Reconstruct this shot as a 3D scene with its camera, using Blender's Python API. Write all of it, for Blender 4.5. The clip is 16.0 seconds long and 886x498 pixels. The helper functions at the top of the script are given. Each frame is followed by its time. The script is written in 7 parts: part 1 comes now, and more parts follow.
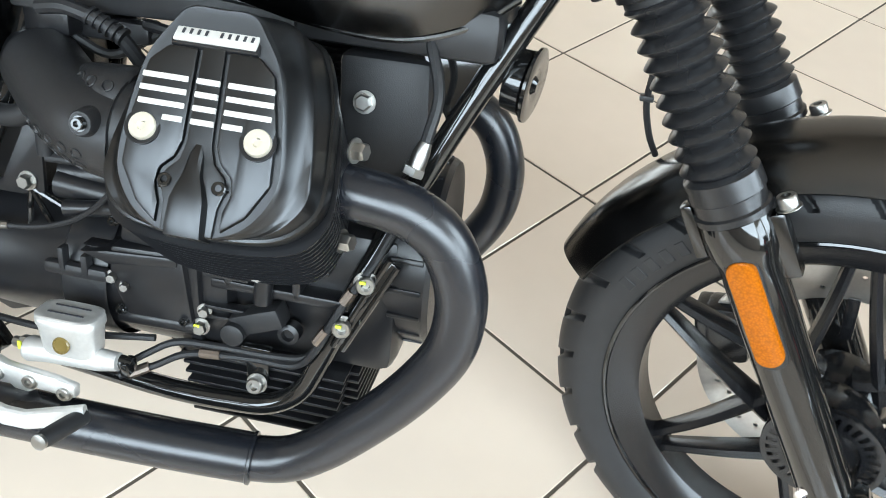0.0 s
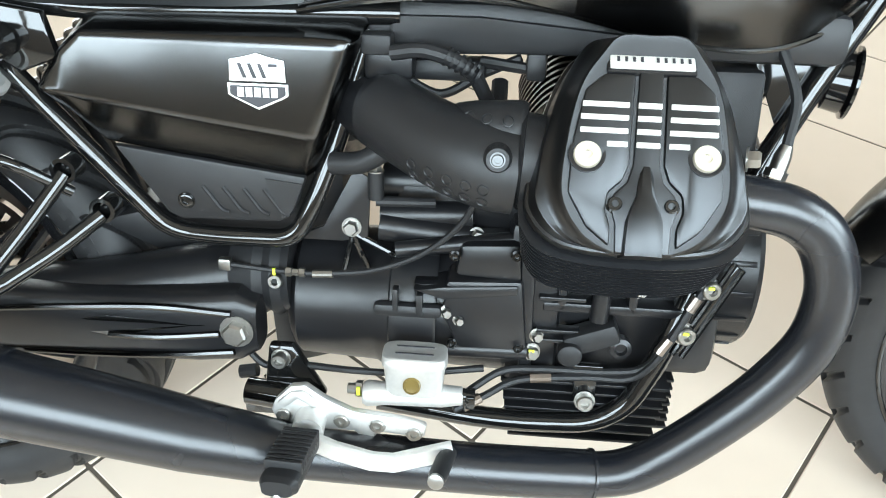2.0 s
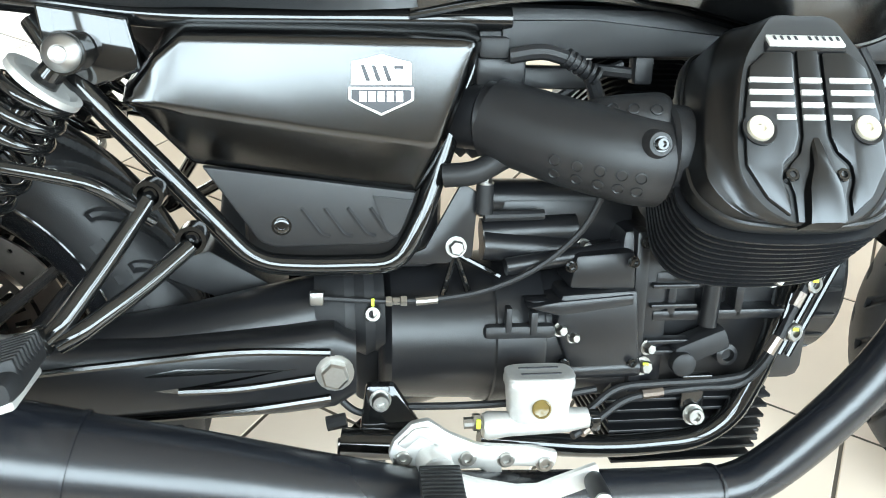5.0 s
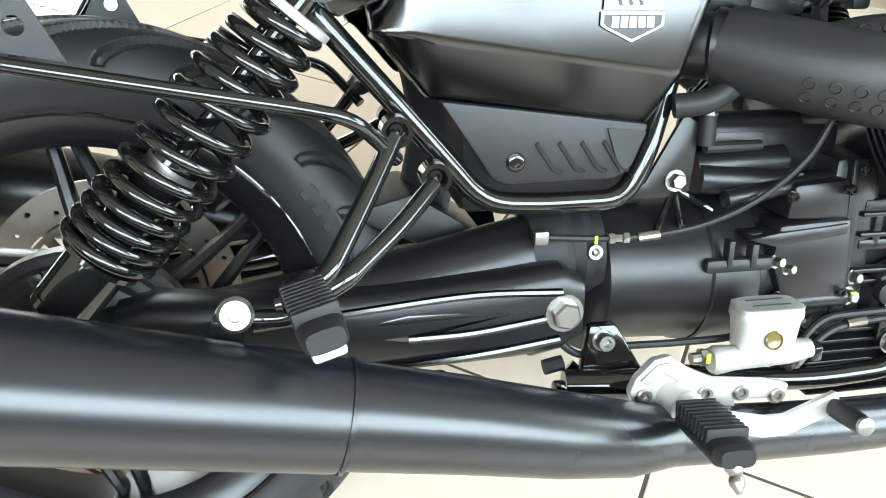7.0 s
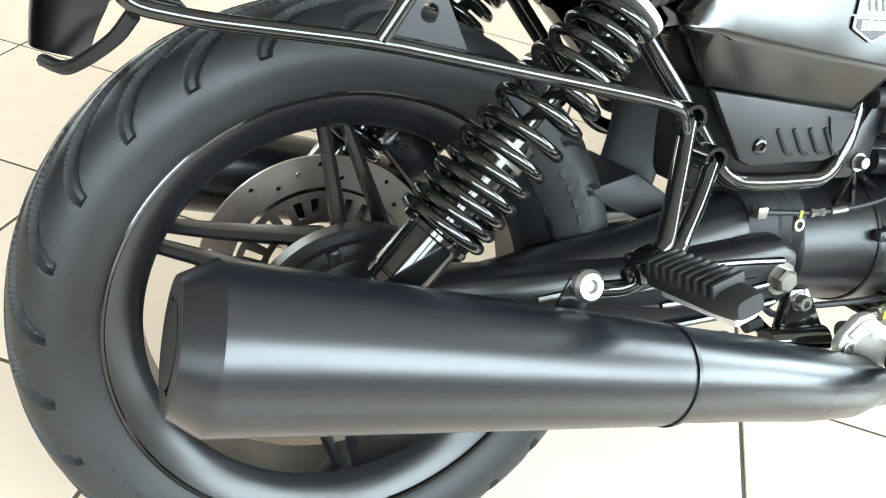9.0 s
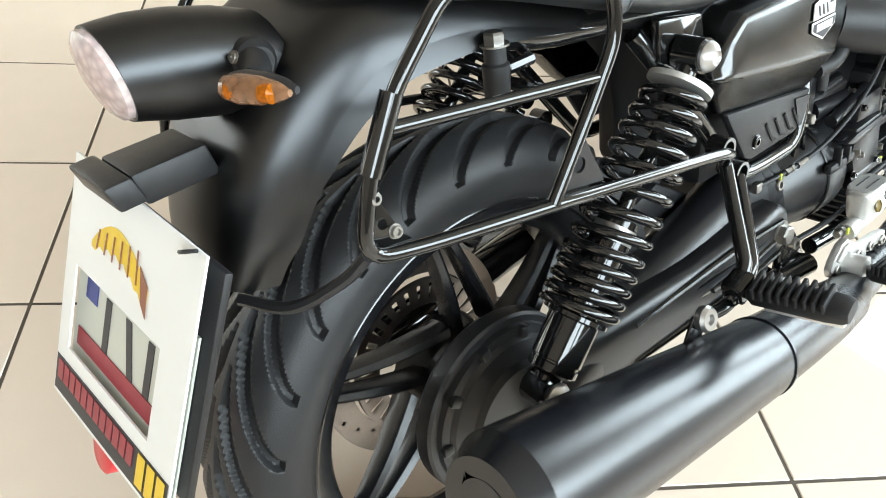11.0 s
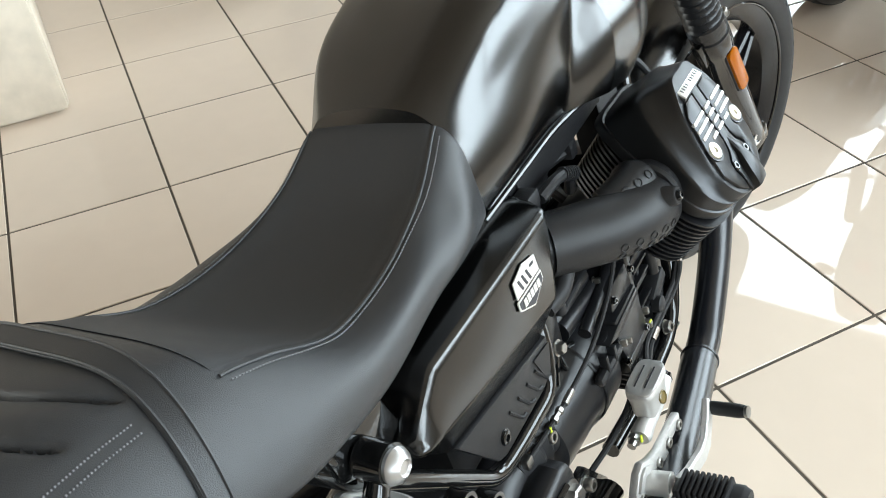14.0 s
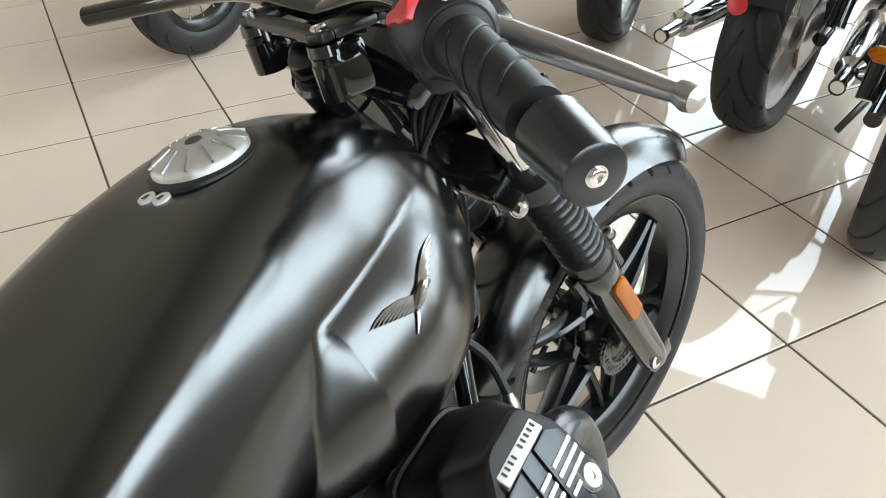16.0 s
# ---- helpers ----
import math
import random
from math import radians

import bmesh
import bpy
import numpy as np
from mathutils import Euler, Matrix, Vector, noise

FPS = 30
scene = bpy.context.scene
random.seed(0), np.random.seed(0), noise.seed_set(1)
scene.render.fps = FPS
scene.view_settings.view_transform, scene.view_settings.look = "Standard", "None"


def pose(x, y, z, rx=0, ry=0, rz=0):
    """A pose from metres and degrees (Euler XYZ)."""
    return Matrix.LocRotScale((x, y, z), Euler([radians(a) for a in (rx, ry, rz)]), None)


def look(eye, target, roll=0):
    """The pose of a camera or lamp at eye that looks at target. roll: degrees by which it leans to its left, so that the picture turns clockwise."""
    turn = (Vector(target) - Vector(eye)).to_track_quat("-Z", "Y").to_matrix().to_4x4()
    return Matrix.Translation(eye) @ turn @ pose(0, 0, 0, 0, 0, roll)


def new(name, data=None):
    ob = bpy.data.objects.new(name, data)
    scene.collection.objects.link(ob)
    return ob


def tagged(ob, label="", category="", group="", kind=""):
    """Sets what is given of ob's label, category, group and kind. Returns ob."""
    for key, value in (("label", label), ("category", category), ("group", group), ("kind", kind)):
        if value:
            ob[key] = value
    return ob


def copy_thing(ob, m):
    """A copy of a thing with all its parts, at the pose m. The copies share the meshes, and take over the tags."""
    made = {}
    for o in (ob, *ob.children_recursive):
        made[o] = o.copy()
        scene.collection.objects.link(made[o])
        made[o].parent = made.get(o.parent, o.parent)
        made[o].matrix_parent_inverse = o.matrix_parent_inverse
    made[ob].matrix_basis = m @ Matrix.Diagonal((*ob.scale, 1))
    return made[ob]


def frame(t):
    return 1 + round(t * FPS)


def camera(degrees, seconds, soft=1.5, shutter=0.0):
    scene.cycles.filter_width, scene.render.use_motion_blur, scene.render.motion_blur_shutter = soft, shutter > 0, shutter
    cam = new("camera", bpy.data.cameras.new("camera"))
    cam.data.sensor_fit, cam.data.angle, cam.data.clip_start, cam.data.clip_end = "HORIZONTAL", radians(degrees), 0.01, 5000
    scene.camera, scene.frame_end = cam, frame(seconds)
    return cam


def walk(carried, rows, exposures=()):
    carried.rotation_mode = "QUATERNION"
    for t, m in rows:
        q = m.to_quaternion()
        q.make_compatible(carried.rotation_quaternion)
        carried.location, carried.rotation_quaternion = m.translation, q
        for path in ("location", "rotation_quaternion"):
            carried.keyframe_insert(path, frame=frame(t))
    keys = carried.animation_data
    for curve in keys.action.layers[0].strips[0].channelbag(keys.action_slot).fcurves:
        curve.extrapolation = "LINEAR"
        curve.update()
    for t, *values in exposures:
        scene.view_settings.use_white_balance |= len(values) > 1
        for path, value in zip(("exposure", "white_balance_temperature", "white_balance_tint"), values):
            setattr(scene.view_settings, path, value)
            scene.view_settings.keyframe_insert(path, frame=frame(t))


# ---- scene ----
cam = camera(57.75, 16.0, 1.0)
PATH = [
    (0, 1.1191, -0.5392, 1.0468, 46.51, -2.40, 12.00),
    (0.5, 1.0244, -0.6147, 1.0628, 47.45, -2.49, 7.29),
    (1, 0.9394, -0.6403, 1.0525, 47.99, -2.60, 6.04),
    (1.5, 0.8332, -0.6226, 1.0448, 47.79, -1.46, 6.54),
    (2, 0.7266, -0.6153, 1.0504, 48.10, 0.00, 5.12),
    (2.5, 0.6294, -0.6371, 1.0559, 48.20, -0.20, 3.40),
    (3, 0.5221, -0.6836, 1.0622, 48.40, -0.02, -0.67),
    (3.5, 0.4621, -0.6731, 1.0252, 49.36, -0.36, -1.92),
    (3.7, 0.4679, -0.6539, 1.0050, 50.82, -0.67, -1.67),
    (5.8, 0.4009, -0.6286, 0.9080, 57.15, -4.35, -9.52),
    (6, 0.3620, -0.6248, 0.8992, 56.60, -4.09, -9.66),
    (6.5, 0.2733, -0.6220, 0.8918, 55.33, -4.13, -10.75),
    (7, 0.1949, -0.5940, 0.8815, 54.54, -3.76, -10.70),
    (7.5, 0.1239, -0.5299, 0.8662, 53.25, -3.22, -10.22),
    (8, 0.0321, -0.5085, 0.8568, 52.64, -4.30, -9.11),
    (8.5, -0.0990, -0.5230, 0.8614, 53.01, -7.30, -12.75),
    (8.7, -0.1465, -0.5345, 0.8653, 53.41, -9.12, -15.95),
    (10.8, -0.4460, -0.3413, 1.0234, 47.79, -6.48, -39.28),
    (11, -0.4693, -0.3152, 1.0532, 48.13, -5.12, -41.35),
    (11.5, -0.4946, -0.2550, 1.1179, 48.27, -2.67, -46.97),
    (12, -0.4610, -0.2311, 1.1580, 49.52, -1.10, -53.94),
    (12.5, -0.3726, -0.2238, 1.1874, 50.00, 0.67, -56.82),
    (13, -0.2724, -0.2240, 1.2016, 49.91, 0.97, -57.27),
    (13.5, -0.1811, -0.2333, 1.2195, 49.67, 2.06, -58.54),
    (14, -0.0638, -0.2106, 1.2279, 49.72, 3.11, -60.85),
    (14.5, 0.0765, -0.1738, 1.2475, 50.77, 2.32, -63.05),
    (15, 0.1702, -0.1569, 1.2400, 51.30, 1.23, -64.91),
    (15.5, 0.3140, -0.1521, 1.2451, 51.51, 0.56, -64.91),
    (16, 0.4475, -0.1455, 1.2534, 52.13, -0.76, -63.02),
]
walk(cam, [(t, pose(*row)) for t, *row in PATH],
     [(0.0, 0.50, 6000, 4), (1.5, 0.62, 6050, 3), (3.0, 0.78, 6000, 0), (7.0, 0.92, 6050, 0), (8.0, 1.05, 6100, 0), (8.7, 1.05, 6100, 0), (11.0, 0.62, 6250, 3), (12.0, 0.52, 6250, 3), (13.0, 0.32, 6250, 4), (14.0, 0.14, 6200, 4), (15.5, -0.02, 6200, 4), (16.0, 0.06, 6200, 4)])
LIGHT_SOUTH, LIGHT_EAST, LIGHT_NORTH = 8.6, 7.5, 4.6

# ---- light ----
world = bpy.data.worlds.new("sky")
scene.world = world
world.use_nodes = True
wn = world.node_tree
sky = wn.nodes.new("ShaderNodeTexSky")
sky.sky_type, sky.sun_disc = "NISHITA", False
sky.sun_elevation, sky.sun_rotation = radians(50), radians(200)
wn.links.new(sky.outputs[0], wn.nodes["Background"].inputs[0])
wn.nodes["Background"].inputs[1].default_value = 0.10


def window_light(name, eye, target, sx, sy, bright, colour):
    """The daylight in a window's opening, by its brightness."""
    d = bpy.data.lights.new(name, "AREA")
    d.shape, d.size, d.size_y, d.energy, d.color = "RECTANGLE", sx, sy, bright * math.pi * sx * sy, colour
    ob = new(name, d)
    ob.matrix_basis = look(eye, target)
    return ob


# ---- materials ----
def material(name, base, rough=0.5, metal=0.0, spec=0.5, noise_scale=60.0, vary=0.12, bump=0.0, bump_scale=400.0,
             coat=0.0, coat_rough=0.05, rough_vary=0.1, stain=0.1, random_tint=0.0):
    """A principled surface with grain at two scales, a little wear in its gloss and a fine relief."""
    m = bpy.data.materials.new(name)
    m.use_nodes = True
    nt = m.node_tree
    n, l = nt.nodes, nt.links
    p = n["Principled BSDF"]
    tc = n.new("ShaderNodeTexCoord")
    fine = n.new("ShaderNodeTexNoise")
    fine.inputs["Scale"].default_value, fine.inputs["Detail"].default_value = noise_scale, 6
    l.new(tc.outputs["Object"], fine.inputs["Vector"])
    broad = n.new("ShaderNodeTexNoise")
    broad.inputs["Scale"].default_value, broad.inputs["Detail"].default_value = noise_scale / 12, 4
    l.new(tc.outputs["Object"], broad.inputs["Vector"])
    ramp = n.new("ShaderNodeMapRange")
    ramp.inputs[3].default_value, ramp.inputs[4].default_value = 1 - vary, 1 + vary
    l.new(fine.outputs["Fac"], ramp.inputs[0])
    ramp2 = n.new("ShaderNodeMapRange")
    ramp2.inputs[3].default_value, ramp2.inputs[4].default_value = 1 - stain, 1 + stain
    l.new(broad.outputs["Fac"], ramp2.inputs[0])
    mul = n.new("ShaderNodeMath")
    mul.operation = "MULTIPLY"
    l.new(ramp.outputs[0], mul.inputs[0])
    l.new(ramp2.outputs[0], mul.inputs[1])
    last = mul.outputs[0]
    if random_tint:
        info = n.new("ShaderNodeObjectInfo")
        r3 = n.new("ShaderNodeMapRange")
        r3.inputs[3].default_value, r3.inputs[4].default_value = 1 - random_tint, 1 + random_tint
        l.new(info.outputs["Random"], r3.inputs[0])
        m3 = n.new("ShaderNodeMath")
        m3.operation = "MULTIPLY"
        l.new(last, m3.inputs[0])
        l.new(r3.outputs[0], m3.inputs[1])
        last = m3.outputs[0]
    mix = n.new("ShaderNodeVectorMath")
    mix.operation = "SCALE"
    mix.inputs[0].default_value = base
    l.new(last, mix.inputs["Scale"])
    l.new(mix.outputs[0], p.inputs["Base Color"])
    rr = n.new("ShaderNodeMapRange")
    rr.inputs[3].default_value, rr.inputs[4].default_value = max(rough * (1 - rough_vary), 0.01), min(rough * (1 + rough_vary), 1)
    l.new(broad.outputs["Fac"], rr.inputs[0])
    l.new(rr.outputs[0], p.inputs["Roughness"])
    p.inputs["Metallic"].default_value = metal
    p.inputs["Specular IOR Level"].default_value = spec
    p.inputs["Coat Weight"].default_value, p.inputs["Coat Roughness"].default_value = coat, coat_rough
    if bump:
        bn = n.new("ShaderNodeTexNoise")
        bn.inputs["Scale"].default_value, bn.inputs["Detail"].default_value = bump_scale, 3
        l.new(tc.outputs["Object"], bn.inputs["Vector"])
        b = n.new("ShaderNodeBump")
        b.inputs["Strength"].default_value, b.inputs["Distance"].default_value = bump, 0.001
        l.new(bn.outputs["Fac"], b.inputs["Height"])
        l.new(b.outputs[0], p.inputs["Normal"])
    return m


SATIN = material("satin_black_paint", (0.097, 0.097, 0.097), 0.21, 1.0, 0.5, 30, 0.05, 0.03, 900, rough_vary=0.06)
PANEL = material("satin_black_panel", (0.080, 0.080, 0.080), 0.21, 1.0, 0.5, 30, 0.05, 0.03, 900, rough_vary=0.06)
EXHAUST = material("satin_black_exhaust", (0.008, 0.009, 0.012), 0.27, 0.0, 0.68, 40, 0.08, 0.04, 700)
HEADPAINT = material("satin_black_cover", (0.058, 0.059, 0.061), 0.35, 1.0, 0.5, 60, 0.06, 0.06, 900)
ENGINE = material("black_engine_paint", (0.009, 0.009, 0.010), 0.29, 0.0, 0.45, 90, 0.15, 0.15, 1500)
GLOSS = material("gloss_black_frame", (0.006, 0.006, 0.006), 0.09, 0.0, 0.5, 40, 0.1, 0.0, coat=0.5, coat_rough=0.04)
PLASTIC = material("black_plastic", (0.013, 0.013, 0.014), 0.37, 0.0, 0.42, 120, 0.12, 0.3, 1800)
RUBBER = material("black_rubber", (0.013, 0.013, 0.014), 0.5, 0.0, 0.35, 80, 0.15, 0.25, 900)
GAITER = material("shiny_black_gaiter_rubber", (0.012, 0.012, 0.013), 0.27, 0.0, 0.5, 60, 0.1, 0.08, 900)
TYRE = material("tyre_rubber", (0.019, 0.019, 0.020), 0.46, 0.0, 0.35, 50, 0.25, 0.25, 700, stain=0.25)
CASTBLACK = material("cast_black_wheel", (0.008, 0.008, 0.009), 0.24, 0.0, 0.5, 70, 0.1, 0.05, 900)
CHROME = material("polished_chrome", (0.75, 0.75, 0.76), 0.10, 1.0, 0.5, 60, 0.04)
ZINC = material("zinc_bolt", (0.34, 0.33, 0.31), 0.34, 1.0, 0.5, 200, 0.12)
ALLOY = material("brushed_alloy", (0.52, 0.51, 0.50), 0.36, 1.0, 0.5, 150, 0.08, 0.15, 900)
CASTALLOY = material("cast_alloy", (0.62, 0.61, 0.59), 0.45, 0.7, 0.5, 180, 0.1, 0.3, 1400)
STEEL = material("brake_disc_steel", (0.27, 0.23, 0.20), 0.34, 1.0, 0.5, 200, 0.1)
BRIGHTDISC = material("ground_disc_steel", (0.50, 0.48, 0.45), 0.30, 1.0, 0.5, 200, 0.1)
VINYL = material("black_seat_vinyl", (0.021, 0.022, 0.024), 0.42, 0.0, 0.65, 150, 0.1, 0.4, 1300)
PADCLOTH = material("matte_black_seat_cover", (0.036, 0.036, 0.037), 0.62, 0.0, 0.4, 200, 0.15, 0.6, 1600)
THREAD = material("grey_thread", (0.20, 0.20, 0.21), 0.7, 0.0, 0.3)
WHITE = material("white_plate_plastic", (0.80, 0.80, 0.79), 0.35, 0.0, 0.5, 20, 0.02)
CREAM = material("pale_reflective_sheet", (0.55, 0.56, 0.50), 0.4, 0.0, 0.5, 30, 0.04)
RED = material("red_plastic", (0.62, 0.03, 0.04), 0.3, 0.0, 0.5, 40, 0.05)
REDLABEL = material("red_print", (0.30, 0.035, 0.05), 0.4)
YELLOW = material("yellow_print", (0.75, 0.52, 0.03), 0.4, 0.0, 0.5, 60, 0.1)
BLUE = material("blue_print", (0.03, 0.05, 0.25), 0.4)
BROWN = material("brown_print", (0.25, 0.09, 0.05), 0.4)
DARKPRINT = material("dark_print", (0.03, 0.03, 0.035), 0.45)
PAINTMARK = material("yellow_paint_mark", (0.65, 0.75, 0.05), 0.5)
LABELWHITE = material("white_sticker", (0.72, 0.72, 0.70), 0.4)
EMBLEM = material("dark_relief_metal", (0.30, 0.29, 0.28), 0.24, 1.0, 0.5, 200, 0.15)
SIGHT = material("amber_sight_glass", (0.14, 0.10, 0.03), 0.12, 0.0, 0.5, 60, 0.2)
PLUG = material("pale_zinc_plug", (0.66, 0.61, 0.50), 0.36, 0.6, 0.5, 200, 0.15)
SILVERLOGO = material("silver_badge", (0.74, 0.72, 0.68), 0.34, 0.45, 0.5, 200, 0.06)
TILE = material("beige_porcelain_tile", (0.69, 0.58, 0.475), 0.028, 0.0, 0.5, 14, 0.03, 0.0, stain=0.05, random_tint=0.03, rough_vary=0.5)
GROUT = material("dark_grout", (0.085, 0.07, 0.055), 0.85, 0.0, 0.3, 60, 0.25, 0.4, 300)
PLASTER = material("painted_plaster", (0.34, 0.285, 0.23), 0.8, 0.0, 0.3, 12, 0.05, 0.2, 120)
CEILING = material("ceiling_paint", (0.29, 0.25, 0.205), 0.85, 0.0, 0.3, 10, 0.05)
FRAMEDARK = material("dark_window_frame", (0.05, 0.05, 0.05), 0.4, 0.3)
STONE = material("pale_stone_cladding", (0.70, 0.62, 0.51), 0.5, 0.0, 0.4, 16, 0.20, 0.5, 70, stain=0.25)


def lens_material(name, colour, rough, trans=0.7, scale=420, spec=0.5):
    m = bpy.data.materials.new(name)
    m.use_nodes = True
    n, l = m.node_tree.nodes, m.node_tree.links
    p = n["Principled BSDF"]
    v = n.new("ShaderNodeTexVoronoi")
    v.inputs["Scale"].default_value = scale
    tc = n.new("ShaderNodeTexCoord")
    l.new(tc.outputs["Object"], v.inputs["Vector"])
    b = n.new("ShaderNodeBump")
    b.inputs["Strength"].default_value, b.inputs["Distance"].default_value = 0.22, 0.001
    l.new(v.outputs["Distance"], b.inputs["Height"])
    l.new(b.outputs[0], p.inputs["Normal"])
    ramp = n.new("ShaderNodeMapRange")
    ramp.inputs[1].default_value, ramp.inputs[2].default_value, ramp.inputs[3].default_value, ramp.inputs[4].default_value = 0.0, 0.8, 1.18, 0.70
    l.new(v.outputs["Distance"], ramp.inputs[0])
    tint = n.new("ShaderNodeVectorMath")
    tint.operation = "SCALE"
    tint.inputs[0].default_value = colour
    l.new(ramp.outputs[0], tint.inputs["Scale"])
    l.new(tint.outputs[0], p.inputs["Base Color"])
    p.inputs["Roughness"].default_value = rough
    p.inputs["Specular IOR Level"].default_value = spec
    p.inputs["Transmission Weight"].default_value = trans
    return m


AMBER = lens_material("amber_lens", (0.37, 0.098, 0.000), 0.12, 0.0, 420, 0.25)
SMOKED = lens_material("pale_smoked_lens", (0.40, 0.20, 0.10), 0.05, 0.5, 160)
CLEAR = lens_material("clear_lens", (0.88, 0.76, 0.74), 0.05, 0.45, 130)


def glass_material():
    m = bpy.data.materials.new("window_glass")
    m.use_nodes = True
    p = m.node_tree.nodes["Principled BSDF"]
    p.inputs["Base Color"].default_value = (0.95, 0.97, 0.96, 1)
    p.inputs["Roughness"].default_value, p.inputs["Transmission Weight"].default_value = 0.0, 1.0
    return m


GLASS = glass_material()


# ---- mesh tools ----
def part(name, bm, mat, parent=None, label="", angle=35, at=None):
    """Links a bmesh as one mesh object under a thing or a part."""
    me = bpy.data.meshes.new(name)
    bm.to_mesh(me)
    bm.free()
    me.materials.append(mat)
    me.shade_smooth()
    me.set_sharp_from_angle(angle=radians(angle))
    ob = new(name, me)
    ob.parent = parent
    if at is not None:
        ob.matrix_basis = at
    if label:
        ob["label"] = label
    return ob


def again(ob, m, parent=None):
    """Another object on the same mesh."""
    o = new(ob.name.split(".")[0], ob.data)
    o.parent = parent if parent is not None else ob.parent
    o.matrix_basis = m
    return o


def thing(name, label, category, m=None, group="", kind=""):
    e = new(name)
    e.empty_display_size = 0.1
    if m is not None:
        e.matrix_basis = m
    return tagged(e, label, category, group, kind)


def merge(*bms):
    out = bmesh.new()
    for b in bms:
        me = bpy.data.meshes.new("joint")
        b.to_mesh(me)
        b.free()
        out.from_mesh(me)
        bpy.data.meshes.remove(me)
    return out


def moved(bm, m):
    bm.transform(m)
    return bm


def spline(pts, n=6):
    """A smooth line through points, with n steps between neighbours."""
    p = [Vector(q) for q in pts]
    p = [2 * p[0] - p[1]] + p + [2 * p[-1] - p[-2]]
    out = []
    for i in range(1, len(p) - 2):
        a, b, c, d = p[i - 1:i + 3]
        for k in range(n):
            t = k / n
            out.append(0.5 * (2 * b + (c - a) * t + (2 * a - 5 * b + 4 * c - d) * t * t + (3 * b - a - 3 * c + d) * t ** 3))
    out.append(p[-2])
    return out


def rounded(pts, r, n=5):
    """A polyline whose corners are rounded off at radius about r."""
    p = [Vector(q) for q in pts]
    out = [p[0]]
    for a, b, c in zip(p, p[1:], p[2:]):
        u, v = (a - b), (c - b)
        k = min(r, u.length * 0.48, v.length * 0.48)
        s, e = b + u.normalized() * k, b + v.normalized() * k
        for i in range(n + 1):
            t = i / n
            out.append((1 - t) ** 2 * s + 2 * t * (1 - t) * b + t * t * e)
    out.append(p[-1])
    return out


def loft(rings, closed=True, caps=True):
    bm = bmesh.new()
    vs = [[bm.verts.new(q) for q in ring] for ring in rings]
    n = len(vs[0])
    for a, b in zip(vs, vs[1:]):
        for i in range(n if closed else n - 1):
            k = (i + 1) % n
            bm.faces.new((a[i], a[k], b[k], b[i]))
    if caps and closed:
        bm.faces.new(vs[0][::-1])
        bm.faces.new(vs[-1])
    bmesh.ops.recalc_face_normals(bm, faces=bm.faces)
    return bm


def tube(pts, r, seg=10, loop=False, flat=1.0):
    """A round bar along a line; r is one radius or one for each point."""
    p = [Vector(q) for q in pts]
    rr = r if isinstance(r, (list, tuple)) else [r] * len(p)
    tan = []
    for i in range(len(p)):
        a = p[i - 1] if i or loop else p[0]
        b = p[(i + 1) % len(p)] if i < len(p) - 1 or loop else p[-1]
        tan.append((b - a).normalized())
    up = tan[0].orthogonal().normalized()
    rings = []
    for q, t, k in zip(p, tan, rr):
        up = (up - t * up.dot(t)).normalized()
        side = t.cross(up)
        rings.append([q + (up * math.cos(w) * flat + side * math.sin(w)) * k for w in (2 * math.pi * i / seg for i in range(seg))])
    if loop:
        rings.append(rings[0])
        return loft(rings, True, False)
    return loft(rings)


def lathe(origin, axis, profile, seg=24, caps=True):
    """Turned round an axis: profile is pairs of height along it and radius."""
    a = Vector(axis).normalized()
    u = a.orthogonal().normalized()
    v = a.cross(u)
    o = Vector(origin)
    rings = [[o + a * h + (u * math.cos(w) + v * math.sin(w)) * max(r, 1e-4) for w in (2 * math.pi * i / seg for i in range(seg))] for h, r in profile]
    return loft(rings, True, caps)


def block(c, size, bevel=0.0, rot=(0, 0, 0), seg=2):
    bm = bmesh.new()
    bmesh.ops.create_cube(bm, size=1.0)
    bm.transform(Matrix.Diagonal((*size, 1)))
    if bevel:
        bmesh.ops.bevel(bm, geom=list(bm.edges), offset=bevel, segments=seg, affect="EDGES", profile=0.5)
    bm.transform(pose(*c, *rot))
    return bm


def slab(outline, depth, bevel=0.0, seg=2):
    """A flat plate: a planar outline pushed along the vector depth."""
    bm = bmesh.new()
    a = [bm.verts.new(q) for q in outline]
    f = bm.faces.new(a)
    ext = bmesh.ops.extrude_face_region(bm, geom=[f])
    bmesh.ops.translate(bm, verts=[g for g in ext["geom"] if isinstance(g, bmesh.types.BMVert)], vec=depth)
    bmesh.ops.recalc_face_normals(bm, faces=bm.faces)
    if bevel:
        bmesh.ops.bevel(bm, geom=list(bm.edges), offset=bevel, segments=seg, affect="EDGES", profile=0.5)
    return bm


def band(pts, sides, half_w, half_t):
    """A flat strip along a line; sides are the directions of its width."""
    p = [Vector(q) for q in pts]
    rings = []
    for i, q in enumerate(p):
        t = (p[min(i + 1, len(p) - 1)] - p[max(i - 1, 0)]).normalized()
        w = Vector(sides[i] if isinstance(sides, list) else sides)
        w = (w - t * w.dot(t)).normalized()
        n = t.cross(w)
        c = half_t * 0.45
        rings.append([q + w * a + n * d for a, d in ((half_w - c, half_t), (half_w, half_t - c), (half_w, c - half_t), (half_w - c, -half_t), (c - half_w, -half_t), (-half_w, c - half_t), (-half_w, half_t - c), (c - half_w, half_t))])
    return loft(rings)


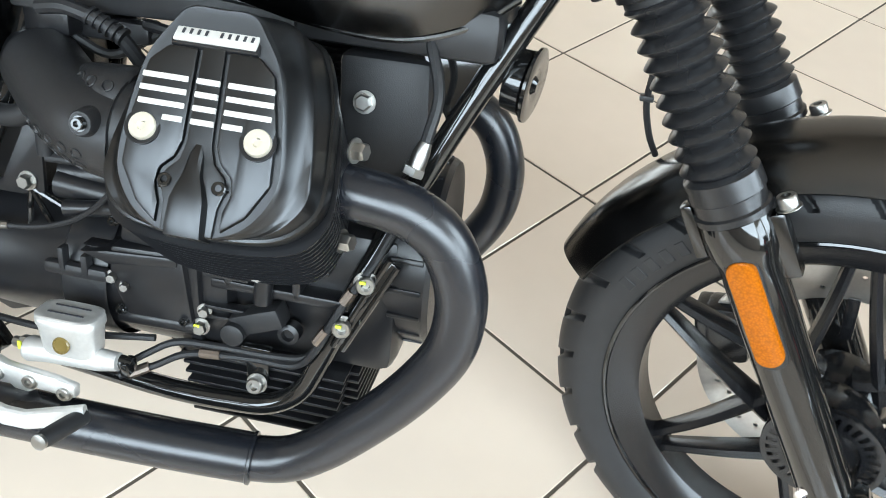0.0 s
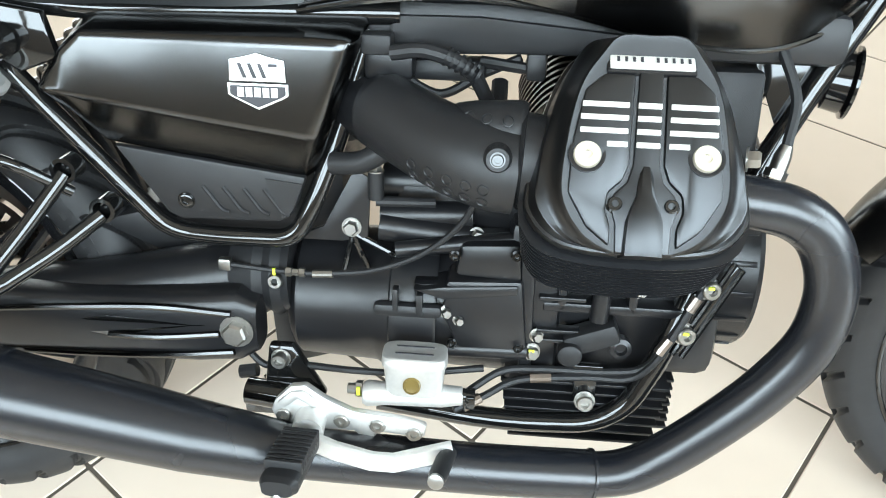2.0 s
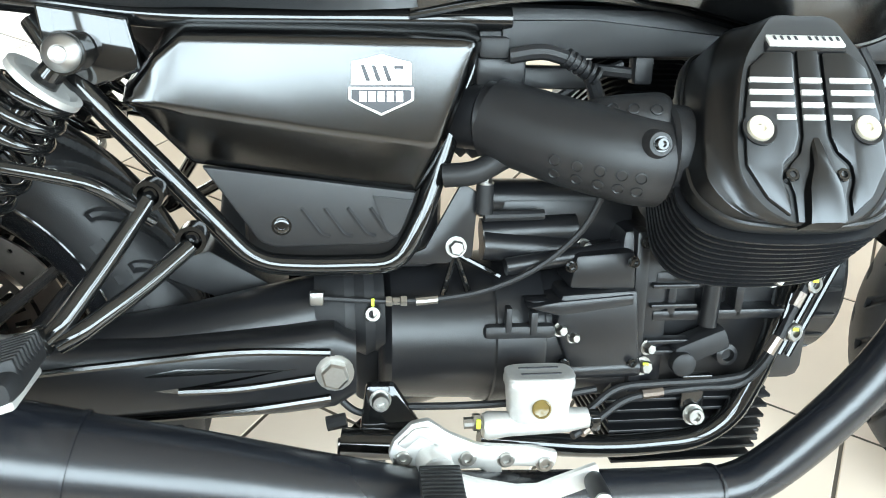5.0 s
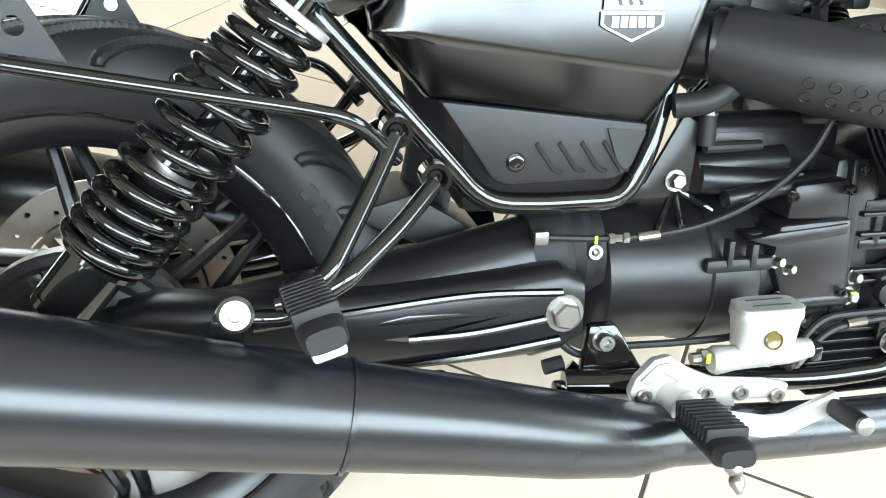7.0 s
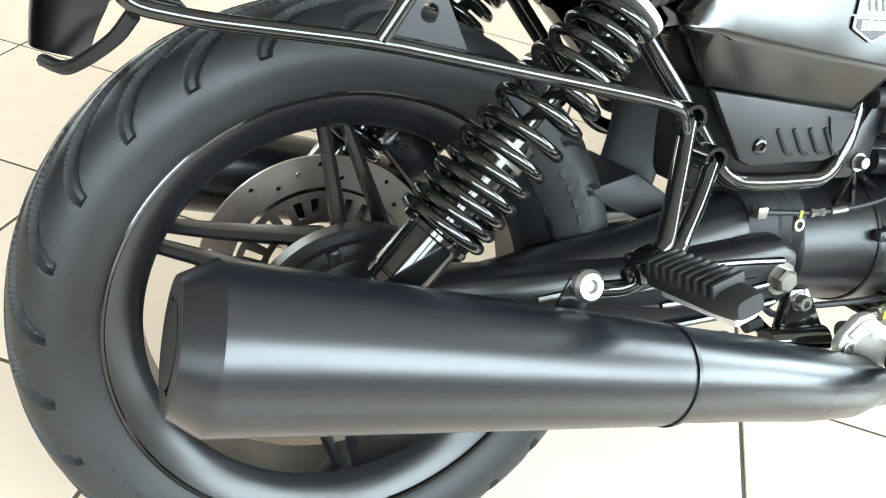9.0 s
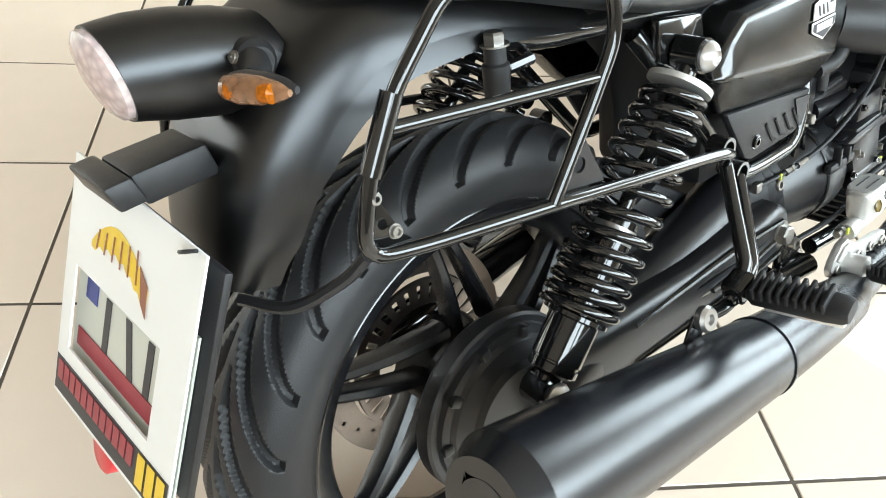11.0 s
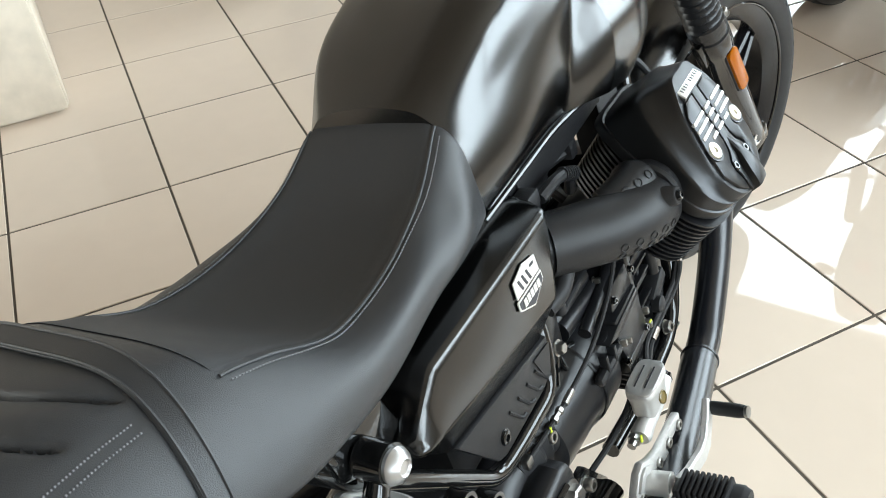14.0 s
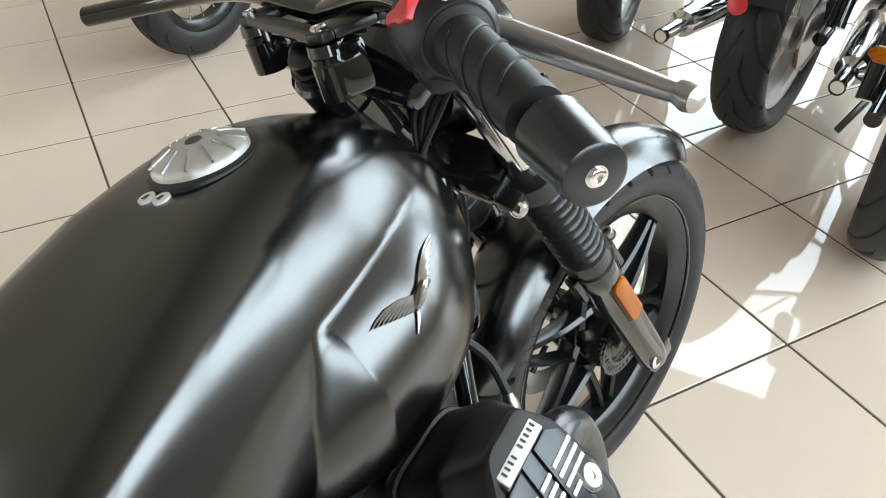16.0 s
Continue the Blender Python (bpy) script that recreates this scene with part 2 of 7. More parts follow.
def holed(outline, hole, depth):
    """A flat plate with one round hole: outline, (centre, radius), thickness vector."""
    c, r = Vector(hole[0]), hole[1]
    d = Vector(depth)
    n = d.normalized()
    p = [Vector(q) for q in outline]
    dense = []
    for a, b2 in zip(p, p[1:] + p[:1]):
        dense += [a.lerp(b2, k / 6) for k in range(6)]
    inner = [c + ((q - c) - n * (q - c).dot(n)).normalized() * r for q in dense]
    rings = [dense, [q + d for q in dense], [q + d for q in inner], inner, dense]
    return loft(rings, True, False)


def hexbolt(p, axis, r=0.008, h=0.007):
    """A hexagon head on a washer."""
    p, a = Vector(p), Vector(axis).normalized()
    return merge(lathe(p, a, [(0, r * 1.35), (0.0015, r * 1.35)], 16), lathe(p + a * 0.0015, a, [(0, r), (h * 0.8, r), (h, r * 0.82)], 6))


def capbolt(p, axis, r=0.007, h=0.008):
    """A round socket-head screw with its hollow."""
    p, a = Vector(p), Vector(axis).normalized()
    return merge(lathe(p, a, [(0, r * 1.25), (0.001, r * 1.25)], 16),
                 lathe(p, a, [(0.001, r), (h * 0.85, r), (h, r * 0.86), (h, r * 0.5), (h * 0.4, r * 0.46), (h * 0.4, 0.0005)], 14))


def mirrored(bm):
    bm.transform(Matrix.Diagonal((1, -1, 1, 1)))
    bmesh.ops.reverse_faces(bm, faces=bm.faces)
    return bm


# ---- room ----
FLOOR_ANGLE, TILE_SIZE, TILE_AT = 54.7, 0.4088, (1.943, -0.2625)
ROOM = (-6.0, 7.2, -5.0, 6.0, 6.8)  # west, east, south, north, height
def build_room():
    w, e, s, n, h = ROOM
    floor = part("floor", block(((w + e) / 2, (s + n) / 2, -0.052), (e - w, n - s, 0.1)), GROUT)
    tagged(floor, "glossy beige porcelain floor tiles laid diagonally with dark grout", "floor", kind="structure")
    ca, sa = math.cos(radians(FLOOR_ANGLE)), math.sin(radians(FLOOR_ANGLE))
    near, far = [], []
    for i in range(-40, 41):
        for k in range(-40, 41):
            a, b = (i + 0.5) * TILE_SIZE, (k + 0.5) * TILE_SIZE
            x, y = TILE_AT[0] + a * ca + b * sa, TILE_AT[1] + a * sa - b * ca
            if w + 0.25 < x < e - 0.25 and s + 0.25 < y < n - 0.25:
                near.append((math.hypot(x - 1.4, y - 0.7), x, y))
    near.sort()
    near, far = near[:300], near[300:]
    g = TILE_SIZE - 0.006
    first = None
    for _, x, y in near:
        m = pose(x, y, -0.004, 0, 0, FLOOR_ANGLE) @ pose(0, 0, 0, random.uniform(-0.03, 0.03), random.uniform(-0.03, 0.03), 0)
        if first is None:
            first = part("tile", block((0, 0, 0), (g, g, 0.008), 0.0015, seg=1), TILE, floor, at=m)
        else:
            again(first, m)
    verts, faces = [], []
    for _, x, y in far:
        o = len(verts)
        for sx, sy in ((-1, -1), (1, -1), (1, 1), (-1, 1)):
            q = pose(x, y, -0.0005, 0, 0, FLOOR_ANGLE) @ Vector((sx * g / 2, sy * g / 2, 0))
            verts += [q, q - Vector((0, 0, 0.006))]
        faces.append((o, o + 2, o + 4, o + 6))
        faces += [(o + 2 * i, o + 2 * i + 1, o + (2 * i + 3) % 8, o + (2 * i + 2) % 8) for i in range(4)]
    me = bpy.data.meshes.new("outer_tiles")
    me.from_pydata(verts, [], faces)
    me.materials.append(TILE)
    ob = new("outer_tiles", me)
    ob.parent = floor
    tagged(ob, kind="stuff")

    t = 0.25
    ceil = part("ceiling", block(((w + e) / 2, (s + n) / 2, h + 0.1), (e - w + 2 * t, n - s + 2 * t, 0.2)), CEILING)
    tagged(ceil, "plain brownish showroom ceiling", "ceiling", kind="structure")
    tagged(part("wall_west", block((w - t / 2, (s + n) / 2, h / 2), (t, n - s + 2 * t, h)), PLASTER), "plain painted showroom wall", "wall", kind="structure")

    def glazed(name, along, at, lo, hi, openings, z0, z1):
        """A wall with tall window openings: piers, sill and lintel, with a frame and a pane in each opening."""
        def bx(a0, a1, b0, b1):
            c = ((a0 + a1) / 2, at, (b0 + b1) / 2) if along == "x" else (at, (a0 + a1) / 2, (b0 + b1) / 2)
            sz = (a1 - a0, t, b1 - b0) if along == "x" else (t, a1 - a0, b1 - b0)
            return block(c, sz)
        edges = [lo] + [v for o in openings for v in o] + [hi]
        bms = [bx(edges[i], edges[i + 1], z0, z1) for i in range(0, len(edges), 2) if edges[i + 1] > edges[i]]
        bms += [bx(lo, hi, 0, z0), bx(lo, hi, z1, h)]
        tagged(part(name, merge(*bms), PLASTER), "showroom wall with tall shop windows", "wall", kind="structure")
        for i, (a0, a1) in enumerate(openings):
            win = thing(f"window_{name[5:]}_{i + 1}", "tall dark-framed shop window", "window", kind="structure")
            def bar(p0, p1, q0, q1, d=0.06):
                c = ((p0 + p1) / 2, at, (q0 + q1) / 2) if along == "x" else (at, (p0 + p1) / 2, (q0 + q1) / 2)
                return block(c, (p1 - p0, d, q1 - q0) if along == "x" else (d, p1 - p0, q1 - q0))
            f = 0.06
            mid = (a0 + a1) / 2
            part("window_frame", merge(bar(a0, a0 + f, z0, z1), bar(a1 - f, a1, z0, z1), bar(a0 + f, a1 - f, z0, z0 + f), bar(a0 + f, a1 - f, z1 - f, z1),
                                       bar(mid - f / 2, mid + f / 2, z0 + f, z1 - f)), FRAMEDARK, win)
            for p0, p1 in ((a0 + f, mid - f / 2), (mid + f / 2, a1 - f)):
                pane = part("pane", bar(p0, p1, z0 + f, z1 - f, 0.008), GLASS, win)
                pane.visible_shadow = False

    SOUTH = [(-5.0, -1.9), (-1.5, 1.7), (1.9, 6.9)]
    EAST = [(-4.85, -1.75), (-1.35, 1.5)]
    glazed("wall_south", "x", s - t / 2, w, 1.8, SOUTH[:2], 2.0, 4.8)
    glazed("wall_southeast", "x", s - t / 2, 1.8, e, SOUTH[2:], 2.0, 5.8)
    NORTH = [(-5.7, -3.5), (-3.2, -1.0)]
    glazed("wall_north", "x", n + t / 2, w, e, NORTH, 0.3, 2.0)
    glazed("wall_east", "y", e + t / 2, -1.55, n, EAST[1:], 0.9, 5.2)
    glazed("wall_eastcorner", "y", e + t / 2, s, -1.55, EAST[:1], 0.9, 3.6)
    for (a0, a1), top in zip(SOUTH, (4.8, 4.8, 5.8)):
        x, z = (a0 + a1) / 2, (2.0 + top) / 2
        window_light("window_light_south", (x, s + 0.03, z), (x, 0, z), a1 - a0, top - 2.0, LIGHT_SOUTH, (0.88, 0.95, 1.0))
    for a0, a1 in NORTH:
        x = (a0 + a1) / 2
        window_light("window_light_north", (x, n - 0.03, 1.15), (x, 0, 1.15), a1 - a0, 1.7, LIGHT_NORTH, (1.0, 0.98, 0.94))
    for (a0, a1), top in zip(EAST, (3.6, 5.2)):
        y, z = (a0 + a1) / 2, (0.9 + top) / 2
        window_light("window_light_east", (e - 0.03, y, z), (0, y, z), a1 - a0, top - 0.9, LIGHT_EAST, (0.88, 0.95, 1.0))
    # stone-clad pier that stands by the north side
    u = (Vector((0.940, 2.152)) - Vector((1.250, 1.950))).normalized()
    v = Vector((-u.y, u.x))
    if v.y < 0:
        v = -v
    a = Vector((1.250, 1.950))
    def plan(u0, u1, v0, v1):
        return [(q.x, q.y) for q in (a + u * u0 + v * v0, a + u * u1 + v * v0, a + u * u1 + v * v1, a + u * u0 + v * v1)]
    pier = part("stone_plinth", slab([(x, y, 0) for x, y in plan(0.004, 1.296, 0.004, 0.896)], (0, 0, 0.41)), STONE)
    for k in range(3):
        part("stone_slab", slab([(x, y, 0.012) for x, y in plan(0.435 * k - 0.010, 0.435 * k + 0.422, -0.016, 0.004)], (0, 0, 0.388), 0.004), STONE, pier)
        part("top_slab", slab([(x, y, 0.404) for x, y in plan(0.435 * k - 0.012, 0.435 * k + 0.420, -0.020, 0.90)], (0, 0, 0.026), 0.005), STONE, pier)
    for k in range(2):
        part("stone_slab", slab([(x, y, 0.012) for x, y in plan(-0.016, 0.004, 0.45 * k + 0.006, 0.45 * k + 0.446)], (0, 0, 0.388), 0.004), STONE, pier)
    tagged(pier, "low pale stone-clad display plinth with chipped lower edge", "plinth")


build_room()

# ---- wheels and tyres ----
def tyre(R, width, rim_r, pitch, hand=1.0, seg=1440, depth=0.008, start=7.0, end=76.0, sweep=0.5, half_w=0.0035, hook=1.8):
    """A tyre round the y axis with curved tread grooves cut into its crown."""
    half, hgt = width / 2, R - rim_r
    core = rim_r + 0.42 * hgt
    prof = [(-0.70, 0.0), (-0.86, 0.12), (-0.98, 0.34), (-1.0, 0.5), (-0.93, 0.68), (-0.80, 0.82), (-0.60, 0.92), (-0.35, 0.98), (0, 1.0)]
    prof += [(-a, b) for a, b in prof[-2::-1]]
    fine = spline([(a * half, 0, rim_r + b * hgt) for a, b in prof], 24)
    line, run = [fine[0]], 0.0
    for p, q in zip(fine, fine[1:]):
        run += (q - p).length
        if run > (0.0022 if q.z > rim_r + 0.5 * hgt else 0.007):
            line.append(q)
            run = 0.0
    line.append(fine[-1])
    step = 2 * math.pi / pitch
    rings = []
    for i in range(seg):
        w = 2 * math.pi * i / seg
        c, s = math.cos(w), math.sin(w)
        ring = []
        for q in line:
            r, y = q.z, q.x
            phi = math.degrees(math.atan2(abs(y) / half, (r - core) / (R - core)))
            if start < phi < end:
                k = (phi - start) / (end - start)
                bend = sweep * (1 - (1 - k) ** hook)
                slope = sweep * hook * (1 - k) ** (hook - 1) * R / (radians(end - start) * half)
                base = w * hand - bend + (step / 2 if y > 0 else 0)
                off = abs((base + step / 2) % step - step / 2) * R / math.sqrt(1 + slope * slope)
                wide = half_w * (1.15 - 0.5 * k)
                if off < wide + 0.0034:
                    cut = depth * min(1.0, max(0.0, (wide + 0.0034 - off) / 0.0034)) / math.hypot(y, r - core)
                    r, y = r - (r - core) * cut, y - y * cut
            ring.append(Vector((c * r, y, s * r)))
        rings.append(ring)
    n = len(line)
    bm = bmesh.new()
    me = bpy.data.meshes.new("joint")
    me.from_pydata([q for r in rings for q in r], [], [(i * n + k, ((i + 1) % seg) * n + k, ((i + 1) % seg) * n + k + 1, i * n + k + 1) for i in range(seg) for k in range(n - 1)])
    bm.from_mesh(me)
    bpy.data.meshes.remove(me)
    return bm


def rim(rim_r, width, well=0.03):
    """The rim of a cast wheel: lips, drop centre and inner face."""
    h = width / 2
    prof = [(-h, rim_r + 0.004), (-h + 0.004, rim_r + 0.006), (-h + 0.009, rim_r - 0.002), (-h + 0.016, rim_r - 0.010), (-h + 0.03, rim_r - well),
            (h - 0.03, rim_r - well), (h - 0.016, rim_r - 0.010), (h - 0.009, rim_r - 0.002), (h - 0.004, rim_r + 0.006), (h, rim_r + 0.004)]
    inner = [(h * 0.8, rim_r - well + 0.002), (h * 0.5, rim_r - well - 0.010), (-h * 0.5, rim_r - well - 0.010), (-h * 0.8, rim_r - well + 0.002)]
    pts = prof + inner
    rings = []
    for i in range(97):
        w = 2 * math.pi * i / 96
        rings.append([Vector((math.cos(w) * r, y, math.sin(w) * r)) for y, r in pts])
    return loft(rings, True, False)


def twin_spoke(r0, r1, spread, turn, slant=0.0):
    """Two slim bars that start apart at the hub and meet at the rim."""
    out = []
    for sgn in (-1, 1):
        rings = []
        for k in range(9):
            t = k / 8
            r = r0 + (r1 - r0) * t
            off = sgn * (spread * (1 - t) ** 1.2 + 0.010) + slant * (1 - t)
            wid, dep = 0.0065 + 0.003 * (1 - t), 0.013 + 0.008 * (1 - t)
            yc = -0.006 * math.sin(t * math.pi)
            ring = []
            for i in range(8):
                a = 2 * math.pi * i / 8
                ring.append(Vector((off + math.cos(a) * wid, yc + math.sin(a) * dep, r)))
            rings.append(ring)
        out.append(loft(rings))
    return moved(merge(*out), pose(0, 0, 0, 0, turn, 0))


def brake_disc(r0, r1, y, holes, thick=0.005):
    """A drilled disc: a ring with real holes left between its strips, and a carrier."""
    bm = bmesh.new()
    n = holes * 3
    rows = 5
    def at(i, k, side):
        w, r = 2 * math.pi * i / n, r0 + (r1 - r0) * k / rows
        return Vector((math.cos(w) * r, side, math.sin(w) * r))
    for side in (y - thick / 2, y + thick / 2):
        for k in range(rows):
            for i in range(n):
                if k in (1, 2, 3) and i % 6 == (0, 4, 2)[k - 1]:
                    # a round hole in the middle of the cell
                    ring = [at(i + u, k + v, side) for u, v in ((0, 0), (.5, 0), (1, 0), (1, .5), (1, 1), (.5, 1), (0, 1), (0, .5))]
                    mid = at(i + 0.5, k + 0.5, side)
                    hole_r = 0.0033
                    o = [bm.verts.new(q) for q in ring]
                    h = [bm.verts.new(mid + (q - mid).normalized() * hole_r) for q in ring]
                    for j in range(8):
                        bm.faces.new((o[j], o[(j + 1) % 8], h[(j + 1) % 8], h[j]))
                else:
                    bm.faces.new([bm.verts.new(at(i + u, k + v, side)) for u, v in ((0, 0), (1, 0), (1, 1), (0, 1))])
    bmesh.ops.remove_doubles(bm, verts=bm.verts, dist=1e-5)
    bmesh.ops.recalc_face_normals(bm, faces=bm.faces)
    edge = lathe((0, y - thick / 2, 0), (0, 1, 0), [(0, r1), (thick, r1)], 72, False)
    return merge(bm, edge)


# ---- the motorcycle ----
LEAN = 16.6
bike = thing("motorcycle", "matte black twin-cylinder roadster motorcycle leaning on its side stand", "motorcycle", pose(0, 0, 0.002, -LEAN, 0, 0))
REAR_AXLE = Vector((0, 0.0, 0.317))
RAKE, STEER = 30.2, -19.0
HEAD = Vector((1.212, 0, 0.64))
HEAD_DIR = Vector((-math.sin(radians(RAKE)), 0, math.cos(radians(RAKE))))
TURN = Matrix.Translation(HEAD) @ Matrix.Rotation(radians(STEER), 4, HEAD_DIR) @ Matrix.Translation(-HEAD)
FRONT_AXLE = Vector((1.4665, 0, 0.3165))


def toothed_ring(wheel, y, r0, r1, teeth):
    """A flat steel ring with a row of windows, joined by its bars."""
    bm = bmesh.new()
    n = teeth * 4
    radii = (r0 - 0.006, r0, r1, r1 + 0.006)
    for side in (y - 0.003, y + 0.003):
        vs = [[bm.verts.new((math.cos(2 * math.pi * i / n) * r, side, math.sin(2 * math.pi * i / n) * r)) for i in range(n)] for r in radii]
        for k in range(3):
            for i in range(n):
                if k != 1 or i % 4 < 2:
                    bm.faces.new((vs[k][i], vs[k][(i + 1) % n], vs[k + 1][(i + 1) % n], vs[k + 1][i]))
    bmesh.ops.recalc_face_normals(bm, faces=bm.faces)
    part("sensor_ring", bm, STEEL if y > 0 else CASTBLACK, wheel, "slotted sensor ring")


SIDE_MARKS_REAR, SIDE_MARK_FRONT = (21.0, -150.0), 134.0


def rim_lips(wheel, r, y):
    """The two bright rolled edges of a rim."""
    for side in (-1, 1):
        part("rim_lip", tube([(math.cos(w) * r, side * y, math.sin(w) * r) for w in (2 * math.pi * i / 96 for i in range(96))], 0.0032, 8, loop=True), GLOSS, wheel)
        part("rim_step", tube([(math.cos(w) * (r - 0.024), side * (y - 0.016), math.sin(w) * (r - 0.024)) for w in (2 * math.pi * i / 96 for i in range(96))], 0.0030, 8, loop=True), CASTBLACK, wheel)


def sidewall_marks(wheel, r, y, mid):
    """A row of six low raised bars on the side of a tyre."""
    for k in range(6):
        w = radians(mid + (k - 2.5) * 4.2)
        part("sidewall_bar", moved(block((r, y, 0), (0.017, 0.0022, 0.011), 0.0008, seg=1), pose(0, 0, 0, 0, -math.degrees(w), 0)), TYRE, wheel)


def build_rear_wheel():
    wheel = part("rear_wheel", rim(0.231, 0.108, 0.024), CASTBLACK, bike, "black cast alloy rim with twin spokes", at=Matrix.Translation(REAR_AXLE) @ pose(0, 0, 0, 0, -4, 0))
    part("tyre", tyre(0.314, 0.142, 0.229, 27, 1.0, sweep=0.42, half_w=0.0050, start=4.0, end=74.0), TYRE, wheel, "black road tyre with curved tread grooves")
    part("hub", lathe((0, -0.055, 0), (0, 1, 0), [(0, 0.05), (0.012, 0.075), (0.05, 0.06), (0.09, 0.07), (0.11, 0.05)], 32), CASTBLACK, wheel)
    rim_lips(wheel, 0.2335, 0.0545)
    for mid_w in (SIDE_MARKS_REAR):
        sidewall_marks(wheel, 0.2665, -0.0700, mid_w)
    first = part("spoke", twin_spoke(0.05, 0.212, 0.017, 0, 0.033), CASTBLACK, wheel)
    for k in range(1, 6):
        again(first, pose(0, 0, 0, 0, 60 * k, 0))
    part("brake_disc", brake_disc(0.104, 0.140, 0.078, 20), STEEL, wheel, "drilled steel brake disc")
    toothed_ring(wheel, 0.066, 0.074, 0.096, 30)


def build_front_wheel():
    wheel = part("front_wheel", rim(0.244, 0.082, 0.024), CASTBLACK, bike, "black cast alloy front rim with twin spokes",
                 at=TURN @ Matrix.Translation(FRONT_AXLE) @ pose(0, 0, 0, 0, -8, 0))
    part("tyre", tyre(0.316, 0.106, 0.244, 30, -1.0, hook=1.2, sweep=0.13, half_w=0.0028, start=12.0, end=74.0), TYRE, wheel, "black road tyre with slanted tread grooves")
    part("hub", lathe((0, -0.06, 0), (0, 1, 0), [(0, 0.03), (0.01, 0.055), (0.03, 0.06), (0.06, 0.05), (0.09, 0.06), (0.11, 0.055), (0.12, 0.03)], 32), CASTBLACK, wheel)
    rim_lips(wheel, 0.2465, 0.0415)
    sidewall_marks(wheel, 0.272, -0.0525, SIDE_MARK_FRONT)
    first = part("spoke", twin_spoke(0.045, 0.224, 0.034, 0), CASTBLACK, wheel)
    for k in range(1, 6):
        again(first, pose(0, 0, 0, 0, 60 * k, 0))
    part("brake_disc", brake_disc(0.116, 0.160, 0.066, 28), BRIGHTDISC, wheel, "drilled steel brake disc")
    arm = part("disc_arm", block((0, 0.060, 0.092), (0.014, 0.006, 0.055), 0.002), CASTBLACK, wheel)
    for k in range(1, 6):
        again(arm, pose(0, 0, 0, 0, 60 * k, 0))
    toothed_ring(wheel, -0.062, 0.044, 0.056, 30)


build_rear_wheel()
build_front_wheel()


def fork_at(y, z):
    """A point on the unturned fork leg at that side and height."""
    return Vector((1.286 + (0.64 - z) * math.tan(radians(RAKE)), y, z))


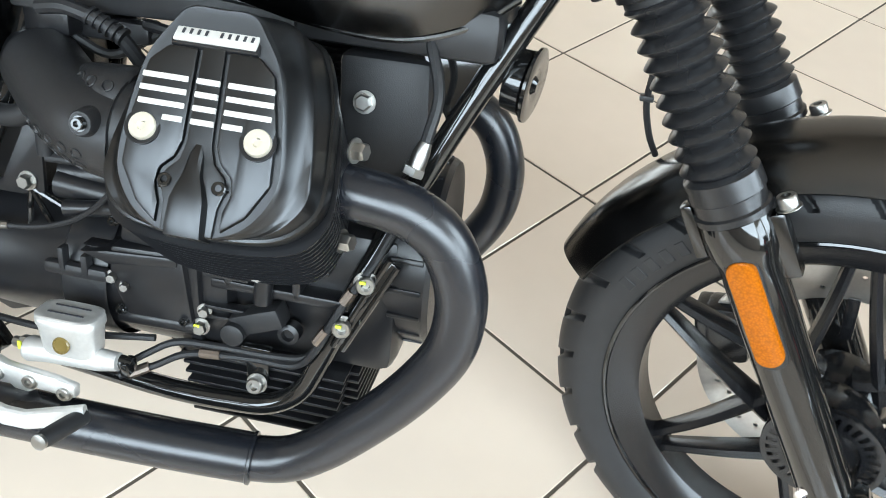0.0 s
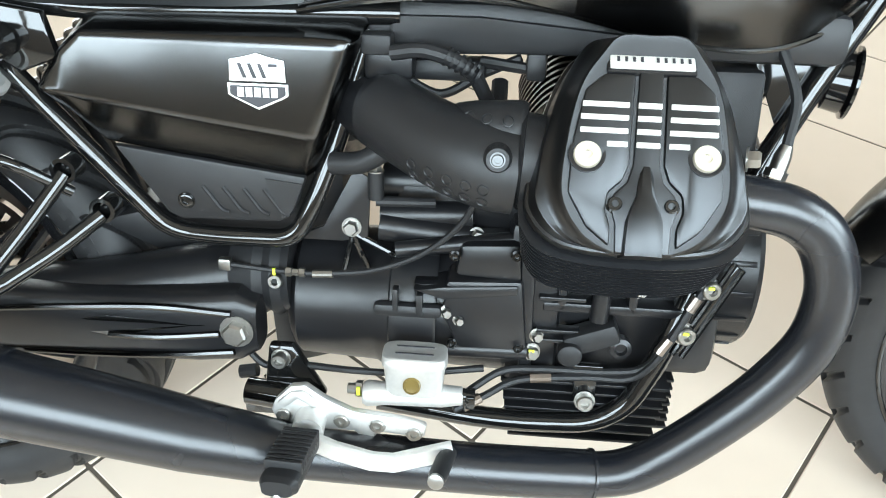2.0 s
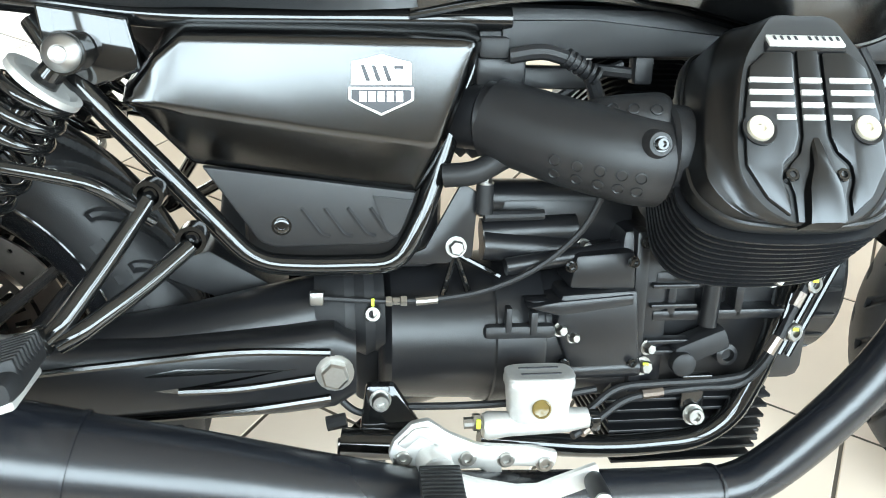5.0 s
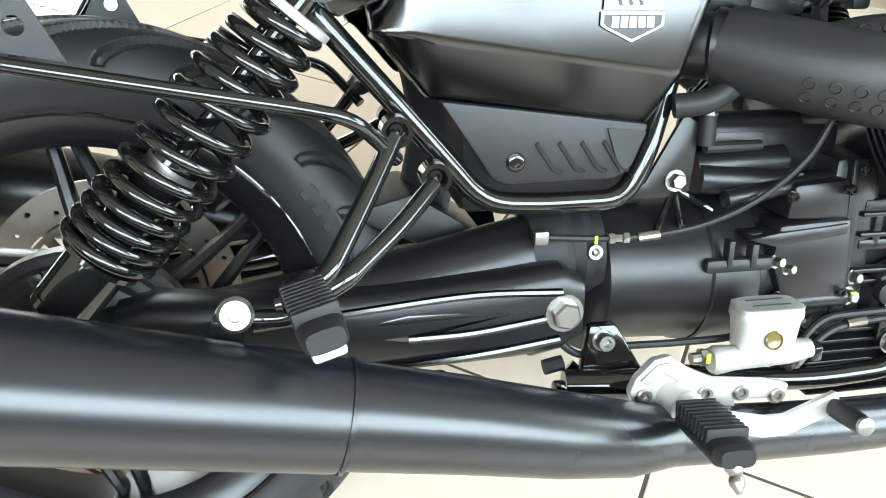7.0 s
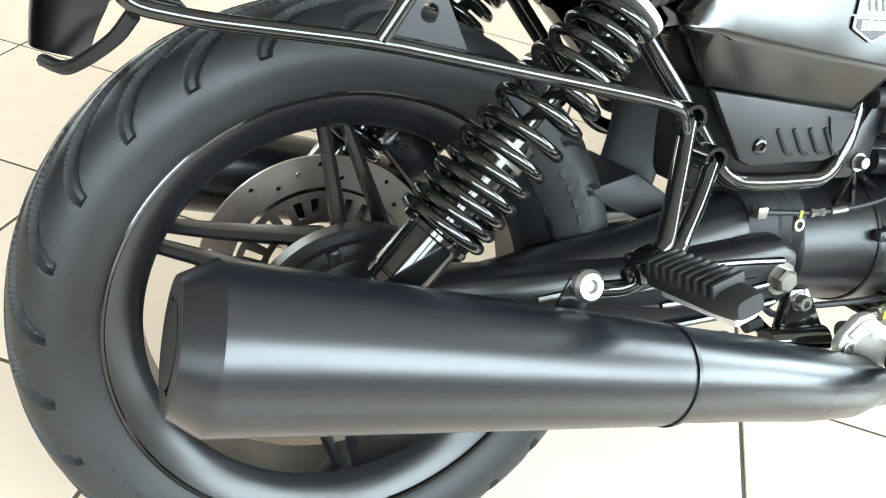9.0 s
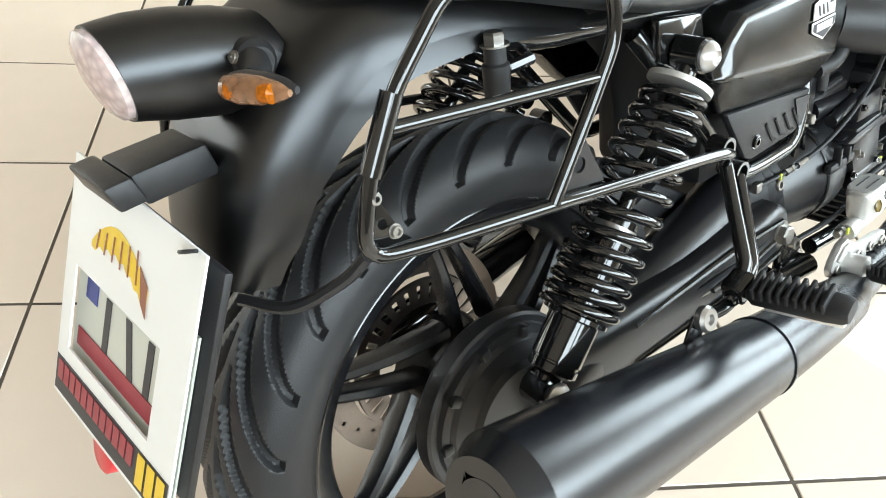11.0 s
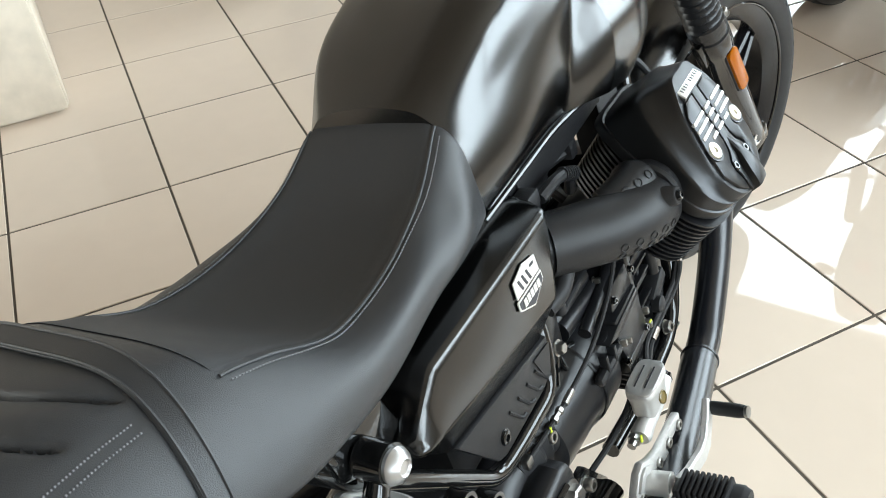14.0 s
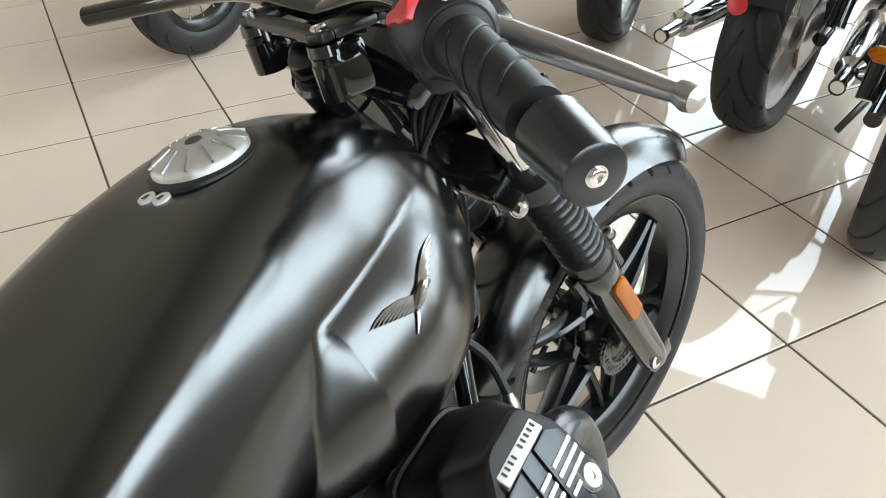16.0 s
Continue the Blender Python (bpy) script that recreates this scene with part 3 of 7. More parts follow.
def build_fork():
    for side in (-1, 1):
        y = 0.105 * side
        part("stanchion", moved(tube([fork_at(y, 0.98), fork_at(y, 0.6)], 0.020, 20), TURN), CHROME, bike, "chromed fork tube")
        n = 10
        pts, rad = [], []
        for k in range(n * 8 + 1):
            t = k / (n * 8)
            z = 0.775 - t * (0.775 - 0.632)
            ph = (t * n) % 1.0
            fold = 0.55 * (1 - abs(2 * ph - 1)) + 0.45 * math.sin(math.pi * ph)
            pts.append(fork_at(y, z))
            rad.append(0.0240 + 0.0096 * fold)
        part("gaiter", moved(tube(pts, rad, 28), TURN), GAITER, bike, "ribbed rubber fork gaiter", angle=30)
        part("gaiter_collar", moved((lathe(fork_at(y, 0.634), -HEAD_DIR, [(0, 0.028), (0.004, 0.0335), (0.022, 0.0345), (0.024, 0.032), (0.036, 0.032), (0.038, 0.0345), (0.044, 0.0345), (0.046, 0.030)], 32)), TURN), GAITER, bike)
        part("gaiter_cap", moved((lathe(fork_at(y, 0.79), -HEAD_DIR, [(0, 0.024), (0.003, 0.031), (0.022, 0.032), (0.024, 0.028)], 28)), TURN), RUBBER, bike)
        slider = [(0.594, 0.031), (0.585, 0.033), (0.565, 0.033), (0.555, 0.029), (0.50, 0.029), (0.42, 0.028), (0.36, 0.027), (0.325, 0.027), (0.30, 0.026), (0.285, 0.022)]
        part("fork_slider", moved(tube([fork_at(y, z) for z, _ in slider], [r for _, r in slider], 28), TURN), GLOSS, bike, "gloss black fork leg")
        foot = fork_at(y, 0.300)
        part("axle_lug", moved(block(foot + Vector((0.014, -0.004 * side, -0.008)), (0.058, 0.040, 0.048), 0.010, (0, -RAKE + 10, 0)), TURN), GLOSS, bike)
        a = Vector((FRONT_AXLE.x, y + 0.018 * side, FRONT_AXLE.z - 0.004))
        part("axle_bolt", moved(merge(lathe(a, (0, side, 0), [(0, 0.017), (0.006, 0.017), (0.007, 0.014), (0.007, 0.010), (0.002, 0.009), (0.002, 0.001)], 24)), TURN), CHROME, bike)
        if side < 0:
            c = fork_at(y - 0.035, 0.517)
            d = Vector((math.sin(radians(RAKE)), 0, -math.cos(radians(RAKE))))
            out = [c + d * (0.0135 * math.cos(w) + (0.044 if math.cos(w) > 0 else -0.044)) + d.cross(Vector((0, 1, 0))) * 0.0140 * math.sin(w) for w in (2 * math.pi * i / 24 for i in range(24))]
            holder = [c + (q - c) * 1.12 + Vector((0, 0.006, 0)) for q in out]
            refl = part("reflector_holder", moved(slab(holder, (0, 0.012, 0), 0.002), TURN), PLASTIC, bike)
            part("reflector", moved(slab([q for q in out], (0, 0.010, 0), 0.003), TURN), AMBER, refl, "amber side reflector")
        # brackets that carry the mudguard
        b0 = fork_at(y, 0.575)
        part("mudguard_bracket", moved(merge(block(b0 + Vector((0.036, 0.0, 0.004)), (0.020, 0.018, 0.066), 0.004, (0, -RAKE, 0)),
                                             block(b0 + Vector((-0.040, 0.0, -0.008)), (0.012, 0.018, 0.055), 0.003, (0, -RAKE, 0)),
                                             block(b0 + Vector((0.0, -0.012 * side, -0.01)), (0.09, 0.014, 0.022), 0.004, (0, -RAKE + 90, 0))), TURN), PANEL, bike)
        part("mudguard_bolt", moved(capbolt(b0 + Vector((0.030, 0, 0.040)), HEAD_DIR, 0.009, 0.012), TURN), ZINC, bike)
        if side < 0:
            part("bracket_bolt", moved(capbolt(b0 + Vector((-0.034, 0.010 * -side, 0.020)), (-1, 0, 0.4), 0.007, 0.008), TURN), ZINC, bike)
        part("leg_clamp", moved(merge(lathe(fork_at(y, 0.775), HEAD_DIR, [(0, .030), (.002, .0365), (.030, .0365), (.032, .030)], 28), block(fork_at(y, 0.785) + Vector((-0.040, -0.004, -0.012)), (0.024, 0.030, 0.024), 0.004, (0, -RAKE, 0))), TURN), ENGINE, bike)
        part("clamp_bolt", moved(capbolt(fork_at(y, 0.775) + Vector((-0.050, -0.016, -0.004)), (-0.7, -0.6, 0.4), 0.0085, 0.007), TURN), CHROME, bike)
    # mudguard
    rings = []
    for k in range(41):
        w = radians(20 + k * 2.75)
        ring = []
        for i in range(17):
            v = -1 + i / 8
            hw = 0.066 * (1.0 if 6 < k < 36 else 0.72 + 0.28 * math.sin(math.pi / 2 * min(k, 40 - k) / 6))
            r = 0.352 - 0.040 * abs(v) ** 2.6
            ring.append(FRONT_AXLE + Vector((-math.cos(w) * r, v * hw, math.sin(w) * r)))
        for i in range(16, -1, -1):
            v = -1 + i / 8
            hw = 0.063 * (1.0 if 6 < k < 36 else 0.72 + 0.28 * math.sin(math.pi / 2 * min(k, 40 - k) / 6))
            r = 0.349 - 0.040 * abs(v) ** 2.6
            ring.append(FRONT_AXLE + Vector((-math.cos(w) * r, v * hw, math.sin(w) * r)))
        rings.append(ring)
    part("front_mudguard", moved(loft(rings), TURN), SATIN, bike, "satin black front mudguard")
    clamp = merge(block((1.175, 0, 0.790), (0.066, 0.20, 0.030), 0.010, (0, -RAKE, 0)), block((1.055, 0, 0.965), (0.07, 0.25, 0.026), 0.010, (0, -RAKE, 0)),
                  tube([HEAD + HEAD_DIR * 0.13, HEAD + HEAD_DIR * 0.37], 0.033, 24))
    part("fork_yoke", moved(clamp, TURN), GLOSS, bike, "black fork yokes and steering stem")
    part("stem_nut", moved(lathe(HEAD + HEAD_DIR * 0.385, HEAD_DIR, [(0, 0.022), (0.006, 0.022), (0.008, 0.016), (0.014, 0.016), (0.016, 0.012), (0.012, 0.008)], 28), TURN), ALLOY, bike)
    # caliper on the far leg
    cal = merge(block((1.336, 0.072, 0.333), (0.058, 0.045, 0.082), 0.012, (0, -14, 0)), block((1.308, 0.072, 0.335), (0.022, 0.04, 0.060), 0.006, (0, -14, 0)))
    part("brake_caliper", moved(cal, TURN), CASTBLACK, bike, "black brake caliper")
    part("brake_hose", tube(spline([(1.17, -0.02, 0.80), (1.190, -0.01, 0.72), (1.195, 0.0, 0.668), (1.196, 0.015, 0.628), (1.206, 0.025, 0.592), (1.219, 0.035, 0.566)], 8), 0.0035, 8), RUBBER, bike)
    part("hose_clip", block((1.195, 0.013, 0.632), (0.014, 0.012, 0.006), 0.001), PLASTIC, bike)


build_fork()

# ---- tank and seat ----
TANK = {
    0.522: [(0, 0.8380), (0.0549, 0.8320), (0.0800, 0.8170), (0.1010, 0.7890), (0.1099, 0.7600), (0.1099, 0.7340), (0.1039, 0.7051)],
    0.600: [(0, 0.8852), (0.0661, 0.8829), (0.1082, 0.8690), (0.1218, 0.8221), (0.1293, 0.7775), (0.1275, 0.7436), (0.1162, 0.7200)],
    0.680: [(0, 0.9169), (0.0696, 0.9161), (0.1160, 0.8998), (0.1324, 0.8459), (0.1351, 0.7958), (0.1316, 0.7558), (0.1199, 0.7259)],
    0.760: [(0, 0.9391), (0.0690, 0.9376), (0.1141, 0.9177), (0.1354, 0.8626), (0.1355, 0.8095), (0.1320, 0.7625), (0.1204, 0.7187)],
    0.800: [(0, 0.9471), (0.0678, 0.9446), (0.1115, 0.9231), (0.1347, 0.8683), (0.1349, 0.8137), (0.1324, 0.7627), (0.1202, 0.7110)],
    0.880: [(0, 0.9542), (0.0639, 0.9493), (0.1045, 0.9258), (0.1282, 0.8731), (0.1320, 0.8153), (0.1326, 0.7576), (0.1176, 0.6936)],
    0.960: [(0, 0.9409), (0.0562, 0.9341), (0.0925, 0.9111), (0.1132, 0.8643), (0.1225, 0.8077), (0.1255, 0.7496), (0.1072, 0.6868)],
    1.020: [(0, 0.9081), (0.0457, 0.9015), (0.0757, 0.8808), (0.0936, 0.8439), (0.1053, 0.7965), (0.1075, 0.7478), (0.0885, 0.7019)],
    1.060: [(0, 0.8704), (0.0351, 0.8652), (0.0579, 0.8471), (0.0752, 0.8211), (0.0858, 0.7870), (0.0849, 0.7518), (0.0676, 0.7282)],
    1.080: [(0, 0.8280), (0.0270, 0.8250), (0.0420, 0.8170), (0.0500, 0.7970), (0.0520, 0.7820), (0.0500, 0.7680), (0.0420, 0.7530)],
}
SEAT = {
    -.140: [(0, .829), (.013, .827), (.020, .825), (.022, .820), (.017, .814), (.008, .809)],
    -.126: [(0, .846), (.032, .840), (.047, .832), (.055, .820), (.051, .808), (.037, .799)],
    -.105: [(0, .859), (.055, .852), (.079, .838), (.093, .817), (.092, .800), (.072, .790)],
    -.06: [(0, .868), (.072, .861), (.107, .843), (.128, .812), (.129, .787), (.104, .779)],
    0.0: [(0, .871), (.078, .864), (.119, .841), (.146, .804), (.149, .776), (.118, .767)],
    .08: [(0, .865), (.083, .862), (.127, .837), (.158, .793), (.163, .754), (.130, .744)],
    .15: [(0, .848), (.084, .845), (.130, .825), (.161, .781), (.170, .738), (.141, .725)],
    .20: [(0, .808), (.082, .808), (.127, .803), (.162, .769), (.168, .729), (.140, .715)],
    .27: [(0, .755), (.077, .758), (.121, .764), (.158, .752), (.161, .721), (.135, .704)],
    .36: [(0, .744), (.071, .748), (.108, .757), (.142, .750), (.147, .724), (.128, .705)],
    .45: [(0, .766), (.065, .770), (.096, .776), (.121, .757), (.137, .733), (.123, .705)],
    .515: [(0, .814), (.057, .813), (.087, .810), (.105, .790), (.113, .755), (.112, .708)],
    .532: [(0, .824), (.055, .821), (.080, .814), (.100, .788), (.108, .752), (.104, .710)],
}


def skin(table, nx, ny, shape=None, sub=5):
    """Rings of a body from cross-sections along x, each given for one side from the top down."""
    xs = sorted(table)
    cols = len(table[xs[0]])
    lines = [spline([(x, *table[x][i]) for x in xs], sub) for i in range(cols)]
    rings = []
    for k in range(len(lines[0])):
        col = [lines[i][k] for i in range(cols)]
        half = spline([Vector((col[1].x, -col[1].y, col[1].z))] + col, ny)[ny:]
        if shape:
            half = [shape(q) for q in half]
        ring = [Vector((q.x, -q.y, q.z)) for q in half] + [Vector((q.x, q.y, q.z)) for q in half[:0:-1]]
        rings.append(ring)
    return rings


def tank_shape(q):
    """The flank that flares out ahead of the knee, with a crisp crease above it and a slanted facet behind it."""
    crease = 0.856 + 0.008 * min(1.0, max(0.0, (q.x - 0.769) / 0.16))
    edge = 0.769 - 0.44 * (0.856 - q.z)
    wide = 0.014 + 0.44 * max(0.0, 0.856 - q.z)
    t = min(1.0, max(0.0, (crease - q.z) / 0.078))
    u = min(1.0, max(0.0, (q.x - edge) / wide))
    u = 0.3 * u * u * (3 - 2 * u) + 0.7 * u
    ahead, low = min(1.0, max(0.0, (1.080 - q.x) / 0.22)), min(1.0, max(0.0, (q.z - 0.660) / 0.09))
    size = 0.036 * ahead * ahead * (3 - 2 * ahead) * low * (2 - low)
    return Vector((q.x, q.y + size * (1 - (1 - t) ** 2) * u if q.y > 0.05 else q.y, q.z))


def seat_shape(q):
    z = q.z
    if q.x < 0.128 and q.y < 0.118 and z > 0.80:
        line = q.x - 2.6 * q.y * q.y
        fade = min(1.0, max(0.0, (0.112 - q.y) / 0.012)) * min(1.0, max(0.0, (q.x + 0.118) / 0.03))
        d = min(abs(line - c) for c in (-0.062, -0.015, 0.032, 0.076))
        z += fade * (0.0035 * (1 - (1 - min(d, 0.022) / 0.022) ** 2) - 0.0035 - 0.0070 * max(0.0, 1 - d / 0.0042))
    return Vector((q.x, q.y, z))


def flank(rings, x, z):
    """How far out a lofted body's right flank lies at x and height z."""
    ring = min(rings, key=lambda r: abs(r[0].x - x))
    half = ring[:len(ring) // 2 + 1]
    for p, q in zip(half, half[1:]):
        if p.z >= z >= q.z and p.y < -0.06:
            k = (p.z - z) / max(p.z - q.z, 1e-6)
            return p.y + (q.y - p.y) * k
    return half[-1].y


def build_tank_and_seat():
    tank_rings = skin(TANK, 0, 14, tank_shape, 20)
    tank = part("fuel_tank", loft(tank_rings), SATIN, bike, "satin black teardrop fuel tank with creased flanks", angle=50)
    lip = [Vector((x, -(y + 0.003), z - 0.004)) for x, (y, z) in ((x, TANK[x][-1]) for x in sorted(TANK) if x < 1.07)]
    part("tank_seam", merge(tube(spline(lip, 6), 0.0034, 8), tube(spline([Vector((q.x, -q.y, q.z)) for q in lip], 6), 0.0034, 8)), SATIN, tank)
    under = part("tank_tray", block((0.80, 0, 0.690), (0.50, 0.19, 0.05), 0.012), PLASTIC, bike)
    cap = Vector((0.848, -0.006, 0.951))
    up = Vector((-0.03, 0, 1)).normalized()
    part("cap_ring", lathe(cap - up * 0.002, up, [(0, 0.046), (0.004, 0.0455), (0.006, 0.041)], 40), PLASTIC, tank)
    side_u = up.orthogonal().normalized()
    side_v = up.cross(side_u)
    petal = []
    for h, r, deep in ((0, .0405, .0), (0.006, .0408, .3), (0.0095, .0400, 1.0), (0.0125, .0370, 1.0), (0.0165, .0270, .6), (0.0190, .0150, .2), (0.0195, .0060, .0), (0.0195, .001, .0)):
        petal.append([cap + up * h + (side_u * math.cos(w) + side_v * math.sin(w)) * r * (1 - 0.035 * deep * (1 - abs(math.sin(6 * w)))) for w in (2 * math.pi * i / 96 for i in range(96))])
    filler = part("filler_cap", loft(petal), CASTALLOY, tank, "scalloped alloy fuel cap with keyhole", 30)
    part("cap_rib", merge(*[moved(moved(block((0.030, 0, 0.0152), (0.023, 0.0020, 0.003), 0.0007, (0, 22, 0)), pose(0, 0, 0, 0, 0, 30 * k)), Matrix.Translation(cap)) for k in range(12)]), ALLOY, filler)
    part("keyhole_cover", lathe(cap + up * 0.019, up, [(0, 0.0075), (0.0015, 0.0065), (0.001, 0.003)], 20), DARKPRINT, filler)
    for y in (-0.0088, 0.0074):
        c = Vector((0.796, y, 0.9475))
        n = Vector((-0.16, 0, 1)).normalized()
        tag = part("fuel_label", lathe(c, n, [(-0.004, 0.0072), (0.0012, 0.0072), (0.0014, 0.0062)], 24), LABELWHITE, tank, "small round white sticker")
        part("label_bar", merge(block(c + n * 0.0018, (0.006, 0.0035, 0.0004), 0, (0, 0, 0))), DARKPRINT, tag)
    # spread-wing emblem as plain shapes on both flanks
    def lay(x, z, d, sgn):
        return Vector((x, sgn * (-flank(tank_rings, x, z) + d), z + d * 0.6))
    for sgn in (-1, 1):
        emblem = part("wing_emblem", tube([lay(0.852, 0.819, 0.001, sgn), lay(0.862, 0.823, 0.002, sgn), lay(0.875, 0.826, 0.003, sgn), lay(0.884, 0.824, 0.002, sgn)], [0.003, 0.0055, 0.0045, 0.002], 10), EMBLEM, tank, "silver relief wing emblem")
        for wing, n in ((-1, 9), (1, 8)):
            for k in range(n):
                t = k / (n - 1)
                if wing < 0:
                    a, b = (0.862 - 0.004 * t, 0.825 - 0.004 * t), (0.806 + 0.040 * t, 0.834 - 0.014 * t)
                else:
                    a, b = (0.870 + 0.004 * t, 0.828 - 0.004 * t), (0.928 - 0.042 * t, 0.839 - 0.013 * t)
                pts = [lay(a[0] + (b[0] - a[0]) * f, a[1] + (b[1] - a[1]) * f + 0.005 * math.sin(f * 3.1) * (1 - t), 0.0012, sgn) for f in (0, 0.3, 0.6, 0.85, 1.0)]
                part("feather", tube(pts, [0.0020, 0.0019, 0.0017, 0.0013, 0.0005], 6), EMBLEM, emblem)
        for k in range(4):
            part("feather", tube([lay(0.856, 0.819, 0.001, sgn), lay(0.846 - 0.003 * k + 0.004, 0.811 - 0.0018 * k, 0.001, sgn)], [0.0018, 0.0008], 6), EMBLEM, emblem)

    seat_rings = skin(SEAT, 0, 16, seat_shape, 30)
    seat = part("seat", loft(seat_rings), VINYL, bike, "black vinyl dual seat with pleated pillion pad", angle=40)
    edge_at = {0.15: .131, 0.20: .1265, 0.27: .1205, 0.36: .1075, 0.45: .0955, 0.53: .083}
    knots = sorted(edge_at)
    pad = []
    for ring in seat_rings:
        x = ring[0].x
        if not 0.160 < x < 0.5225:
            continue
        i = max(k for k in range(len(knots) - 1) if knots[k] <= x)
        lim = edge_at[knots[i]] + (edge_at[knots[i + 1]] - edge_at[knots[i]]) * (x - knots[i]) / (knots[i + 1] - knots[i])
        half = [q for q in ring[:len(ring) // 2 + 1]]
        row = []
        for k in range(13):
            y = -lim * k / 12
            for p, q in zip(half, half[1:]):
                if p.y >= y >= q.y:
                    row.append(Vector((x, y, p.z + (q.z - p.z) * (p.y - y) / max(1e-6, p.y - q.y) + (0.0012 if k < 12 else -0.001))))
                    break
        if len(row) == 13:
            pad.append([Vector((q.x, -q.y, q.z)) for q in row[:0:-1]] + row)
    part("rider_pad", loft([r + [q - Vector((0, 0, 0.004)) for q in r[::-1]] for r in pad]), PADCLOTH, seat, "matte black rider seat pad", angle=40)
    for sgn in (1, -1):
        part("pad_piping", tube([Vector((r[-1].x, sgn * r[-1].y, r[-1].z + 0.0016)) for r in pad[::3]], 0.0017, 8), VINYL, seat)
    over = min(seat_rings, key=lambda r: abs(r[0].x - 0.118))
    half = len(over) // 2
    over = [q for q in over[half + 1:] + over[:half + 1] if q.z > 0.728]
    mid = Vector((0.118, 0, 0.76))
    strap = [Vector((q.x + 0.012 - 0.35 * (0.866 - q.z), q.y, q.z)) + Vector((0, q.y, q.z - mid.z)).normalized() * 0.0028 for q in over]
    part("strap", band(strap, (1, 0, 0.25), 0.0095, 0.0030), VINYL, seat, "black passenger strap across the seat")
    part("strap_edge", merge(*[tube([q + Vector((w, 0, 0.25 * w)) + Vector((0, q.y, q.z - mid.z)).normalized() * 0.0034 for q in strap], 0.0014, 6) for w in (-0.0080, 0.0080)]), VINYL, seat)
    def stitches(line, side):
        pts = spline([(x, y * side, z) for x, y, z in line], 24)
        out = []
        for k in range(0, len(pts) - 1, 2):
            out.append(tube([pts[k], pts[k].lerp(pts[k + 1], 0.9)], 0.0008, 5))
        return merge(*out)
    def pad_top(x, y):
        ring = min(seat_rings, key=lambda r: abs(r[0].x - x))
        up = ring[:len(ring) // 2 + 1]
        for p, q in zip(up, up[1:]):
            if abs(p.y) <= y <= abs(q.y):
                return p.z + (q.z - p.z) * (y - abs(p.y)) / max(1e-6, abs(q.y) - abs(p.y))
        return up[-1].z
    for side in (-1, 1):
        for off in (0.0, 0.006):
            part("stitching", stitches([(x, y, pad_top(x, y) + 0.0006) for x, y in [(u - off * a, w + off * c) for u, w, a, c in ((-.122, .022, 1, .2), (-.116, .050, .9, .5), (-.104, .076, .6, .8), (-.082, .096, .3, .9), (-.05, .108, .1, 1), (-.02, .113, 0, 1), (.01, .117, 0, 1), (.04, .120, 0, 1), (.07, .122, 0, 1), (.10, .124, 0, 1))]], side), THREAD, seat)
            part("stitching", stitches([(x, y + off, pad_top(x, y + off) + 0.0008) for x, y in ((.165, .129), (.20, .127), (.235, .124), (.27, .121), (.315, .114), (.36, .108), (.405, .101), (.45, .096), (.485, .091), (.515, .086))], side), THREAD, seat)
    # pressed mark on the tail of the seat, as plain bars
    for k in range(10):
        if k == 4:
            continue
        y = 0.040 - 0.0098 * k
        ring = min(seat_rings, key=lambda r: abs(r[0].x + 0.130 - 2.5 * y * y))
        z = min(ring, key=lambda q: abs(q.y - y) + (0 if q.z > 0.815 else 1)).z
        part("pressed_bar", block((ring[0].x, y, z), (0.014, 0.0050, 0.0012), 0.0004, (0, -48, 0)), VINYL, seat)


build_tank_and_seat()
# ---- rear end ----
def build_rear_fender():
    line = spline([(.13, 0, .735), (.04, 0, .772), (-.04, 0, .795), (-.126, 0, .795), (-.185, 0, .762), (-.235, 0, .70), (-.260, 0, .632), (-.268, 0, .585)], 14)
    rings = []
    for k, q in enumerate(line):
        a, b = line[max(k - 1, 0)], line[min(k + 1, len(line) - 1)]
        t = (b - a).normalized()
        n = Vector((t.z, 0, -t.x))
        if n.dot(q - REAR_AXLE) < 0:
            n = -n
        f = k / (len(line) - 1)
        hw = 0.116 + 0.012 * math.sin(f * math.pi) - 0.050 * f ** 2.5
        top, low = [], []
        for i in range(41):
            v = -1 + i / 20
            drop = (0.062 * abs(v) ** 7 + 0.014 * v * v) * (1 - 0.45 * f * f) * (0.25 + 0.75 * (1 - (1 - min(1.0, f / 0.6)) ** 2))
            top.append(q + Vector((0, v * hw * (1 - 0.06 * abs(v) ** 6), 0)) - n * drop)
            low.append(q + Vector((0, v * (hw - 0.004), 0)) - n * (drop + 0.004))
        rings.append(top + low[::-1])
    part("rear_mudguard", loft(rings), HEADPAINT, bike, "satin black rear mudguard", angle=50)


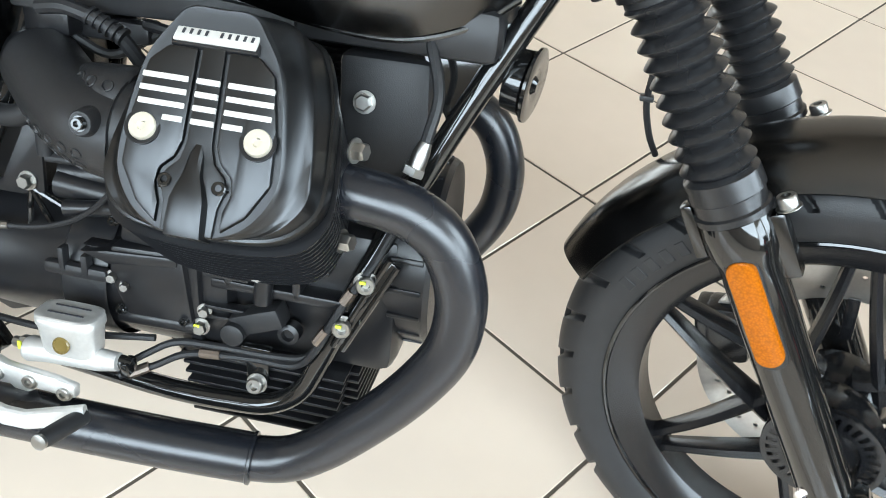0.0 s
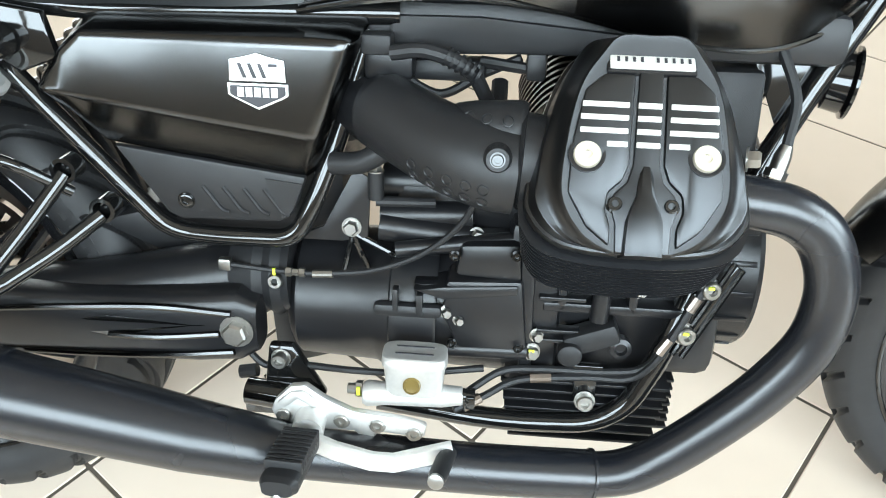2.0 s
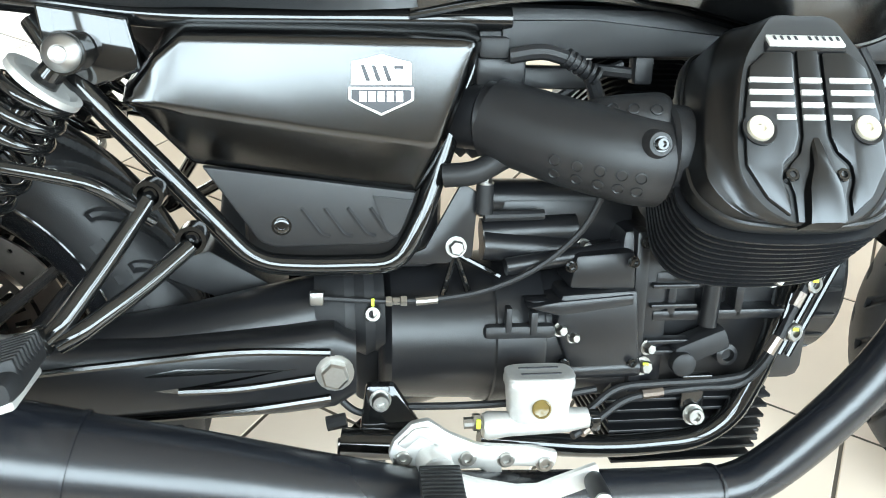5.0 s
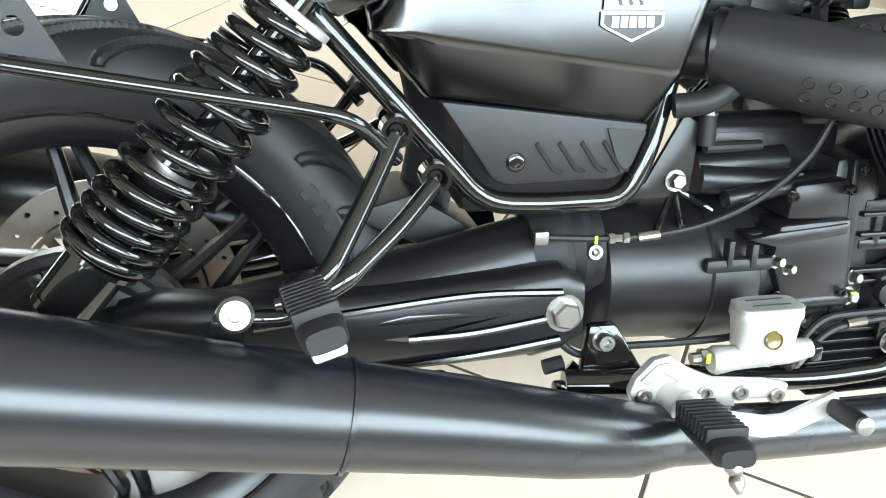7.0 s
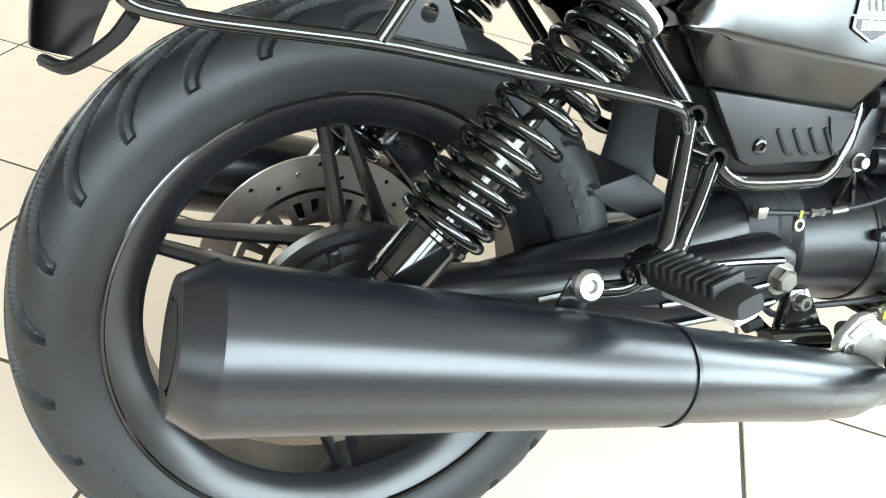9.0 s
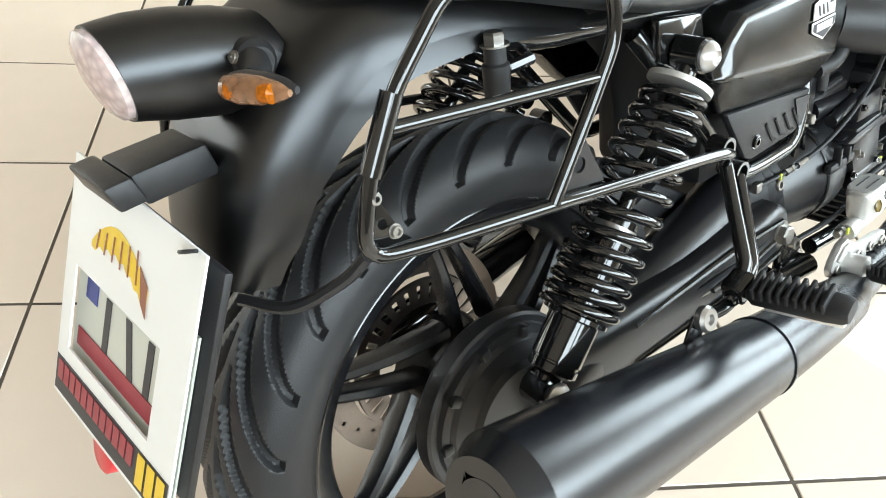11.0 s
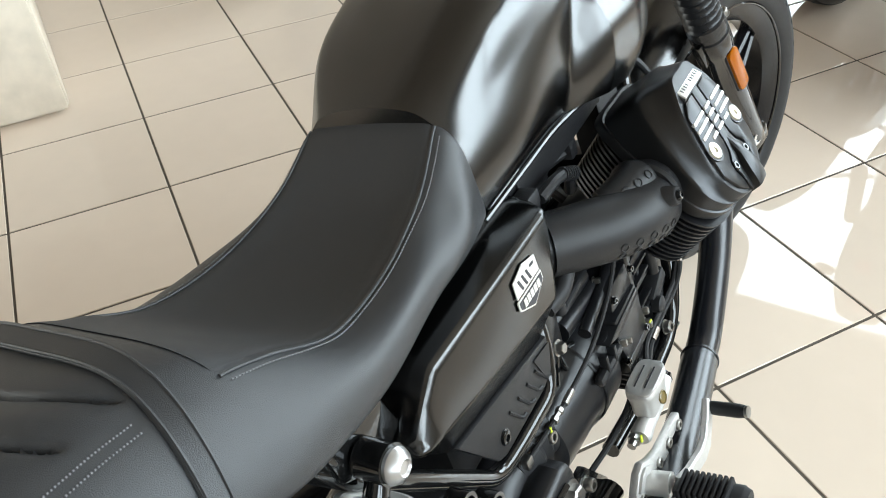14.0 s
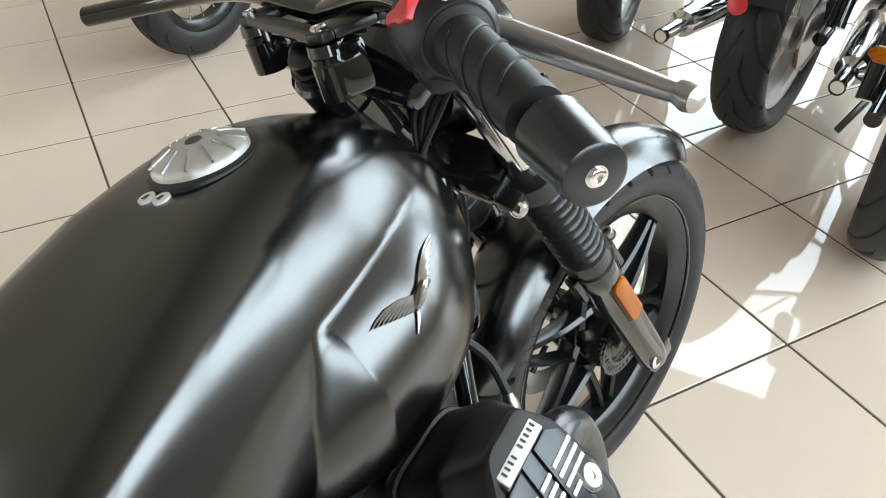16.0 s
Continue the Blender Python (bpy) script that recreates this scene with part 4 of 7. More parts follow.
def build_tail():
    body = [(-0.150, .750, .018), (-0.166, .752, .020), (-0.167, .752, .032), (-0.169, .7525, .0375), (-0.174, .753, .0392), (-0.20, .758, .0425), (-0.235, .764, .0432), (-0.265, .7685, .0412), (-0.285, .771, .0380), (-0.296, .772, .0362)]
    rings = []
    for x, z, r in body:
        rings.append([Vector((x - 0.18 * (z + math.sin(w) * r - z), -0.022 + math.cos(w) * r * 1.05, z + math.sin(w) * r)) for w in (2 * math.pi * i / 32 for i in range(32))])
    lamp = part("tail_lamp", loft(rings), HEADPAINT, bike, "black bullet-shaped tail lamp with clear lens")
    rings = []
    for x, r in ((-0.2955, .0345), (-0.301, .0335), (-0.305, .028), (-0.308, .016), (-0.309, .002)):
        rings.append([Vector((x - 0.18 * math.sin(w) * r, -0.022 + math.cos(w) * r * 1.05, .772 + math.sin(w) * r)) for w in (2 * math.pi * i / 32 for i in range(32))])
    part("lens", loft(rings), CLEAR, lamp, "clear faceted lens")
    part("reflector_bowl", merge(*[block((-0.297 - 0.18 * dz, -0.022 + dy, .772 + dz), (0.003, 0.011, 0.011), 0.002) for dy in (-0.018, -0.006, 0.006, 0.018) for dz in (-0.018, -0.006, 0.006, 0.018)]), RED, lamp)
    for sgn in (-1, 1):
        base = Vector((-0.205, -0.020 + 0.043 * sgn, .764))
        mount = part("indicator_mount", merge(lathe(base - Vector((0, 0.004 * sgn, 0)), (0, sgn, 0), [(0, .0175), (.012, .0170), (.015, .0145), (.018, .0120)], 24),
                     tube([base, base + Vector((-0.012, 0.03 * sgn, 0.002)), base + Vector((-0.026, 0.052 * sgn, 0.003))], [0.013, 0.011, 0.008], 14)), RUBBER, bike)
        c = base + Vector((-0.034, 0.080 * sgn, 0.004))
        shell = [(-0.029, .004), (-0.026, .0085), (-0.014, .0108), (0.004, .0100), (0.018, .0070), (0.027, .0025)]
        out = Vector((0.35, sgn, 0.0)).normalized()
        ind = part("indicator", lathe(c, out, shell, 20), PLASTIC, bike, "slim black turn indicator with pale lens")
        part("indicator_lens", lathe(c + Vector((-0.006, 0.001 * sgn, 0)), out, [(h, r * 0.94) for h, r in shell], 20), SMOKED, ind, "pale lens over amber bulb")
        for h0 in (-0.016, 0.012):
            part("bulb", lathe(c + Vector((-0.0095, 0.002 * sgn, 0)) + out * h0, out, [(-0.007, .003), (-0.004, .0066), (0.004, .0066), (0.007, .003)], 14), AMBER, ind)
        part("mount_screw", capbolt(base + Vector((-0.016, 0.008 * sgn, 0.008)), (-1, 0.3 * sgn, 0.4), 0.004, 0.003), ZINC, bike)
    # plate carrier and lamp
    part("plate_lamp", merge(slab([(-0.330, -0.046, .702), (-0.330, 0.030, .702), (-0.322, 0.030, .680), (-0.322, -0.046, .680)], (0.022, 0, 0.002), 0.003),
                             slab([(-0.307, -0.040, .703), (-0.307, 0.022, .703), (-0.300, 0.022, .676), (-0.300, -0.040, .676)], (0.062, 0, 0.004), 0.003)), PLASTIC, bike, "black plastic number plate lamp")
    n = Vector((-0.93, 0.02, 0.36)).normalized()
    rgt = Vector((0.03, -1, -0.13)).normalized()
    dwn = n.cross(rgt).normalized()
    if dwn.z > 0:
        dwn = -dwn
    tl = Vector((-0.306, 0.085, .692))
    def on(u, v, d=0.0):
        return tl + rgt * u + dwn * v + n * d
    W_, H_ = 0.214, 0.232
    carrier = part("plate_carrier", slab([on(0.012, 0.012, -0.013), on(W_ + 0.004, 0.012, -0.013), on(W_ + 0.004, H_ - 0.02, -0.013), on(0.012, H_ - 0.02, -0.013)], -n * 0.007, 0.002), PLASTIC, bike)
    w0, w1, h0, h1 = 0.020, 0.172, 0.095, 0.178
    frame_bms = [slab([on(0, 0), on(W_, 0), on(W_, h0), on(0, h0)], -n * 0.002), slab([on(0, h1), on(W_, h1), on(W_, H_), on(0, H_)], -n * 0.002),
                 slab([on(0, h0), on(w0, h0), on(w0, h1), on(0, h1)], -n * 0.002), slab([on(w1, h0), on(W_, h0), on(W_, h1), on(w1, h1)], -n * 0.002)]
    plate = part("plate_cover", merge(*frame_bms), WHITE, bike, "white card with a cut-out over the number plate")
    part("number_plate", slab([on(0.006, 0.07, -0.010), on(W_ - 0.01, 0.07, -0.010), on(W_ - 0.01, H_ - 0.012, -0.010), on(0.006, H_ - 0.012, -0.010)], -n * 0.002), CREAM, plate)
    part("plate_bar", merge(*[slab([on(u, 0.108, -0.0092), on(u + 0.010, 0.108, -0.0092), on(u + 0.010 + tilt, 0.158, -0.0092), on(u + tilt, 0.158, -0.0092)], -n * 0.0006) for u, tilt in ((0.062, 0.0), (0.098, 0.012), (0.138, 0.0))]), DARKPRINT, plate)
    part("blue_strip", slab([on(0.024, 0.098, -0.0092), on(0.046, 0.098, -0.0092), on(0.046, 0.125, -0.0092), on(0.024, 0.125, -0.0092)], -n * 0.0006), BLUE, plate)
    part("red_strip", slab([on(0.016, 0.158, -0.0088), on(0.176, 0.158, -0.0088), on(0.176, 0.176, -0.0088), on(0.016, 0.176, -0.0088)], -n * 0.0006), REDLABEL, plate)
    part("banner", slab([on(0.002, 0.192, 0.0006), on(W_ - 0.002, 0.192, 0.0006), on(W_ - 0.002, 0.228, 0.0006), on(0.002, 0.228, 0.0006)], -n * 0.0004), DARKPRINT, plate)
    for k in range(12):
        part("banner_bar", (slab([on(0.008 + 0.0125 * k, 0.195, 0.0014), on(0.018 + 0.0125 * k, 0.195, 0.0014), on(0.018 + 0.0125 * k, 0.214, 0.0014), on(0.008 + 0.0125 * k, 0.214, 0.0014)], -n * 0.0004)), REDLABEL, plate)
    part("yellow_bar", merge(*[slab([on(0.164 + 0.016 * k, 0.194, 0.0014), on(0.176 + 0.016 * k, 0.194, 0.0014), on(0.176 + 0.016 * k, 0.224, 0.0014), on(0.164 + 0.016 * k, 0.224, 0.0014)], -n * 0.0004) for k in range(3)]), YELLOW, plate)
    wing = [on(0.046 + 0.098 * t, 0.061 - 0.027 * math.sin(math.pi * t ** 0.85), 0.0006) for t in (i / 14 for i in range(15))]
    wing += [on(0.144 - 0.098 * t, 0.078 - 0.012 * t - 0.016 * math.sin(math.pi * t) + 0.004 * (i % 2), 0.0006) for i, t in ((i, i / 14) for i in range(15))]
    part("crest", slab(wing, -n * 0.0004), YELLOW, plate, "yellow crest print")
    part("crest_edge", slab([on(0.130, 0.046, 0.0012), on(0.144, 0.058, 0.0012), on(0.146, 0.084, 0.0012), on(0.136, 0.074, 0.0012)], -n * 0.0004), BROWN, plate)
    for k in range(6):
        part("crest_line", slab([on(0.058 + 0.013 * k, 0.046 - 0.002 * k, 0.0012), on(0.060 + 0.013 * k, 0.046 - 0.002 * k, 0.0012), on(0.057 + 0.014 * k, 0.064, 0.0012), on(0.055 + 0.014 * k, 0.064, 0.0012)], -n * 0.0004), BROWN, plate)
    for u, v in ((0.05, 0.004), (0.196, 0.004)):
        c = on(u, v, 0.003)
        ring = [c + (rgt * math.cos(w) + n * math.sin(w)) * 0.006 - dwn * 0.003 * math.cos(w) for w in (2 * math.pi * i / 16 for i in range(16))]
        part("cable_tie", tube(ring, 0.0016, 6, loop=True), PLASTIC, bike)
    part("tail_reflector", lathe(on(0.09, H_ + 0.008, -0.012), n, [(-0.004, 0.024), (0.004, 0.024), (0.006, 0.021)], 24), RED, bike, "round red reflector")
    part("stay", tube(spline([(-0.255, -0.05, .575), (-0.235, -0.10, .578), (-0.205, -0.135, .602), (-0.190, -0.15, .622)], 6), 0.0055, 8), PLASTIC, bike)


def build_rack(side):
    y = 0.19 * side
    R = 0.0062
    rack = part("pannier_rack", tube(rounded([(0.290, 0.155 * side, .520), (0.250, y, .562), (0.214, y, .570), (-0.028, y, .612), (-0.150, 0.172 * side, .622), (-0.204, 0.168 * side, .632),
                                              (-0.188, 0.172 * side, .700), (-0.164, 0.174 * side, .745), (-0.108, 0.178 * side, .808), (0.042, 0.193 * side, .789), (0.051, 0.196 * side, .740), (0.030, 0.193 * side, .700), (-0.026, y, .613)], 0.024, 7), R, 14), GLOSS, bike, "gloss black tubular pannier rack")
    part("cross_tube", tube([(0.032, 0.192 * side, .706), (-0.176, 0.174 * side, .724)], 0.0055, 12), GLOSS, rack)
    part("sleeve", tube([(-0.189, 0.172 * side, .695), (-0.163, 0.174 * side, .748)], 0.0085, 14), GLOSS, rack)
    g = [(-0.018, y - 0.004 * side, .618), (0.045, y - 0.004 * side, .607), (0.012, y - 0.004 * side, .672)]
    part("gusset", holed(g, ((0.013, y - 0.004 * side, .633), 0.0075), (0, -0.003 * side, 0)), ENGINE, rack)
    part("corner_plate", slab([(-0.190, 0.164 * side, .690), (-0.165, 0.164 * side, .640), (-0.155, 0.164 * side, .628), (-0.185, 0.164 * side, .632), (-0.198, 0.164 * side, .66)], (0, -0.003 * side, 0), 0.0008), GLOSS, rack)
    for p in ((-0.190, 0.172 * side, .678), (-0.176, 0.172 * side, .646)):
        part("rack_bolt", capbolt(p, (0, side, 0.1), 0.0048, 0.005), ZINC, rack)
    part("rear_stay", tube([(0.02, 0.186 * side, .700), (0.018, 0.15 * side, .69), (-0.005, 0.09 * side, .70)], 0.006, 10), GLOSS, rack)
    kp = Vector((-0.019, 0.125 * side, .742))
    part("lock_post", merge(lathe(kp - Vector((0, 0, .05)), (0, 0, 1), [(0, .011), (.028, .012), (.03, .0095), (.045, .0095)], 16)), RUBBER, rack)
    part("lock_nut", hexbolt(kp - Vector((0, 0, .006)), (0, 0, 1), 0.0095, 0.010), ZINC, rack)
    part("post_arm", tube([kp - Vector((0, 0, .03)), kp + Vector((0.04, 0, -.028)), kp + Vector((0.06, -0.03 * side, -.03))], 0.006, 8), GLOSS, rack)


def build_shock(side):
    top, bot = Vector((0.231, 0.150 * side, .666)), Vector((-0.010, 0.150 * side, .383))
    ax = (top - bot).normalized()
    L = (top - bot).length
    body = part("rear_shock", lathe(bot, ax, [(0.0, 0.014), (0.016, 0.015), (0.020, 0.024), (0.022, 0.0262), (0.030, 0.0265), (0.031, 0.0250), (0.033, 0.0250), (0.034, 0.0268), (0.078, 0.0272), (0.080, 0.0345), (0.0845, 0.0345), (0.086, 0.022), (0.19, 0.022), (0.192, 0.008), (L - 0.04, 0.008)], 28), GLOSS, bike, "black twin rear shock with exposed spring")
    n, turns = 546, 13.0
    gaps = [0.62 + 0.40 * math.exp(-((k / n - 0.56) / 0.20) ** 2) + 0.25 * k / n for k in range(n + 1)]
    pts, run = [], 0.0
    u = ax.orthogonal().normalized()
    v = ax.cross(u)
    for k in range(n + 1):
        t = k / n
        run += gaps[k]
        h = 0.085 + run / sum(gaps) * (L - 0.085 - 0.040)
        w = 2 * math.pi * turns * t
        wide = 0.0375 - 0.0095 * max(0.0, (t - 0.68) / 0.32) ** 1.3
        pts.append(bot + ax * h + (u * math.cos(w) + v * math.sin(w)) * wide)
    part("spring", tube(pts, 0.0054, 12), GLOSS, body, "gloss black coil spring")
    part("spring_seat", lathe(top - ax * 0.038, ax, [(0, 0.030), (0.001, 0.0342), (0.007, 0.0342), (0.008, 0.0285), (0.004, 0.024), (0.004, 0.010)], 32), CASTALLOY, body, "silver preload collar")
    part("top_eye", merge(tube([top - ax * 0.034, top - ax * 0.008], [0.012, 0.010], 16), lathe(top - Vector((0, 0.016 * side, 0)), (0, side, 0), [(0, .018), (.030, .018)], 24)), GLOSS, body)
    for p in (top + Vector((0, 0.014 * side, 0)), bot + Vector((0.002, 0.015 * side, -0.002))):
        part("shock_bolt", lathe(p, (0, side, 0), [(0, .0150), (.004, .0160), (.008, .0140), (.013, .0075), (.011, .0055), (.011, .001)], 28), ALLOY, body, "domed alloy bolt cap")
    part("bottom_eye", lathe(bot - Vector((0, 0.016 * side, 0)), (0, side, 0), [(0, .0175), (.028, .0175), (.030, .015), (.032, .015)], 24), GLOSS, body)
    mid = bot + ax * 0.166
    part("sticker", lathe(mid, ax, [(0, 0.0224), (0.016, 0.0224)], 28, False), ALLOY, body)


build_rear_fender()
build_tail()
for sd in (-1, 1):
    build_rack(sd)
    build_shock(sd)

# ---- frame, covers, engine ----
def build_frame():
    for s in (-1, 1):
        y = 0.125 * s
        side = rounded([(0.190, 0.105 * s, .690), (0.225, 0.122 * s, .640), (0.303, y, .552), (0.374, y, .470), (0.425, y, .466), (0.512, y, .467), (0.533, 0.122 * s, .508), (0.555, 0.106 * s, .568), (0.590, 0.090 * s, .684)], 0.030)
        part("frame_tube", tube(side, 0.0105, 14), GLOSS, bike, "gloss black frame loop round the side cover")
        down = rounded([(1.115, 0.035 * s, .79), (1.020, 0.062 * s, .61), (0.950, 0.095 * s, .46), (0.918, 0.128 * s, .37), (0.885, 0.128 * s, .285), (0.845, 0.128 * s, .258), (0.74, 0.128 * s, .252), (0.60, 0.128 * s, .270)], 0.05)
        part("cradle_tube", tube(down, 0.0125, 14), GLOSS, bike, "gloss black frame cradle tube")
        for p in ((0.949, 0.128 * s, .440), (0.929, 0.138 * s, .390)):
            part("cradle_bolt", capbolt(p, (0.25, s, 0.1), 0.010, 0.011), ZINC, bike, "zinc bolt with yellow paint mark")
            part("bolt_mark", block(Vector(p) + Vector((0.0, 0.012 * s, 0.006)), (0.006, 0.002, 0.003)), PAINTMARK, bike)
        part("cradle_bridge", slab([(0.970, 0.122 * s, .468), (0.979, 0.122 * s, .463), (0.930, 0.134 * s, .363), (0.921, 0.134 * s, .365)], (0, 0.006 * s, 0.002), 0.002), GLOSS, bike)
        part("bridge_lip", merge(tube([(0.972, 0.127 * s, .470), (0.921, 0.139 * s, .364)], 0.0035, 8), tube([(0.981, 0.127 * s, .463), (0.931, 0.139 * s, .361)], 0.0035, 8)), GLOSS, bike)
        part("seat_rail", tube(rounded([(0.62, 0.09 * s, .70), (0.30, 0.10 * s, .695), (0.05, 0.10 * s, .72), (-0.03, 0.085 * s, .745)], 0.05), 0.012, 12), GLOSS, bike)
        part("shock_mount", slab([(0.20, 0.118 * s, .705), (0.275, 0.118 * s, .695), (0.285, 0.118 * s, .650), (0.245, 0.118 * s, .635), (0.205, 0.118 * s, .660)], (0, 0.012 * s, 0), 0.003), GLOSS, bike)
        part("steering_gusset", slab([(1.06, 0.045 * s, .70), (0.965, 0.055 * s, .68), (1.010, 0.060 * s, .585)], (0, 0.003 * s, 0), 0.0008), GLOSS, bike)
        ladder = [block((1.058 - 0.0065 * k * 0.55, 0.057 * s, .690 - 0.0065 * k), (0.009, 0.006, 0.003), 0.0006, (0, 35, 0)) for k in range(15)]
        part("cable_ladder", merge(*ladder), GLOSS, bike)
    part("backbone", tube([(1.10, 0, .80), (0.95, 0, .70), (0.62, 0, .70)], 0.024, 16), GLOSS, bike)
    part("tank_rail", slab([(0.610, -0.098, .700), (0.70, -0.108, .702), (0.86, -0.10, .688), (0.86, -0.10, .668), (0.74, -0.106, .668), (0.612, -0.10, .662)], (0, 0.012, 0), 0.004), PLASTIC, bike, "grey-black plastic rail below the tank")
    # footpeg hanger of the passenger, both tubes with open ends
    for s in (-1, 1):
        h = part("peg_hanger", merge(tube(rounded([(0.287, 0.158 * s, .540), (0.258, 0.192 * s, .495), (0.226, 0.229 * s, .450), (0.214, 0.232 * s, .440)], 0.02), 0.0085, 12),
                                     tube(rounded([(0.321, 0.160 * s, .498), (0.284, 0.193 * s, .470), (0.240, 0.229 * s, .444), (0.224, 0.232 * s, .436)], 0.02), 0.0085, 12)), GLOSS, bike, "gloss black tubular passenger peg hanger")
        for p in ((0.289, .545), (0.323, .504)):
            part("hanger_eye", lathe((p[0], 0.142 * s, p[1]), (0, s, 0), [(0, .0135), (.022, .0135), (.022, .0095), (.004, .0095)], 20), GLOSS, h)
            part("hanger_bolt", capbolt((p[0], 0.148 * s, p[1]), (0, s, 0), 0.0070, 0.008), GLOSS, h)
        arm = part("muffler_hanger", tube(rounded([(0.208, 0.234 * s, .430), (0.194, 0.230 * s, .414), (0.172, 0.224 * s, .412), (0.152, 0.224 * s, .414)], 0.02), 0.0075, 12), GLOSS, h)
        part("hanger_plate", slab([(0.165, 0.222 * s, .425), (0.138, 0.222 * s, .425), (0.120, 0.222 * s, .385), (0.150, 0.222 * s, .372)], (0, 0.004 * s, 0), 0.001), GLOSS, h)
        part("muffler_bolt", lathe((0.152, 0.226 * s, .419), (0, s, 0.25), [(0, .0135), (.008, .0145), (.012, .0115), (.012, .006), (.007, .005), (.007, .001)], 28), ALLOY, h, "domed alloy bolt")
        m = Matrix.Translation((0.203, 0.228 * s, .435)) @ Matrix.Rotation(radians(84 * s), 4, "Z") @ pose(0, 0, 0, 14, -6, 0)
        part("peg_pivot", merge(block((0.204, 0.236 * s, .437), (0.030, 0.026, 0.024), 0.004, (0, -20, 0)), capbolt((0.188, 0.238 * s, .430), (-1, 0, -0.2), 0.007, 0.006)), GLOSS, h)
        peg = foot_peg("passenger_peg", m, 0.122, 0.034, 9, "ribbed rubber passenger footpeg")
        part("underside", block((0.078, 0, -0.0115), (0.08, 0.024, 0.008), 0.003), CASTALLOY, peg)


def foot_peg(name, m, length, wid, ribs, label):
    """A rubber footpeg along the +x of m: a flattened body with a blunt end, and ribs across its top."""
    rings = []
    for x, w, t in ((0.018, .55, .6), (0.028, .95, .9), (0.10, 1.0, 1.0), (length - 0.006, .92, .95), (length, .78, .75)):
        rings.append([Vector((x, math.copysign(abs(math.cos(a)) ** 0.55, math.cos(a)) * wid / 2 * w, math.copysign(abs(math.sin(a)) ** 0.6, math.sin(a)) * 0.0105 * t)) for a in (2 * math.pi * i / 20 for i in range(20))])
    peg = part(name, loft(rings), RUBBER, bike, label, at=m)
    first = None
    for k in range(ribs):
        at = Matrix.Translation((0.030 + k * (length - 0.052) / (ribs - 1), 0, 0.0100))
        if first is None:
            first = part("rib", block((0, 0, 0), (0.0050, wid * 0.98, 0.015), 0.0018), RUBBER, peg, at=at)
        else:
            again(first, at)
    return peg


